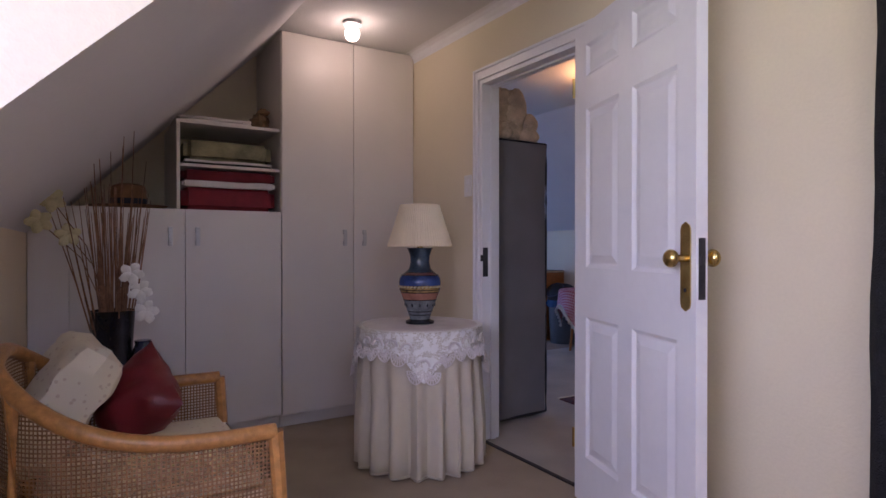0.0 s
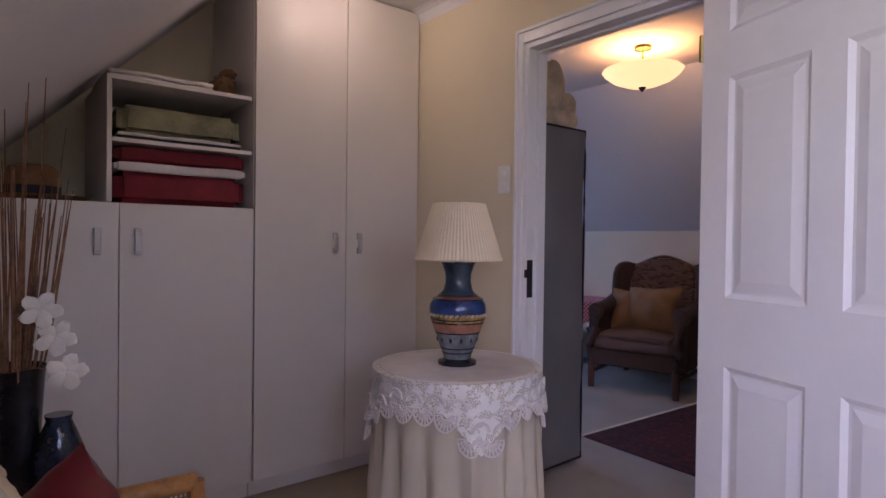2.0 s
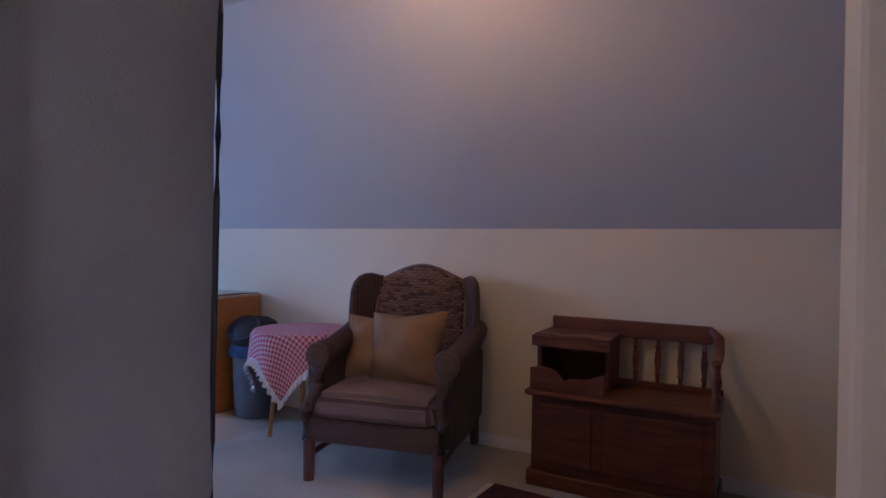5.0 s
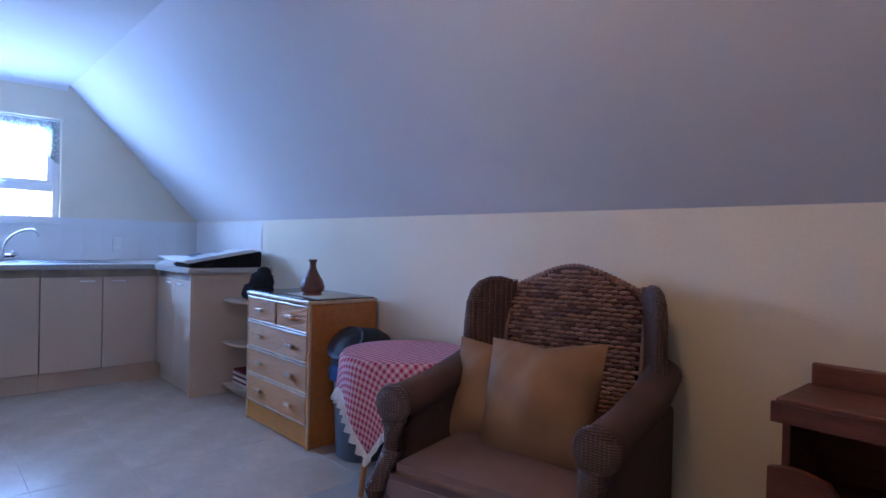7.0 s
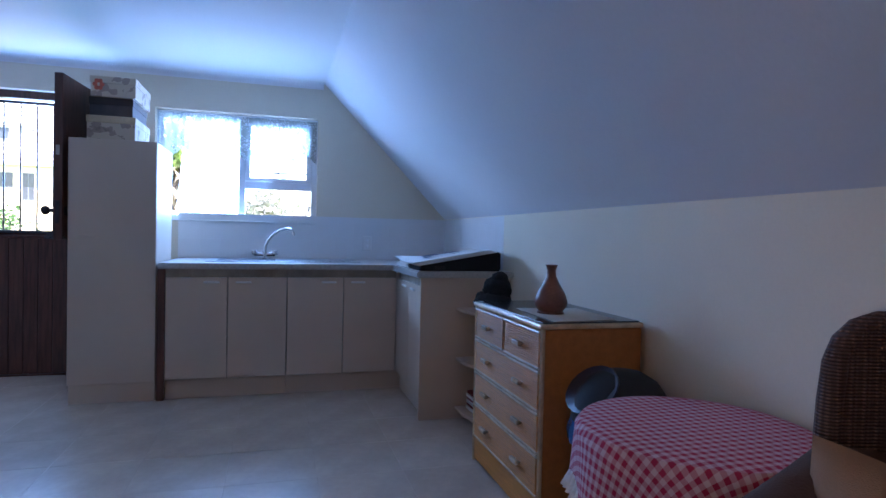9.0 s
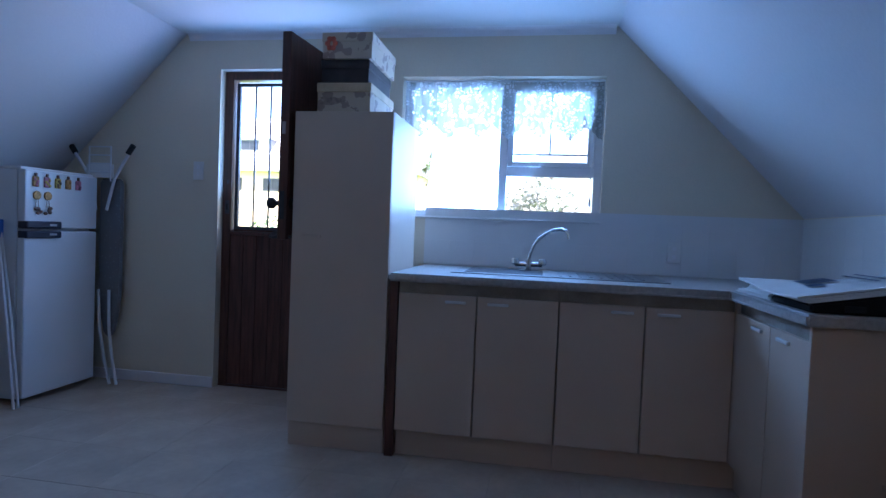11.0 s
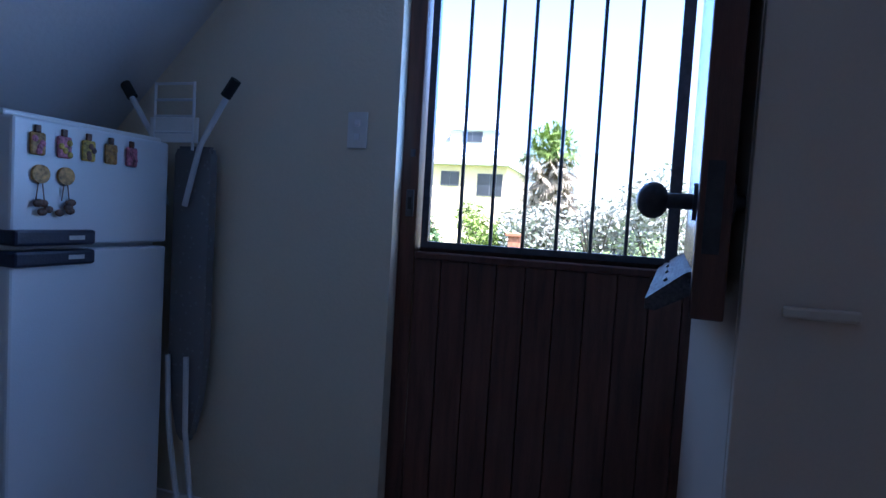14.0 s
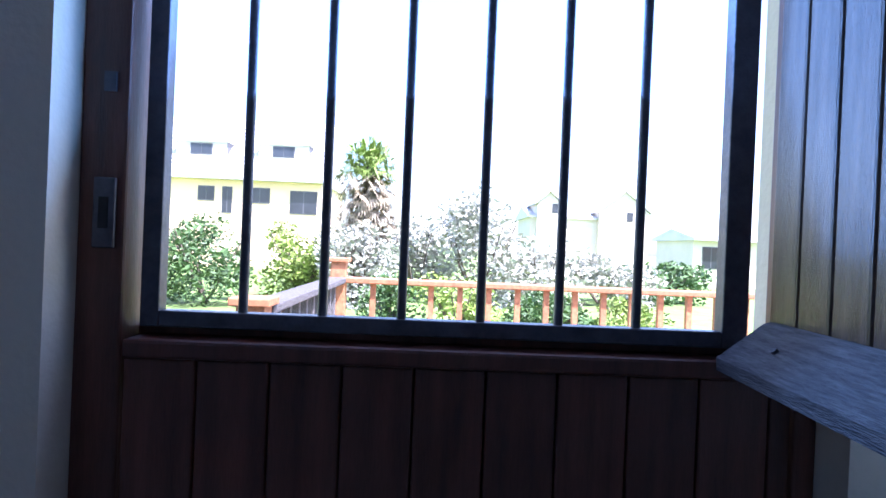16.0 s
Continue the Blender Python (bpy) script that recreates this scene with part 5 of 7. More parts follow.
def drop(a):
    """How far the square cloth hangs at the angle a."""
    q = (a - radians(20)) % (math.pi / 2) - math.pi / 4
    return 0.15 + 0.22 * max(0, abs(q) / (math.pi / 4)) ** 2.0


def cloth_r(a, s):
    return GR + 0.012 + 0.05 * s + 0.055 * s * math.sin(8 * a + 1.0)


bm = nb()
uvl = bm.loops.layers.uv.new("uv")
centre = bm.verts.new((GX, GY, GZ))
N, J = 120, 10
uvs = {centre: (0, 0)}
cols = []
for k in range(N):
    a = 2 * math.pi * k / N
    col = []
    for r in (0.15, 0.27, GR):
        v = bm.verts.new((GX + r * math.cos(a), GY + r * math.sin(a), GZ - (0.004 if r == GR else 0)))
        uvs[v] = (r * math.cos(a), r * math.sin(a))
        col.append(v)
    for j in range(1, J + 1):
        s = drop(a) * j / J
        r = cloth_r(a, s)
        v = bm.verts.new((GX + r * math.cos(a), GY + r * math.sin(a), GZ - 0.006 - s))
        uvs[v] = ((GR + s) * math.cos(a), (GR + s) * math.sin(a))
        col.append(v)
    cols.append(col)
for k in range(N):
    c, d = cols[k], cols[(k + 1) % N]
    bm.faces.new((centre, c[0], d[0]))
    for j in range(len(c) - 1):
        bm.faces.new((c[j], c[j + 1], d[j + 1], d[j]))
for f in bm.faces:
    for lp in f.loops:
        lp[uvl].uv = uvs[lp.vert]
gc = thing("gingham_tablecloth", (GX, GY, GZ), "red and white gingham cloth with white frilled hem", "tablecloth")
o = part("cloth", bm, GINGHAM, gc, smooth=True)
o.modifiers.new("thickness", "SOLIDIFY").thickness = 0.002
bm = nb()
rows2 = []
for k in range(361):
    a = 2 * math.pi * k / 360
    d = drop(a)
    row = []
    for e in (0.0, 0.022, 0.045):
        r = cloth_r(a, d) + e * (0.2 + 0.35 * math.sin(70 * a))
        row.append(bm.verts.new((GX + r * math.cos(a), GY + r * math.sin(a), GZ - 0.006 - d - e + 0.004)))
    rows2.append(row)
for a, b in zip(rows2, rows2[1:]):
    for j in range(2):
        bm.faces.new((a[j], b[j], b[j + 1], a[j + 1]))
o = part("frill", bm, FRILL, gc, "white gathered frill")
o.modifiers.new("thickness", "SOLIDIFY").thickness = 0.0015

# swing bin
NX, NY = -2.89, 6.55
sb = thing("swing_bin", (NX, NY, 0), "grey plastic swing bin lined with a blue bag", "bin")
bm = nb()
lathe(bm, ((0.10, 0.0), (0.132, 0.0), (0.138, 0.02), (0.160, 0.46), (0.155, 0.46), (0.12, 0.03)), (NX, NY, 0), 32)
part("body", bm, BIN_GREY, sb, smooth=True)
bm = nb()
lathe(bm, ((0.158, 0.42), (0.176, 0.40), (0.180, 0.44), (0.172, 0.475), (0.155, 0.48)), (NX, NY, 0), 60, lambda a, z: 1 + 0.03 * math.sin(17 * a) * (1 if z < 0.45 else 0.2))
part("bag_rim", bm, BIN_BLUE, sb, "crumpled blue bin bag", smooth=True)
bm = nb()
lathe(bm, ((0.166, 0.47), (0.172, 0.48), (0.166, 0.53), (0.150, 0.575), (0.118, 0.62), (0.07, 0.648), (0.02, 0.655)), (NX, NY, 0), 32)
part("lid", bm, RUBBER, sb, "dark domed lid", smooth=True)
bm = nb()
prism(bm, [(0.13 * math.cos(a), 0.10 * math.sin(a)) for a in (2 * math.pi * k / 20 for k in range(20))], 2, 0, 0.006)
bmesh.ops.transform(bm, matrix=pose(NX - 0.02, NY - 0.105, 0.585, 48, 0, 0), verts=bm.verts)
part("flap", bm, NAVY_PLASTIC, sb, smooth=True)

# cane chest of drawers
DX, DXE, DYF, DYB = -3.845, -3.105, 6.345, 6.775
dr = thing("cane_chest", ((DX + DXE) / 2, 6.56, 0), "honey cane chest of five drawers with glass top", "chest of drawers")
part("body", boxes((DX, DXE, DYF + 0.012, DYB, 0.0, 0.765), bevel=0.006), PINE, dr)
part("top", boxes((DX - 0.012, DXE + 0.012, DYF - 0.012, DYB, 0.765, 0.785), bevel=0.006), CANE_EDGE, dr)
part("glass_top", boxes((DX + 0.005, DXE - 0.005, DYF + 0.005, DYB - 0.01, 0.785, 0.790), bevel=0.001), GLASS_DARK, dr, "dark reflecting glass sheet")
part("kick_board", boxes((DX + 0.004, DXE - 0.004, DYF + 0.002, DYF + 0.012, 0.012, 0.115), bevel=0.003), PINE_REED, dr)
drawers = [(DX + 0.012, (DX + DXE) / 2 - 0.006, 0.615, 0.752), ((DX + DXE) / 2 + 0.006, DXE - 0.012, 0.615, 0.752), (DX + 0.012, DXE - 0.012, 0.455, 0.60), (DX + 0.012, DXE - 0.012, 0.295, 0.44), (DX + 0.012, DXE - 0.012, 0.130, 0.28)]
for x0, x1, z0, z1 in drawers:
    bm = nb()
    box(bm, x0, x1, DYF, DYF + 0.012, z0, z1)
    d = part("drawer", bm, PINE_REED, dr)
    bm = nb()
    k = z0 + 0.006
    while k < z1 - 0.004:
        rod(bm, (x0 + 0.008, DYF - 0.0005, k), (x1 - 0.008, DYF - 0.0005, k), 0.0042, seg=6)
        k += 0.0088
    tagged(part("reeding", bm, PINE_REED, d), kind="stuff")
    bm = nb()
    for p, q in (((x0, DYF - 0.003, z0), (x1, DYF - 0.003, z0)), ((x0, DYF - 0.003, z1), (x1, DYF - 0.003, z1))):
        rod(bm, p, q, 0.006, seg=8)
    part("cane_edging", bm, CANE_EDGE, d)
    w = x1 - x0
    for hx in ((x0 + w / 2,) if w < 0.5 else (x0 + w * 0.24, x0 + w * 0.76)):
        bm = nb()
        box(bm, hx - 0.034, hx + 0.034, DYF - 0.030, DYF - 0.014, (z0 + z1) / 2 - 0.007, (z0 + z1) / 2 + 0.011, bevel=0.004)
        for e in (-0.02, 0.02):
            rod(bm, (hx + e, DYF - 0.016, (z0 + z1) / 2), (hx + e, DYF + 0.001, (z0 + z1) / 2), 0.005)
        part("handle", bm, CANE_EDGE, d, "pale wooden bar handle")
for x in (DX, DXE):
    bm = nb()
    rod(bm, (x, DYF + 0.004, 0.0), (x, DYF + 0.004, 0.765), 0.010)
    part("corner_post", bm, CANE_EDGE, dr)
bm = nb()
prism(bm, [(-3.52, 6.42), (-3.12, 6.40), (-3.14, 6.68), (-3.50, 6.70)], 2, 0.791, 0.793)
tagged(part("lace_mat", bm, SKIRT), "cream cloth mat lying on the chest", "mat")
bm = nb()
lathe(bm, ((0.02, 0), (0.056, 0.0), (0.056, 0.006), (0.050, 0.01), (0.066, 0.028), (0.070, 0.048), (0.058, 0.085), (0.034, 0.125), (0.020, 0.155), (0.018, 0.18), (0.024, 0.198), (0.026, 0.203), (0.016, 0.200)), (-3.35, 6.50, 0.7932), 32)
tagged(part("brown_vase", bm, CERAMIC_BROWN, None, smooth=True), "brown stoneware bottle vase with narrow neck", "vase")

# ---- kitchen ----
KX, KC = -5.225, 0.895


def kitchen_unit(name, r, doors, axis, label, plinth):
    """A floor unit: body box r, plinth box, doors (box, handle box)."""
    t = thing(name, ((r[0] + r[1]) / 2, (r[2] + r[3]) / 2, 0), label, "kitchen cabinet", "kitchen base units")
    part("body", boxes(r), KITCHEN_BODY, t)
    part("plinth", boxes(plinth), KITCHEN_LAM, t)
    for d, h in doors:
        door = part("cabinet_door", boxes(d, bevel=0.002), KITCHEN_LAM, t)
        part("handle", boxes(h, bevel=0.004), PLASTIC_WHITE, door, "pale plastic pull")
    return t


ys = [4.70, 5.08, 5.46, 5.84, 6.218]
for a in (0, 2):
    doors = []
    for i in (a, a + 1):
        y0, y1 = ys[i], ys[i + 1]
        hy = y1 - 0.10 if i % 2 == 0 else y0 + 0.10
        doors.append(((KX, KX + 0.018, y0 + 0.004, y1 - 0.004, 0.135, 0.80), (KX + 0.018, KX + 0.030, hy - 0.05, hy + 0.05, 0.762, 0.776)))
    kitchen_unit("sink_unit", (WEST + 0.01, KX, ys[a] + 0.001, ys[a + 2] - 0.001, 0.13, 0.855), doors, 0, "cream laminate base unit with two doors", (WEST + 0.01, KX - 0.03, ys[a] + 0.001, ys[a + 2] - 0.001, 0.0, 0.13))
kitchen_unit("corner_unit", (-5.235, -4.50, 6.235, 6.79, 0.13, 0.855),
             [((-5.195, -4.82, 6.217, 6.235, 0.135, 0.80), (-4.99, -4.89, 6.205, 6.217, 0.762, 0.776)), ((-4.815, -4.50, 6.217, 6.235, 0.135, 0.80), (-4.74, -4.64, 6.205, 6.217, 0.762, 0.776))], 1,
             "cream laminate corner unit beside the chest", (-5.26, -4.50, 6.262, 6.79, 0.0, 0.13))
part("end_panel", boxes((-4.499, -4.482, 6.215, 6.79, 0.0, 0.856), bevel=0.002), KITCHEN_LAM, bpy.data.objects["corner_unit"])
part("corner_post", boxes((KX - 0.03, -5.197, 6.219, 6.2345, 0.131, 0.855), (WEST + 0.02, -5.262, 6.218, 6.2615, 0.0, 0.13)), KITCHEN_LAM, bpy.data.objects["corner_unit"])
# added dark strip paints the shade in the gap beside the tall cupboard
part("filler", boxes((KX - 0.02, KX + 0.012, 4.655, 4.697, 0.0, 0.855)), DARK_WOOD, bpy.data.objects["sink_unit"], "dark strip standing in for the shaded gap")
bm = nb()
prism(bm, [(WEST + 0.001, 4.655), (KX + 0.045, 4.655), (KX + 0.045, 6.185), (-4.45, 6.185), (-4.45, NORTH - 0.001), (WEST + 0.001, NORTH - 0.001)], 2, 0.856, KC)
bmesh.ops.bevel(bm, geom=[e for e in bm.edges], offset=0.008, segments=2, affect="EDGES")
tagged(part("worktop", bm, WORKTOP), "pale speckled L-shaped kitchen worktop", "worktop")

# tall cupboard and the boxes on it
tc_ = thing("tall_cupboard", (-5.6, 4.395, 0), "tall plain cream laminate kitchen cupboard", "cupboard")
part("body", boxes((-5.76, -5.23, 4.145, 4.645, 0.12, 1.665), bevel=0.001), KITCHEN_LAM, tc_)
part("plinth", boxes((-5.76, -5.235, 4.148, 4.642, 0.0, 0.12)), KITCHEN_LAM, tc_)
d = part("cupboard_door", boxes((-5.23, -5.212, 4.146, 4.644, 0.125, 1.664), bevel=0.002), KITCHEN_LAM, tc_)
part("handle", boxes((-5.212, -5.200, 4.20, 4.30, 1.045, 1.062), bevel=0.004), KITCHEN_LAM, d, "cream plastic pull")


def gift_box(name, r, z0, z1, mat_b, mat_l, label):
    t = thing(name, ((r[0] + r[1]) / 2, (r[2] + r[3]) / 2, z0), label, "storage box", "boxes on the tall cupboard")
    part("base", boxes((r[0] + 0.004, r[1] - 0.004, r[2] + 0.004, r[3] - 0.004, z0, z1 - 0.012), bevel=0.002), mat_b, t)
    part("lid", boxes((*r, z1 - 0.045, z1), bevel=0.003), mat_l, t)
    return t


gift_box("storage_box", (-5.74, -5.30, 4.215, 4.50), 1.666, 1.825, BOX_FLORAL, BOX_LID, "faded floral paper storage box")
gift_box("storage_box", (-5.74, -5.32, 4.225, 4.48), 1.826, 1.945, BOX_DARK, BOX_DARK, "dark brown storage box with paler edge")
fb = gift_box("storage_box", (-5.75, -5.30, 4.235, 4.50), 1.946, 2.075, BOX_FLORAL, BOX_FLORAL, "floral paper storage box with red flower")
bm = nb()
for k in range(6):
    a = 2 * math.pi * k / 6
    rod(bm, (-5.300, 4.285 + 0.02 * math.cos(a), 2.02 + 0.025 * math.sin(a)), (-5.2985, 4.285 + 0.02 * math.cos(a), 2.02 + 0.025 * math.sin(a)), 0.014, seg=10)
part("flower_print", bm, FLOWER_RED, fb, "printed red flower")
bm = nb()
prism(bm, [(4.29 + 0.06 * math.cos(a) * (1 + 0.4 * math.cos(3 * a)), 1.735 + 0.022 * math.sin(a)) for a in (2 * math.pi * k / 24 for k in range(24))], 0, -5.2995, -5.2985)
part("flower_print", bm, BOX_PRINT, bpy.data.objects["storage_box"], "faded printed spray")

# sink, taps
sk_ = thing("steel_sink", (-5.62, 5.45, KC), "stainless steel inset sink with drainer", "sink")
part("rim", boxes((-5.87, -5.39, 4.92, 5.98, KC, KC + 0.005), bevel=0.002), STEEL, sk_)
# no hollow here: a thin dark plate paints the bowl's shaded depth
bm = nb()
box(bm, -5.80, -5.46, 4.98, 5.38, KC + 0.0055, KC + 0.007, bevel=0.0006)
part("bowl", bm, IRON, sk_)
for k in range(9):
    part("drainer_rib", boxes((-5.80, -5.46, 5.46 + 0.05 * k, 5.475 + 0.05 * k, KC + 0.005, KC + 0.009), bevel=0.001), STEEL, sk_)
mt_ = thing("mixer_tap", (-5.79, 5.30, KC), "chrome swan-neck mixer tap behind the sink", "tap")
bm = nb()
rod(bm, (-5.79, 5.225, 0.935), (-5.79, 5.375, 0.935), 0.014, seg=12)
rod(bm, (-5.79, 5.30, KC + 0.005), (-5.79, 5.30, 0.96), 0.018, seg=12)
part("body", bm, CHROME, mt_, smooth=True)
bm = nb()
sweep(bm, [(-5.79 + 0.4 * d, 5.30 + d, z) for d, z in ((0, 0.95), (0.008, 1.0), (0.025, 1.045), (0.055, 1.085), (0.095, 1.115), (0.135, 1.132), (0.17, 1.137), (0.195, 1.128), (0.208, 1.108), (0.212, 1.085))], 0.0095, 12)
part("spout", bm, CHROME, mt_, smooth=True)
for y in (5.225, 5.375):
    bm = nb()
    lathe(bm, ((0.01, 0.93), (0.024, 0.935), (0.026, 0.955), (0.018, 0.967), (0.008, 0.968)), (-5.79, y, 0), 12)
    part("handle", bm, CHROME, mt_, smooth=True)

# papers and dark case on the worktop's end
cs = thing("black_case", (-4.62, 6.45, KC), "flat black sloping case under the papers", "case")
bm = nb()
prism(bm, [(6.205, KC + 0.001), (6.72, KC + 0.001), (6.72, 1.015), (6.205, 0.925)], 0, -4.80, -4.475)
bmesh.ops.recalc_face_normals(bm, faces=bm.faces[:])
bmesh.ops.bevel(bm, geom=bm.edges[:], offset=0.008, segments=2, affect="EDGES")
part("shell", bm, BLACK_FUR, cs, smooth=True)
part("catch", boxes((-4.476, -4.470, 6.30, 6.36, 0.905, 0.925), bevel=0.002), RUBBER, cs)
nbk = thing("parcel_pile", (-4.85, 6.42, KC), "pile of white printed papers spread over the worktop", "paper")
rng = random.Random(12)
for k in range(7):
    # lower sheets lie on the worktop, upper ones slide up over the case
    up = 0.006 * k
    bm = nb()
    prism(bm, [(-5.20 + 0.03 * k, KC + 0.001 + up), (-4.815, KC + 0.003 + up), (-4.813, KC + 0.009 + up), (-5.20 + 0.03 * k, KC + 0.006 + up)], 1, 6.20 + rng.uniform(0, 0.02), 6.60 + rng.uniform(-0.03, 0.03))
    bmesh.ops.recalc_face_normals(bm, faces=bm.faces[:])
    part("sheet", bm, PAPER, nbk)
for k in range(4):
    bm = nb()
    x0, x1 = -5.02 + rng.uniform(-0.05, 0.06), -4.47 + rng.uniform(-0.02, 0.008)
    lift = 0.005 * k
    rows_p = []
    for i in range(13):
        x = x0 + (x1 - x0) * i / 12
        rise = min(1, max(0, (x + 5.0) / 0.2))
        row = []
        for m in range(7):
            yy = 6.195 + 0.49 * m / 6 - 0.01 * k
            top = 0.930 + 0.176 * (yy - 6.205) + 0.003 * math.sin(9 * x + k) + lift
            row.append((x, yy, (KC + 0.050 + lift) * (1 - rise) + top * rise))
        rows_p.append(row)
    lo = [[bm.verts.new(p) for p in r] for r in rows_p]
    hi = [[bm.verts.new((p[0], p[1], p[2] + 0.005)) for p in r] for r in rows_p]
    for i in range(12):
        for m in range(6):
            bm.faces.new((lo[i][m], lo[i][m + 1], lo[i + 1][m + 1], lo[i + 1][m])), bm.faces.new((hi[i][m], hi[i + 1][m], hi[i + 1][m + 1], hi[i][m + 1]))
    for i in range(12):
        bm.faces.new((lo[i][0], lo[i + 1][0], hi[i + 1][0], hi[i][0])), bm.faces.new((lo[i][6], hi[i][6], hi[i + 1][6], lo[i + 1][6]))
    for m in range(6):
        bm.faces.new((lo[0][m], hi[0][m], hi[0][m + 1], lo[0][m + 1])), bm.faces.new((lo[12][m], lo[12][m + 1], hi[12][m + 1], hi[12][m]))
    part("sheet", bm, PAPER, nbk, smooth=True)
bm = nb()
for r in ((-4.86, -4.74, 6.30, 6.40), (-4.72, -4.66, 6.28, 6.33), (-4.86, -4.62, 6.46, 6.475), (-4.86, -4.66, 6.50, 6.515)):
    za, zb = (0.9535 + 0.176 * (y - 6.205) for y in r[2:])
    bm.faces.new([bm.verts.new(p) for p in ((r[0], r[2], za), (r[1], r[2], za), (r[1], r[3], zb), (r[0], r[3], zb))])
bmesh.ops.solidify(bm, geom=bm.faces[:], thickness=0.002)
part("print", bm, PAPER_BLUE, nbk, "grey printed blocks")

# open end shelf
es = thing("end_shelf", (-4.2, 6.62, 0), "open cream end shelf with rounded boards", "shelf")
for z in (0.06, 0.36, 0.66):
    bm = nb()
    prism(bm, [(-4.48, 6.79), (-4.48, 6.44)] + [(-4.35 + 0.27 * math.sin(a), 6.72 - 0.28 * math.cos(a)) for a in (0.1, 0.4, 0.7, 1.0, 1.3)] + [(-4.07, 6.79)], 2, z, z + 0.016)
    part("shelf_board", bm, KITCHEN_LAM, es)
part("back_panel", boxes((-4.48, -4.07, 6.785, 6.796, 0.0, 0.70)), KITCHEN_LAM, es)
part("base_panel", boxes((-4.48, -4.14, 6.52, 6.78, 0.0, 0.06)), KITCHEN_LAM, es)
bk = thing("magazines", (-4.2, 6.62, 0.077), "stack of magazines on the end shelf", "magazine", "")
for k in range(6):
    part("magazine", boxes((-4.44 + 0.004 * (k % 3), -4.19, 6.50 + 0.005 * (k % 2), 6.72, 0.077 + 0.018 * k, 0.0935 + 0.018 * k), bevel=0.001), RED_CLOTH if k % 2 else PAPER, bk)
bm = nb()
blob(bm, (-4.16, 6.55, 0.745), 0.10, (1.25, 1.05, 0.72), 0.14, 32, 7)
blob(bm, (-4.15, 6.57, 0.815), 0.08, (1.1, 1.0, 0.95), 0.14, 28, 7)
blob(bm, (-4.14, 6.58, 0.870), 0.050, (1.0, 1.0, 0.9), 0.14, 24, 7)
tagged(part("black_hat", bm, BLACK_FUR, None, smooth=True), "soft black knitted hat on the end shelf", "hat")

# window, lace and splashback
WX = WEST - 0.10
win = part("window_1", boxes((WX - 0.03, WX + 0.03, WIN_Y0, WIN_Y0 + 0.045, WIN_Z0, WIN_Z1), (WX - 0.03, WX + 0.03, WIN_Y1 - 0.045, WIN_Y1, WIN_Z0, WIN_Z1), (WX - 0.03, WX + 0.03, WIN_Y0 + 0.045, WIN_Y1 - 0.045, WIN_Z0, WIN_Z0 + 0.05), (WX - 0.03, WX + 0.03, WIN_Y0 + 0.045, WIN_Y1 - 0.045, WIN_Z1 - 0.05, WIN_Z1), bevel=0.004), GLOSS_WHITE)
structure(win, "white painted wooden kitchen window", "window")
part("mullion", boxes((WX - 0.028, WX + 0.028, 5.085, 5.135, WIN_Z0 + 0.05, WIN_Z1 - 0.05), bevel=0.004), GLOSS_WHITE, win)
part("transom", boxes((WX - 0.028, WX + 0.028, 5.135, WIN_Y1 - 0.045, 1.455, 1.515), bevel=0.004), GLOSS_WHITE, win)
sash = part("opening_sash", boxes((WX - 0.024, WX + 0.034, 5.137, 5.17, 1.517, WIN_Z1 - 0.052), (WX - 0.024, WX + 0.034, WIN_Y1 - 0.085, WIN_Y1 - 0.047, 1.517, WIN_Z1 - 0.052), (WX - 0.024, WX + 0.034, 5.17, WIN_Y1 - 0.085, 1.517, 1.545), (WX - 0.024, WX + 0.034, 5.17, WIN_Y1 - 0.085, WIN_Z1 - 0.08, WIN_Z1 - 0.052), bevel=0.003), GLOSS_WHITE, win)
part("glazing_bar", boxes((WX - 0.008, WX + 0.008, 5.17, WIN_Y1 - 0.085, 1.588, 1.598)), GLOSS_WHITE, sash)
part("glazing_bar", boxes((WX - 0.008, WX + 0.008, 5.387, 5.397, 1.598, WIN_Z1 - 0.08)), GLOSS_WHITE, sash)
bm = nb()
rod(bm, (WX + 0.05, WIN_Y1 - 0.062, 1.30), (WX + 0.05, WIN_Y1 - 0.062, 2.0), 0.003, seg=6)
lathe(bm, ((0.002, 1.33), (0.007, 1.325), (0.009, 1.29), (0.004, 1.28)), (WX + 0.05, WIN_Y1 - 0.062, 0), 10)
part("blind_cord", bm, WIRE_WHITE, win, "white cord with a small acorn pull")
part("window_sill", boxes((WX + 0.03, WEST + 0.02, WIN_Y0 - 0.0, WIN_Y1, WIN_Z0 - 0.001, WIN_Z0 + 0.012), bevel=0.004), WALL_TILE, win)
for y0, y1, z0, z1 in ((WIN_Y0 + 0.045, 5.085, WIN_Z0 + 0.05, WIN_Z1 - 0.05), (5.135, WIN_Y1 - 0.045, 1.50, WIN_Z1 - 0.05), (5.135, WIN_Y1 - 0.045, WIN_Z0 + 0.05, 1.455)):
    p = part("pane", boxes((WX - 0.002, WX + 0.002, y0, y1, z0, z1)), GLASS, win)
    p.visible_shadow = False
va = thing("lace_valance", (WEST - 0.05, 5.15, 2.03), "gathered lace valance with zigzag hem", "curtain")
bm = nb()
cols = []
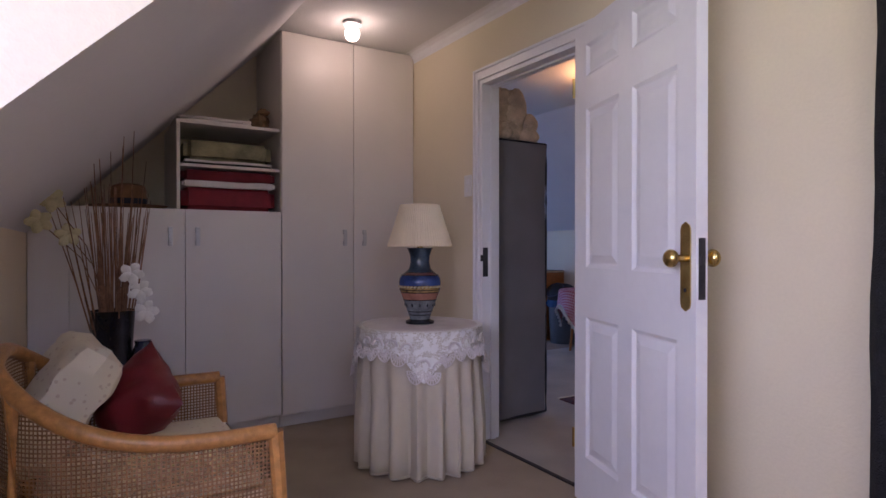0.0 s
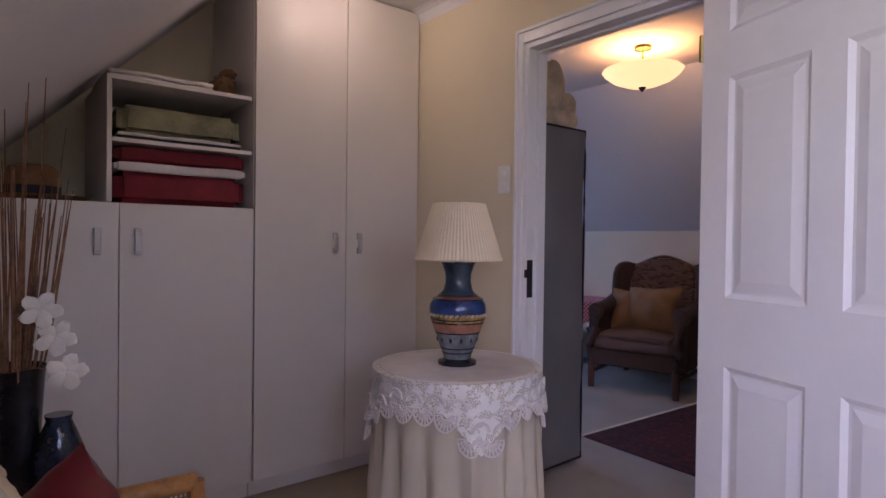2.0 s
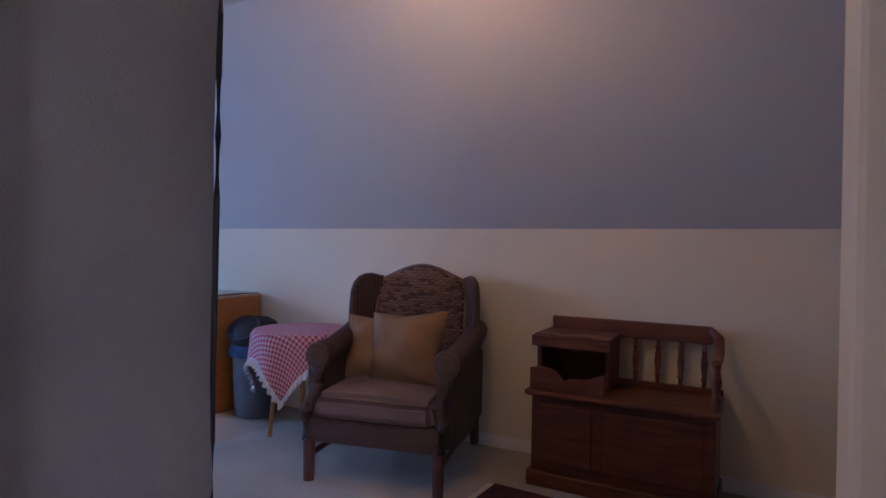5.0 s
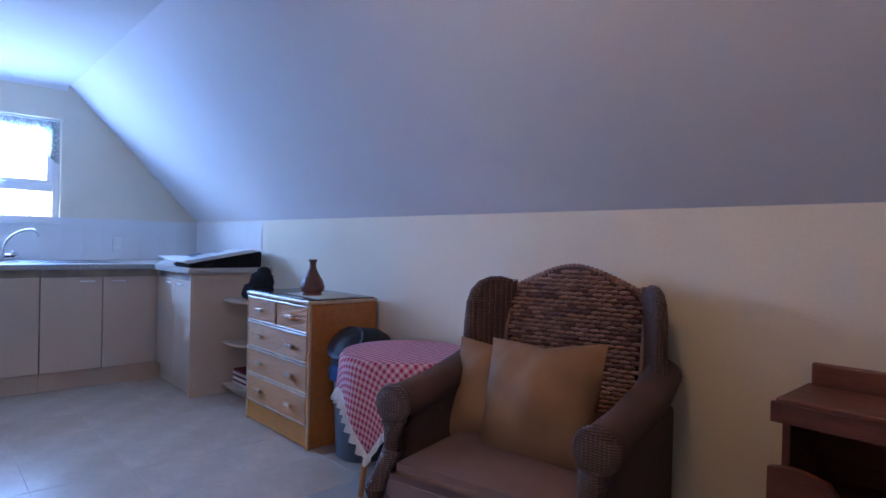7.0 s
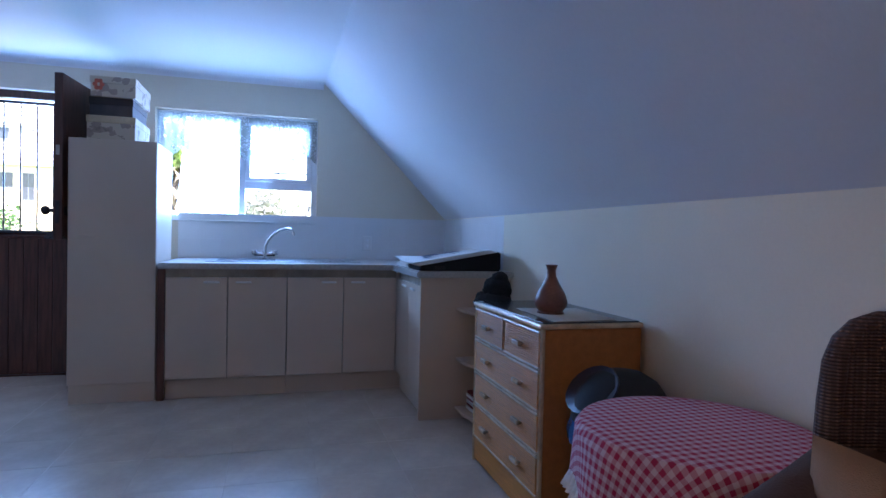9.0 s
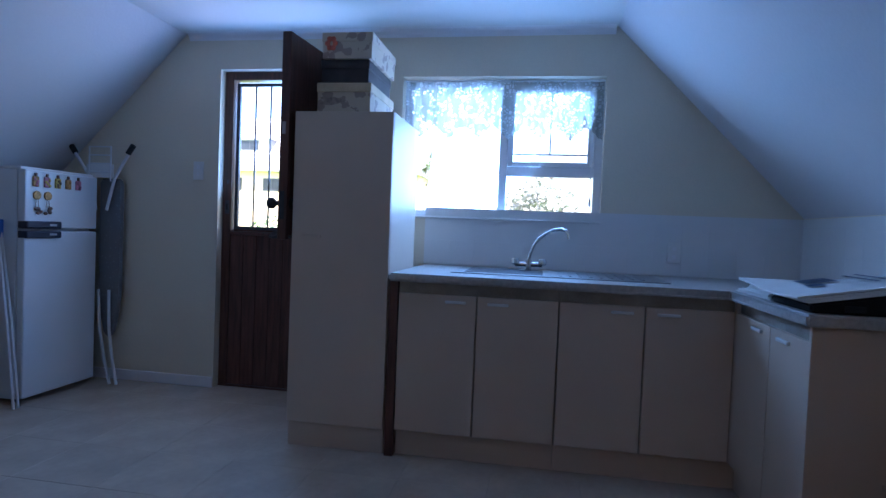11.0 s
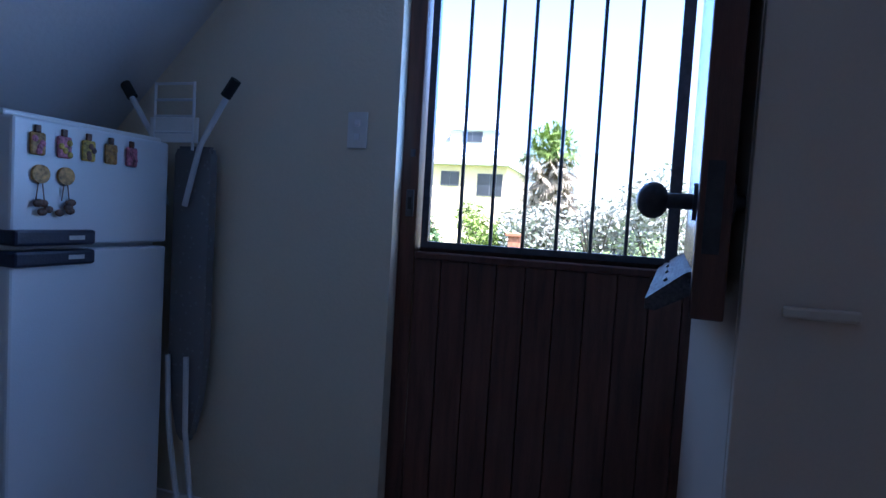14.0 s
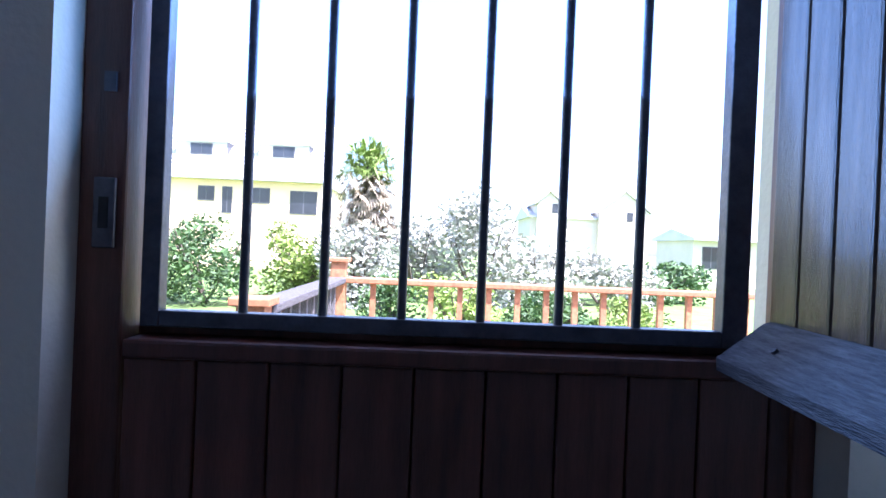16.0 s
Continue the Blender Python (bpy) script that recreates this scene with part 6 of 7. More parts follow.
for k in range(241):
    u = k / 240
    y = WIN_Y0 + 0.008 + (WIN_Y1 - WIN_Y0 - 0.016) * u
    point = abs(((u * 6.5) % 1) * 2 - 1)
    length = 0.27 + 0.075 * (1 - point) ** 1.3 + 0.010 * abs(math.sin(u * 120))
    cols.append([bm.verts.new((WEST - 0.045 + 0.012 * math.sin(u * 95) * (0.4 + j / 8), y, 2.025 - length * j / 8)) for j in range(9)])
for a, b in zip(cols, cols[1:]):
    for j in range(8):
        bm.faces.new((a[j], b[j], b[j + 1], a[j + 1]))
part("lace", bm, VALANCE, va, smooth=True)
bm = nb()
rod(bm, (WEST - 0.045, WIN_Y0 + 0.003, 2.028), (WEST - 0.045, WIN_Y1 - 0.003, 2.028), 0.006)
part("curtain_wire", bm, WIRE_WHITE, va)

sp_mesh = bpy.data.meshes.new("wall_tile")
bm = nb()
box(bm, 0, 0.006, 0.0004, 0.1496, 0.0004, 0.1496, bevel=0.0006)
bmesh.ops.recalc_face_normals(bm, faces=bm.faces)
bm.to_mesh(sp_mesh)
bm.free()
sp_mesh.materials.append(WALL_TILE)
splash = structure(part("trim_splashback", boxes((WEST + 0.0005, WEST + 0.002, 4.65, NORTH, KC, KC + 0.35), (WEST + 0.002, -4.64, NORTH - 0.002, NORTH - 0.0005, KC, KC + 0.35)), WALL_TILE), "white tiled splashback", "tiles")
for k in range(14):
    for j in range(2):
        y = 4.66 + 0.15 * k
        z = KC + 0.002 + 0.15 * j
        if y + 0.15 < NORTH and not (WIN_Y0 - 0.14 < y < WIN_Y1 and z + 0.15 > WIN_Z0):
            o = new("tile", sp_mesh)
            o.parent, o.matrix_parent_inverse = splash, Matrix()
            o.matrix_basis = pose(WEST - 0.0025, y, z)
for k in range(9):
    for j in range(2):
        o = new("tile", sp_mesh)
        o.parent, o.matrix_parent_inverse = splash, Matrix()
        o.matrix_basis = pose(-6.00 + 0.15 * k, NORTH + 0.0025, KC + 0.002 + 0.15 * j, 0, 0, -90)
wall_switch("wall_socket", (WEST + 0.008, 6.12, 1.03), 90, "white double wall socket above the worktop")

# ---- stable door ----
FX = WEST - 0.09
df = part("door_frame_outer", boxes((FX - 0.05, FX + 0.03, DOOR_Y0, DOOR_Y0 + 0.06, 0, 2.10), (FX - 0.05, FX + 0.03, DOOR_Y1 - 0.03, DOOR_Y1, 0, 2.10), (FX - 0.05, FX + 0.03, DOOR_Y0 + 0.06, DOOR_Y1 - 0.03, 2.045, 2.10), bevel=0.004), DARK_WOOD)
structure(df, "dark hardwood door frame in a deep reveal", "door frame")
bm = nb()
box(bm, FX + 0.03, FX + 0.036, DOOR_Y0 + 0.022, DOOR_Y0 + 0.05, 1.16, 1.25, bevel=0.002)
part("strike_plate", bm, GATE_STEEL, df, "worn dark metal strike plate")
# not cut out: a thin black plate stands in for the hole's shade
part("strike_hole", boxes((FX + 0.036, FX + 0.037, DOOR_Y0 + 0.030, DOOR_Y0 + 0.042, 1.185, 1.225)), RUBBER, df)
part("bolt_plate", boxes((FX + 0.03, FX + 0.034, DOOR_Y0 + 0.03, DOOR_Y0 + 0.045, 1.36, 1.385)), GATE_STEEL, df)
ld = thing("stable_door_lower", (FX, 3.71, 0), "closed dark hardwood lower half of a stable door", "door")
y = DOOR_Y0 + 0.062
while y < DOOR_Y1 - 0.04:
    y1 = min(y + 0.094, DOOR_Y1 - 0.032)
    part("board", boxes((FX - 0.012, FX + 0.026, y + 0.0012, y1 - 0.0012, 0.015, 1.02), bevel=0.003), DARK_WOOD, ld)
    y = y1
part("sill", boxes((FX - 0.12, FX + 0.034, DOOR_Y0, DOOR_Y1, -0.02, 0.013), bevel=0.003), DARK_WOOD, df)
part("backing", boxes((FX - 0.02, FX - 0.013, DOOR_Y0 + 0.062, DOOR_Y1 - 0.032, 0.012, 1.02)), DARK_WOOD, ld)
part("top_ledge", boxes((FX - 0.045, FX + 0.032, DOOR_Y0 + 0.062, DOOR_Y1 - 0.032, 1.02, 1.045), bevel=0.005), DARK_WOOD, ld)
part("ledge_lip", boxes((FX - 0.045, FX - 0.012, DOOR_Y0 + 0.062, DOOR_Y1 - 0.032, 1.045, 1.058), bevel=0.003), DARK_WOOD, ld)

sg = thing("security_gate", (FX, 3.72, 1.06), "dark steel security gate with upright bars", "gate")
gx = WEST - 0.085 - 0.01
for nm, r in (("gate_stile", (gx - 0.012, gx + 0.012, 3.322, 3.347, 1.058, 2.03)), ("gate_stile", (gx - 0.012, gx + 0.012, 4.10, 4.135, 1.058, 2.03)), ("gate_rail", (gx - 0.012, gx + 0.012, 3.347, 4.10, 1.058, 1.08)), ("gate_rail", (gx - 0.012, gx + 0.012, 3.347, 4.10, 2.008, 2.03))):
    part(nm, boxes(r, bevel=0.002), GATE_STEEL, sg)
for k in range(6):
    bm = nb()
    rod(bm, (gx, 3.454 + 0.1065 * k, 1.08), (gx, 3.454 + 0.1065 * k, 2.008), 0.0065, seg=10)
    part("bar", bm, GATE_STEEL, sg, smooth=True)

# open upper half, hinged beside the tall cupboard; x from its hinge, outer face at y = 0
ud = thing("stable_door_upper", (FX + 0.03, DOOR_Y1 - 0.03, 1.05), "open upper stable door half with weathered outer boards", "door", turn=-4.8)
LW = 0.87
y = 0.0
while y < LW - 0.01:
    x1 = min(y + 0.0667, LW)
    o = part("board", boxes((y + 0.0018, x1 - 0.0018, -0.040, -0.014, 0.02, 0.99), bevel=0.004), WEATHERED, ud)
    o.matrix_parent_inverse = Matrix()
    y = x1
for nm, r, mt in (("inner_face", (0.0, LW, -0.014, 0.004, 0.0, 1.0), DARK_WOOD), ("edge_stile", (LW, LW + 0.028, -0.042, 0.006, -0.02, 1.0), DARK_WOOD), ("lock_plate", (LW + 0.028, LW + 0.031, -0.032, -0.008, 0.08, 0.22), IRON), ("bolt_plate", (LW + 0.028, LW + 0.031, -0.030, -0.010, 0.50, 0.56), METER)):
    o = part(nm, boxes(r, bevel=0.003 if nm != "lock_plate" else 0.001), mt, ud)
    o.matrix_parent_inverse = Matrix()
bm = nb()
prism(bm, [(-0.040, 0.050), (-0.050, 0.047), (-0.108, 0.000), (-0.108, -0.016), (-0.092, -0.018), (-0.040, 0.012)], 0, 0.01, LW - 0.01)
o = part("weather_board", bm, PALE_BOARD, ud, "flaking pale painted drip board")
o.matrix_parent_inverse = Matrix()
for k in range(4):
    bm = nb()
    rod(bm, (0.10 + 0.22 * k, -0.078, 0.024), (0.10 + 0.22 * k, -0.081, 0.027), 0.004, seg=8)
    o = part("nail_hole", bm, IRON, ud)
    o.matrix_parent_inverse = Matrix()
for s in (-1, 1):
    bm = nb()
    y0 = -0.040 if s < 0 else 0.004
    rod(bm, (LW - 0.025, y0, 0.16), (LW - 0.025, y0 + s * 0.008, 0.16), 0.030, seg=20)
    rod(bm, (LW - 0.025, y0, 0.16), (LW - 0.025, y0 + s * 0.050, 0.16), 0.013, seg=14)
    blob(bm, (LW - 0.025, y0 + s * 0.068, 0.16), 0.030, (1, 0.85, 1), seg=20)
    o = part("knob", bm, IRON, ud, "round dark metal knob", smooth=True)
    o.matrix_parent_inverse = Matrix()

# ---- fridge and its neighbours ----
RX0, RX1, RY0, RY1 = -5.905, -5.362, 1.90, 2.46
fr = thing("fridge_freezer", ((RX0 + RX1) / 2, (RY0 + RY1) / 2, 0), "white two-door fridge freezer with navy handles", "fridge")
part("body", boxes((RX0, RX1, RY0, RY1 - 0.055, 0.03, 1.36), bevel=0.006), FRIDGE_MAT, fr)
part("top_panel", boxes((RX0 - 0.002, RX1 + 0.002, RY0, RY1 - 0.03, 1.36, 1.378), bevel=0.006), PLASTIC_WHITE, fr)
lo_d = part("fridge_door", boxes((RX0, RX1, RY1 - 0.05, RY1, 0.035, 1.008), bevel=0.008), FRIDGE_MAT, fr)
up_d = part("freezer_door", boxes((RX0, RX1, RY1 - 0.05, RY1, 1.022, 1.362), bevel=0.008), FRIDGE_MAT, fr)
part("handle", boxes((RX1 - 0.24, RX1 + 0.004, RY1 - 0.045, RY1 + 0.022, 0.965, 1.008), bevel=0.008), NAVY_PLASTIC, lo_d, "navy plastic grip")
part("handle", boxes((RX1 - 0.24, RX1 + 0.004, RY1 - 0.045, RY1 + 0.022, 1.022, 1.065), bevel=0.008), NAVY_PLASTIC, up_d, "navy plastic grip")
for z in (0.988, 1.043):
    part("badge", boxes((RX1 - 0.20, RX1 - 0.15, RY1 + 0.0225, RY1 + 0.024, z - 0.006, z + 0.006)), METER, fr)
for x in (RX0 + 0.05, RX1 - 0.05):
    bm = nb()
    rod(bm, (x, RY1 - 0.1, 0), (x, RY1 - 0.1, 0.035), 0.018)
    part("foot", bm, RUBBER, fr)
rng = random.Random(9)
mag_mats = [material("magnet_ochre", (0.50, 0.26, 0.07), 0.5, var=0.4, scale=60), material("magnet_pink", (0.50, 0.16, 0.22), 0.5, var=0.5, scale=60), material("magnet_yellow", (0.62, 0.40, 0.06), 0.5, var=0.5, scale=60), material("magnet_brown", (0.16, 0.07, 0.04), 0.5, var=0.5, scale=60)]
for k in range(5):
    x = RX1 - 0.065 - 0.078 * k
    mg = thing("fridge_magnet", (x, RY1, 1.30), "small bottle-shaped souvenir magnet on the fridge", "magnet", "fridge magnets")
    part("bottle", boxes((x - 0.022, x + 0.022, RY1 + 0.0005, RY1 + 0.010, 1.265, 1.325), bevel=0.006), mag_mats[k % 3], mg)
    part("neck", boxes((x - 0.008, x + 0.008, RY1 + 0.001, RY1 + 0.009, 1.325, 1.345), bevel=0.002), mag_mats[3], mg)
    bm = nb()
    for q in range(4):
        blob(bm, (x + rng.uniform(-0.015, 0.015), RY1 + 0.011, 1.275 + 0.011 * q), 0.009, (1, 0.4, 1), seg=8)
    part("figure", bm, mag_mats[(k + 1) % 4], mg)
for k in range(2):
    x = RX1 - 0.075 - 0.075 * k
    mg = thing("hanging_magnet", (x, RY1, 1.2), "round cork magnet with a charm hanging below", "magnet", "fridge magnets")
    bm = nb()
    rod(bm, (x, RY1 + 0.0005, 1.215), (x, RY1 + 0.010, 1.215), 0.025, seg=20)
    part("disc", bm, mag_mats[0], mg)
    bm = nb()
    rod(bm, (x - 0.006, RY1 + 0.006, 1.19), (x - 0.012, RY1 + 0.006, 1.145), 0.0015, seg=5)
    rod(bm, (x + 0.006, RY1 + 0.006, 1.19), (x + 0.012, RY1 + 0.006, 1.145), 0.0015, seg=5)
    part("string", bm, mag_mats[3], mg)
    bm = nb()
    for q in range(5):
        blob(bm, (x + rng.uniform(-0.026, 0.026), RY1 + 0.010, 1.128 + rng.uniform(-0.018, 0.018)), 0.013, (1.2, 0.5, 0.8), seg=8)
    part("charm", bm, mag_mats[3], mg)

ib = thing("ironing_board", (-5.97, 2.55, 0), "folded ironing board leaning on the wall", "ironing board", turn=0)
bm = nb()
out = []
for k in range(33):
    s = k / 32
    out.append((0.30 + 1.06 * s, 0.075 * (1 - max(0, (0.35 - s) / 0.35) ** 2 * 0.75)))
prof = [(2.52 + w, z) for z, w in out] + [(2.52 - w, z) for z, w in out[::-1]]
prism(bm, prof, 0, -5.985, -5.95)
bmesh.ops.bevel(bm, geom=bm.edges[:], offset=0.010, segments=2, affect="EDGES")
part("padded_cover", bm, BOARD_COVER, ib, "grey patterned quilted cover", smooth=True)
for s in (-1, 1):
    bm = nb()
    sweep(bm, [(-5.93, 2.47 + s * 0.04, 1.15), (-5.925, 2.48 + s * 0.09, 1.36), (-5.925, 2.47 + s * 0.22, 1.555)], 0.010, 8)
    part("leg", bm, WIRE_WHITE, ib, smooth=True)
    bm = nb()
    rod(bm, (-5.925, 2.47 + s * 0.195, 1.525), (-5.925, 2.47 + s * 0.235, 1.580), 0.018, seg=12)
    part("foot_cap", bm, RUBBER, ib, "black rubber foot cap")
    bm = nb()
    sweep(bm, [(-5.93, 2.50 + s * 0.04, 0.62), (-5.92, 2.52 + s * 0.035, 0.36), (-5.90, 2.57 + s * 0.03, 0.16), (-5.86, 2.64 + s * 0.025, 0.012)], 0.010, 8)
    part("lower_leg", bm, WIRE_WHITE, ib, smooth=True)
bm = nb()
for k in range(4):
    rod(bm, (-5.90, 2.40, 1.40 + 0.055 * k), (-5.90, 2.56, 1.40 + 0.055 * k), 0.005, seg=6)
for y in (2.40, 2.56):
    rod(bm, (-5.90, y, 1.34), (-5.90, y, 1.57), 0.005, seg=6)
part("iron_rest", bm, WIRE_WHITE, ib, "white wire iron rest")
part("rest_plate", boxes((-5.905, -5.898, 2.38, 2.58, 1.365, 1.45), bevel=0.002), PLASTIC_WHITE, ib)

cr = thing("clothes_airer", (-5.19, 2.35, 0), "folded white wire clothes airer beside the fridge", "clothes airer")
for k in range(5):
    x = -5.20 + 0.062 * k
    bm = nb()
    sweep(bm, [(x, 2.26, 0.46 - 0.01 * k), (x, 2.26, 1.17), (x + 0.004, 2.30, 1.19), (x + 0.02, 2.32, 1.17), (x + 0.02, 2.32, 0.44 - 0.01 * k), (x + 0.012, 2.29, 0.43 - 0.01 * k)], 0.004, 6)
    part("wire", bm, WIRE_WHITE, cr, smooth=True)
bm = nb()
rod(bm, (-5.23, 2.29, 1.20), (-4.88, 2.32, 1.20), 0.011)
part("dark_bar", bm, RUBBER, cr, "black top bar")
for dx in (0.0, 0.03):
    bm = nb()
    sweep(bm, [(-5.33 + dx * 0.6, 2.33, 1.04), (-5.325 + dx, 2.42, 0.5), (-5.31 + dx, 2.49, 0.006)], 0.008, 8)
    part("leg", bm, WIRE_WHITE, cr, smooth=True)
bm = nb()
box(bm, -5.345, -5.295, 2.315, 2.345, 0.96, 1.07, bevel=0.01)
part("hinge_block", bm, BLUE_PLASTIC, cr, "bright blue plastic hinge")
for y in (2.30, 2.42):
    bm = nb()
    rod(bm, (-5.33, y - 0.1, 0.012), (-5.06, y, 0.012), 0.011)
    part("floor_bar", bm, RUBBER, cr)

dwu = thing("drawer_unit", (-4.5, 2.13, 0), "white kitchen drawer unit with pale worktop", "drawer unit")
part("body", boxes((-4.96, -4.10, 1.82, 2.42, 0.14, 0.885), bevel=0.002), KITCHEN_LAM, dwu)
part("plinth", boxes((-4.95, -4.10, 1.82, 2.40, 0.0, 0.14)), KITCHEN_LAM, dwu)
for z0, z1 in ((0.15, 0.355), (0.36, 0.515), (0.52, 0.69), (0.695, 0.88)):
    part("drawer", boxes((-4.958, -4.52, 2.42, 2.438, z0, z1), bevel=0.002), GLOSS_WHITE, dwu)
    part("drawer", boxes((-4.515, -4.102, 2.42, 2.438, z0, z1), bevel=0.002), GLOSS_WHITE, dwu)
part("worktop", boxes((-5.02, -4.09, 1.81, 2.47, 0.886, 0.925), bevel=0.008), WORKTOP, dwu)

# ---- outside ----
structure(part("ground", boxes((-900, 700, -700, 700, -0.9, -0.75)), LAWN), "sunlit lawn and open ground", "ground")
dk = thing("timber_deck", (-8.1, 5.5, -0.75), "timber deck outside the stable door", "deck")
for k in range(40):
    x = WEST - 0.23 - 0.1 * k
    part("board", boxes((x - 0.095, x, 2.9, 9.6, -0.13, -0.10)), DECK, dk)
part("joist", boxes((-10.1, -6.3, 2.95, 3.02, -0.75, -0.13), (-10.1, -6.3, 9.5, 9.57, -0.75, -0.13)), DECK, dk)
rl = thing("deck_railing", (-10.05, 5, -0.1), "reddish timber deck railing with square balusters", "railing")
part("handrail", boxes((-10.13, -9.98, 2.9, 9.6, 0.855, 0.90), bevel=0.008), TERRA, rl)
part("handrail", boxes((-9.98, -7.85, 2.90, 3.04, 0.855, 0.90), bevel=0.008), PALE_BOARD, rl, "weathered grey handrail")
for y in [3.25 + 0.235 * k for k in range(27)]:
    part("baluster", boxes((-10.08, -10.035, y - 0.022, y + 0.022, -0.1, 0.855)), TERRA, rl)
for x in [-9.75 + 0.2 * k for k in range(10)]:
    part("baluster", boxes((x - 0.022, x + 0.022, 2.95, 2.995, -0.1, 0.855)), PALE_BOARD, rl)
for x, y, h in ((-10.05, 2.97, 1.02), (-7.80, 2.97, 0.90)):
    p = part("post", boxes((x - 0.06, x + 0.06, y - 0.06, y + 0.06, -0.75, h), bevel=0.006), TERRA, rl)
    part("post_cap", boxes((x - 0.085, x + 0.085, y - 0.085, y + 0.085, h, h + 0.035), bevel=0.006), TERRA, p)


def leaf_cloud(bm, c, size, n, rng, leaf, seedlike=1.0):
    """Scatters small leaf blades through a lumpy volume."""
    lumps = [(Vector((rng.uniform(-1, 1) * size[0] * 0.6, rng.uniform(-1, 1) * size[1] * 0.6, rng.uniform(0.15, 0.8) * size[2])), rng.uniform(0.3, 0.55)) for _ in range(9)]
    for _ in range(n):
        l, r = rng.choice(lumps)
        d = Vector((rng.gauss(0, 1), rng.gauss(0, 1), rng.gauss(0, 1))).normalized() * (rng.random() ** 0.35) * r
        p = Vector(c) + l + Vector((d.x * size[0], d.y * size[1], d.z * size[2] * 0.7))
        p.z = max(p.z, c[2] + 0.03)
        s = leaf * rng.uniform(0.6, 1.3)
        u = Vector((rng.gauss(0, 1), rng.gauss(0, 1), rng.gauss(0, 0.7))).normalized() * s
        v = u.cross(Vector((rng.gauss(0, 1), rng.gauss(0, 1), rng.gauss(0, 1)))).normalized() * s * 0.45
        bm.faces.new([bm.verts.new(q) for q in (p - u, p + v, p + u, p - v)])
    return bm


def shrub(name, at, size, mat, n, leaf, label, seed):
    rng = random.Random(seed)
    t = thing(name, at, label, "shrub", "garden shrubs")
    bm = nb()
    for k in range(7):
        a = rng.uniform(0, 6.3)
        sweep(bm, [at, (at[0] + 0.3 * size[0] * math.cos(a), at[1] + 0.3 * size[1] * math.sin(a), at[2] + 0.35 * size[2]), (at[0] + 0.6 * size[0] * math.cos(a), at[1] + 0.6 * size[1] * math.sin(a), at[2] + 0.75 * size[2])], [0.05, 0.035, 0.01], 5)
    part("stem", bm, BARK, t)
    part("crown", leaf_cloud(nb(), at, size, n, rng, leaf), mat, t)
    return t


G0 = -0.75
for k, (d, side, w, h, mt, lf, lab) in enumerate((
        (17, -6.5, 1.9, 2.3, LEAF_A, 0.10, "dense dark green garden shrub"), (19, -4.2, 1.7, 2.2, LEAF_B, 0.10, "yellow-green rounded garden shrub"), (18, -2.4, 1.4, 1.9, LEAF_C, 0.11, "pale silvery garden shrub"),
        (21, -0.6, 2.0, 2.6, LEAF_C, 0.12, "sun-bleached silvery garden bush"), (20, 1.6, 2.2, 2.9, LEAF_C, 0.12, "sun-bleached silvery garden bush"), (21, 4.0, 2.2, 2.7, LEAF_C, 0.12, "sun-bleached silvery garden bush"), (22, 6.4, 2.0, 2.1, LEAF_C, 0.12, "sun-bleached silvery garden bush"),
        (13, 0.6, 1.1, 1.0, LEAF_B, 0.07, "low lime-green garden shrub"), (12.5, 2.6, 1.2, 0.9, LEAF_A, 0.07, "low dark green garden shrub"), (13, 4.4, 1.1, 1.0, LEAF_B, 0.07, "low lime-green garden shrub"), (14, -1.0, 1.0, 0.9, LEAF_A, 0.07, "low dark green garden shrub"), (24, 9.5, 2.4, 1.7, LEAF_A, 0.12, "dense dark green garden shrub"))):
    shrub("garden_shrub", (-5.3 - d, 3.75 + side, G0), (w, w, h * (1.3 if side < 3 else 1.0)), mt, 3200 if d > 16 else 1800, lf, lab, 20 + k)

# palm
PX, PY = -5.3 - 24, 3.75 - 2.7
pm = thing("palm_tree", (PX, PY, G0), "fan palm with dead skirt below green crown", "tree")
bm = nb()
sweep(bm, [(PX, PY, G0), (PX + 0.05, PY, 2.0), (PX, PY + 0.05, 4.3)], [0.34, 0.26, 0.2], 12)
part("trunk", bm, BARK, pm, smooth=True)
rng = random.Random(31)
for nm, mt, n, lo, hi, lab in (("crown", FROND, 120, -0.3, 1.35, "green fan fronds"), ("dead_skirt", FROND_DEAD, 240, -1.1, 0.1, "dry hanging fronds")):
    bm = nb()
    for _ in range(n):
        a, e = rng.uniform(0, 6.28), rng.uniform(lo, hi)
        base = Vector((PX, PY, 4.2 if nm == "crown" else rng.uniform(1.4, 4.0)))
        d = Vector((math.cos(a) * math.cos(e), math.sin(a) * math.cos(e), math.sin(e)))
        tip = base + d * (rng.uniform(0.4, 1.15) if nm == "crown" else rng.uniform(0.5, 1.1))
        side = Matrix.Rotation(rng.uniform(-1.2, 1.2), 3, d) @ d.cross(Vector((0, 0, 1))).normalized()
        rod(bm, base, tip, 0.02, 0.012, 4)
        for k in range(11):
            s = (k - 5) / 5
            q = (d * math.cos(s * 1.2) + side * math.sin(s * 1.2)).normalized()
            end = tip + q * rng.uniform(0.45, 0.75) - Vector((0, 0, 0.18))
            w = q.cross(Vector((0.1, 0, 1))).normalized() * 0.035
            bm.faces.new([bm.verts.new(p) for p in (tip, tip + q * 0.3 + w, end, tip + q * 0.3 - w)])
    part(nm, bm, mt, pm, lab)


def pitched(bm, outline, axis, a, b):
    prism(bm, outline, axis, a, b)
    bmesh.ops.recalc_face_normals(bm, faces=bm.faces[:])
    return bm


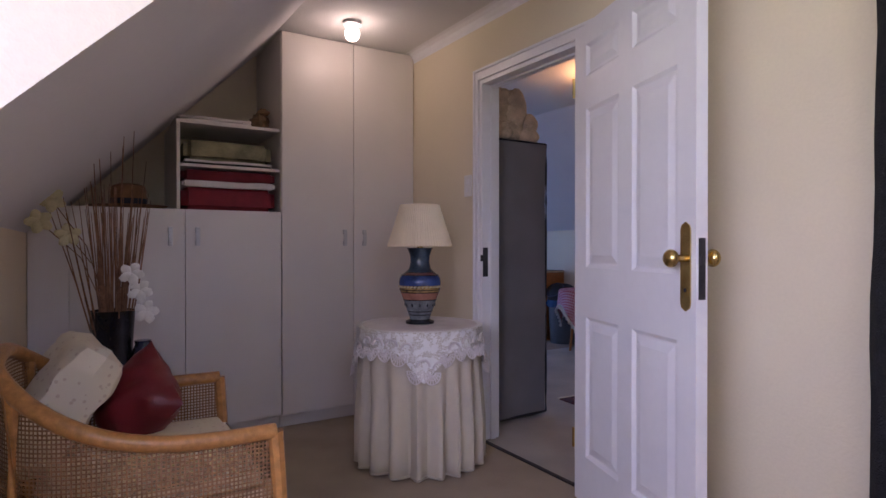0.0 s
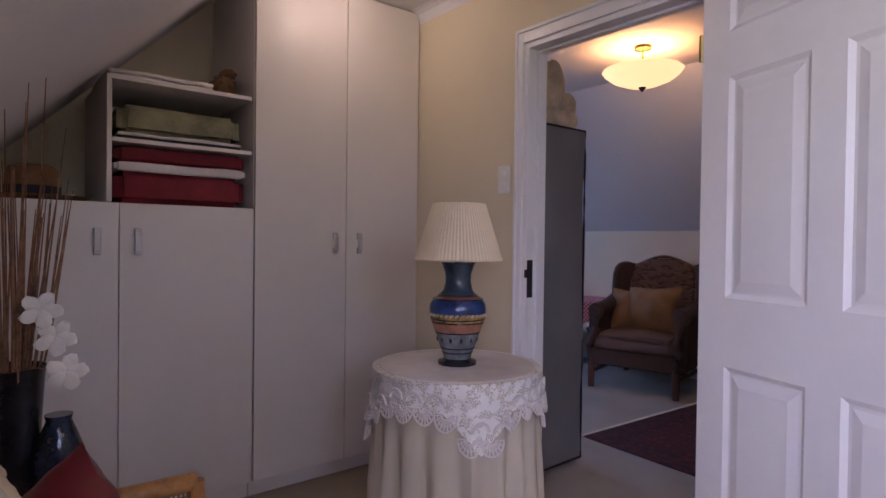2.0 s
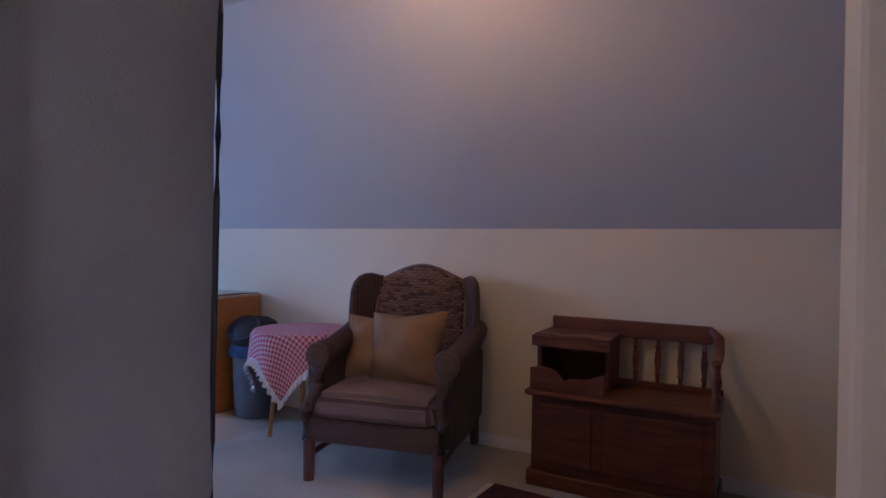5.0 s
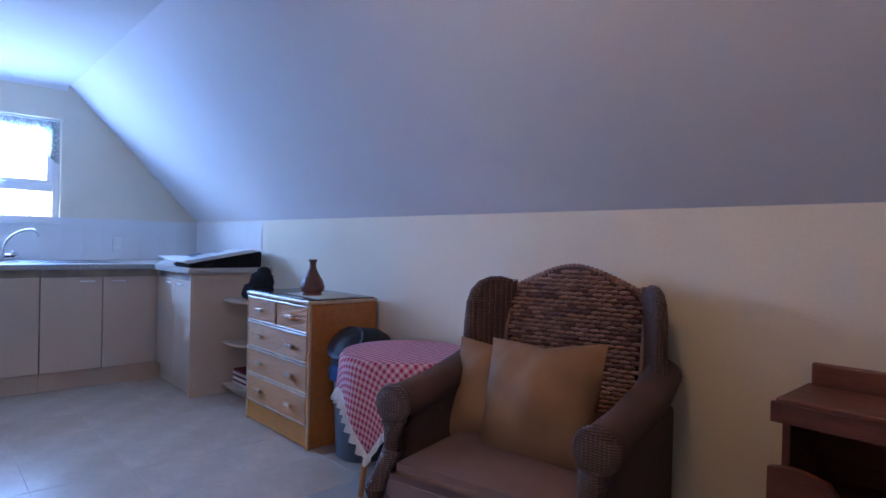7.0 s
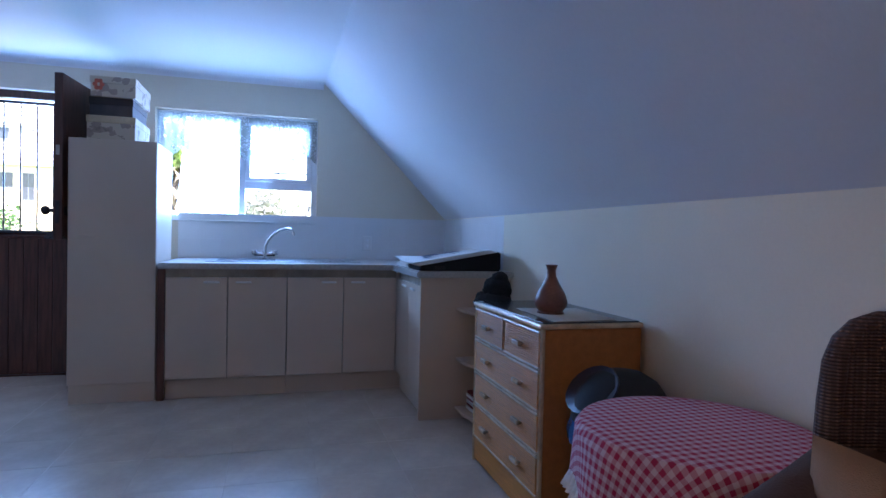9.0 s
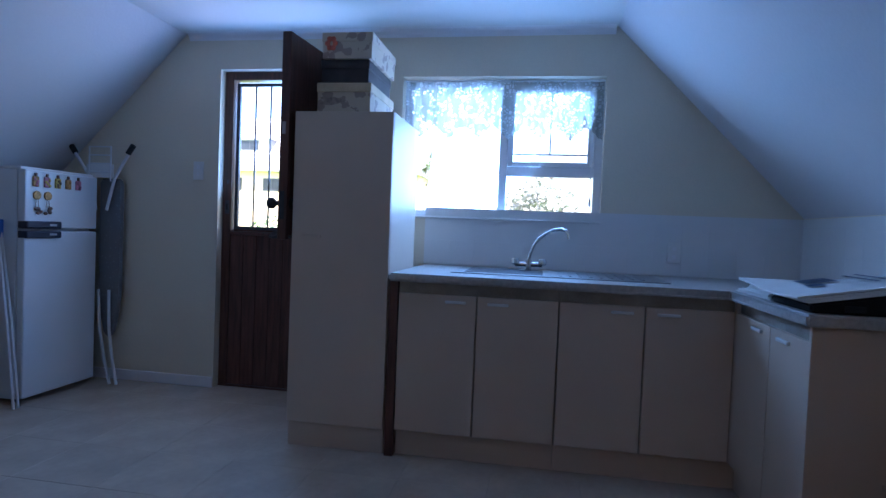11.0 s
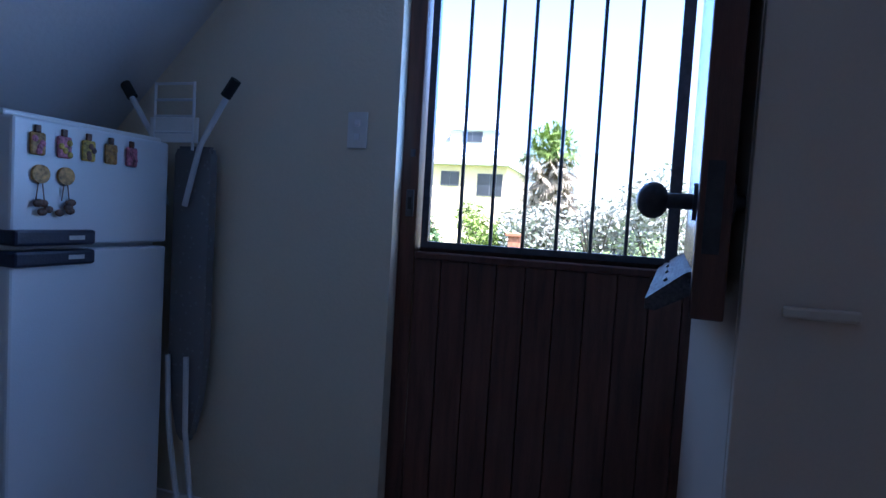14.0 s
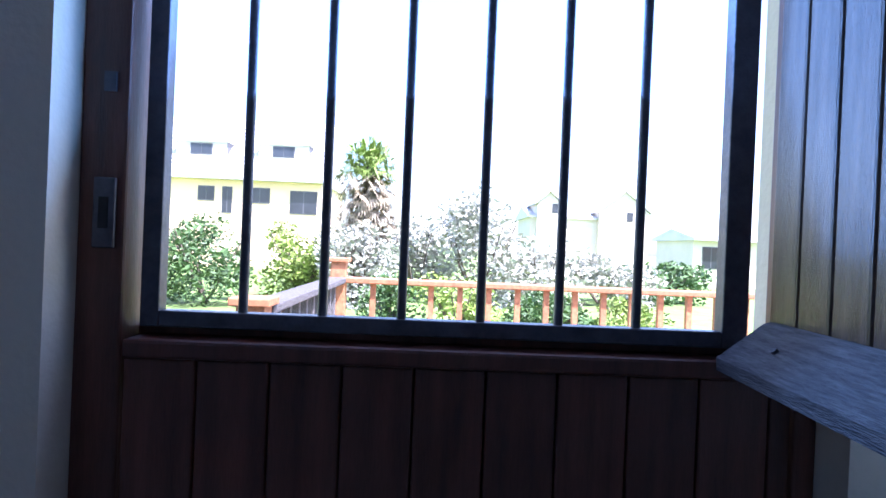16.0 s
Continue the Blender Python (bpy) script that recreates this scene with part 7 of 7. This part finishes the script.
def house(name, at, w, d, wall_h, ridge_h, mat, label, windows, dormers=()):
    """A house whose long front faces +x: its front left corner at `at`, w along y."""
    x, y, z = at
    t = thing(name, (x - d / 2, y + w / 2, z), label, "house", "neighbouring houses")
    part("wall", boxes((x - d, x, y, y + w, z, z + wall_h)), mat, t)
    bm = nb()
    out = [(x + 0.5, z + wall_h - 0.12), (x + 0.5, z + wall_h + 0.05), (x - d / 2, z + ridge_h), (x - d - 0.5, z + wall_h + 0.05), (x - d - 0.5, z + wall_h - 0.12)]
    lo = [bm.verts.new((px, y - 0.2, pz)) for px, pz in out]
    hi = [bm.verts.new((px, y + w + 0.2, pz)) for px, pz in out]
    bm.faces.new(lo), bm.faces.new(hi[::-1])
    for i in range(5):
        bm.faces.new((lo[i], lo[(i + 1) % 5], hi[(i + 1) % 5], hi[i]))
    roof = part("roof", bm, ROOF, t)
    bm = nb()
    for k in range(14):
        f = (k + 0.5) / 14
        px, pz = x + 0.5 + (-d / 2 - 0.5) * f, z + wall_h + 0.05 + (ridge_h - wall_h - 0.05) * f
        box(bm, px - 0.03, px + 0.03, y - 0.2, y + w + 0.2, pz, pz + 0.05)
    tagged(part("roof_lap", bm, ROOF, roof), kind="stuff")
    part("gutter", boxes((x + 0.5, x + 0.6, y - 0.2, y + w + 0.2, z + wall_h - 0.1, z + wall_h + 0.02)), ROOF, t)
    for wy, wz, ww, wh in windows:
        wo = part("window", boxes((x + 0.002, x + 0.05, y + wy, y + wy + ww, z + wz, z + wz + wh)), ROOF_EDGE, t)
        half = ww / 2
        for s in range(2):
            part("pane", boxes((x + 0.05, x + 0.06, y + wy + 0.05 + s * half, y + wy + half - 0.03 + s * half, z + wz + 0.06, z + wz + wh - 0.06)), GLASS_DARK, wo)
    pitch = (ridge_h - wall_h - 0.05) / (d / 2 + 0.5)
    for dy, dw, wy in dormers:
        # box dormer with a flat top, its cheeks coloured dark to stand in for shade
        bx = x - 1.0
        zb, zt = z + wall_h + 0.05 + 1.5 * pitch - 0.1, z + wall_h + 2.45
        back = x + 0.5 - (zt - z - wall_h - 0.05) / pitch
        dm = part("dormer", pitched(nb(), [(bx, zb), (bx, zt), (back, zt), (back, zb)], 1, y + dy, y + dy + dw), ROOF, t)
        part("dormer_roof", boxes((back - 0.2, bx + 0.2, y + dy - 0.15, y + dy + dw + 0.15, zt, zt + 0.12)), ROOF, dm)
        for c in (y + dy - 0.03, y + dy + dw):
            part("cheek", pitched(nb(), [(bx, zb), (bx, zt), (back, zt)], 1, c, c + 0.03), ROOF_EDGE, dm, "dormer cheek coloured dark for its shaded side")
        part("window_frame", boxes((bx + 0.002, bx + 0.04, y + wy, y + wy + 1.45, zt - 0.85, zt - 0.12)), ROOF_EDGE, dm)
        for s in range(2):
            part("pane", boxes((bx + 0.04, bx + 0.05, y + wy + 0.06 + 0.68 * s, y + wy + 0.70 + 0.68 * s, zt - 0.79, zt - 0.18)), GLASS_DARK, dm)
    return t


house("yellow_house", (-43, -19.5, -0.75), 16.0, 9, 5.75, 10.4, HOUSE_WALL, "yellow plastered house with grey dormered roof", ((1.2, 4.2, 1.3, 0.95), (4.2, 4.2, 1.3, 0.95), (8.1, 4.25, 1.05, 0.95), (9.65, 3.5, 0.65, 1.7), (11.4, 4.2, 1.3, 1.0), (14.0, 3.6, 1.75, 1.5)), ((0.9, 3.3, 1.8), (6.2, 3.3, 7.1), (11.6, 3.3, 12.5)))

# distant pale house with two gables to the garden
GX0, GZ0 = -62, -0.75
ph = thing("pale_house", (GX0 - 4, 18.8, GZ0), "pale distant house with two white gables", "house", "neighbouring houses")
part("wall", boxes((GX0 - 8, GX0, 13.3, 24.3, GZ0, 4.5)), HOUSE_PALE, ph)
part("roof", pitched(nb(), [(GX0 + 0.4, 4.4), (GX0 + 0.4, 4.55), (GX0 - 4, 5.7), (GX0 - 8.4, 4.55), (GX0 - 8.4, 4.4)], 1, 13.0, 24.6), ROOF, ph)
for yc, hw, eave, peak in ((15.0, 1.15, 5.75, 6.9), (22.3, 2.4, 5.2, 7.2)):
    g = part("gable", pitched(nb(), [(yc - hw, GZ0), (yc + hw, GZ0), (yc + hw, eave), (yc, peak), (yc - hw, eave)], 0, GX0 - 5, GX0 + 0.8), HOUSE_PALE, ph)
    for sd in (-1, 1):
        part("gable_roof", pitched(nb(), [(yc, peak), (yc + sd * (hw + 0.3), eave - 0.12), (yc + sd * (hw + 0.3), eave + 0.06), (yc, peak + 0.2)], 0, GX0 - 5, GX0 + 1.1), ROOF, g)
    part("pane", boxes((GX0 + 0.802, GX0 + 0.84, yc + 0.25, yc + 0.85, eave - 0.9, eave + 0.0)), GLASS_DARK, g)
house("low_house", (-42, 20.4, -0.75), 9.0, 6, 3.1, 3.8, HOUSE_PALE, "low pale house with grey windows", ((0.6, 1.2, 1.1, 1.4), (2.2, 1.2, 1.1, 1.4), (4.4, 1.2, 1.6, 1.4)))

# ---- kitchen floor tiles ----
tile_mesh = bpy.data.meshes.new("floor_tile")
bm = nb()
box(bm, 0.0012, 0.3938, 0.0012, 0.3938, -0.03, 0.0)
bmesh.ops.bevel(bm, geom=[e for e in bm.edges if e.verts[0].co.z > -0.01 and e.verts[1].co.z > -0.01], offset=0.0008, segments=1, affect="EDGES")
bmesh.ops.recalc_face_normals(bm, faces=bm.faces)
bm.to_mesh(tile_mesh)
bm.free()
tile_mesh.materials.append(TILE)
floor_ob = bpy.data.objects["floor"]
for i in range(9):
    for k in range(13):
        x, y = -6.155 + 0.395 * i, 1.63 + 0.395 * k
        if x + 0.395 > -2.60:
            continue
        o = new("tile", tile_mesh)
        o.parent, o.matrix_parent_inverse = floor_ob, Matrix()
        o.matrix_basis = pose(x, y, -0.0003 * ((i * 7 + k * 3) % 3))
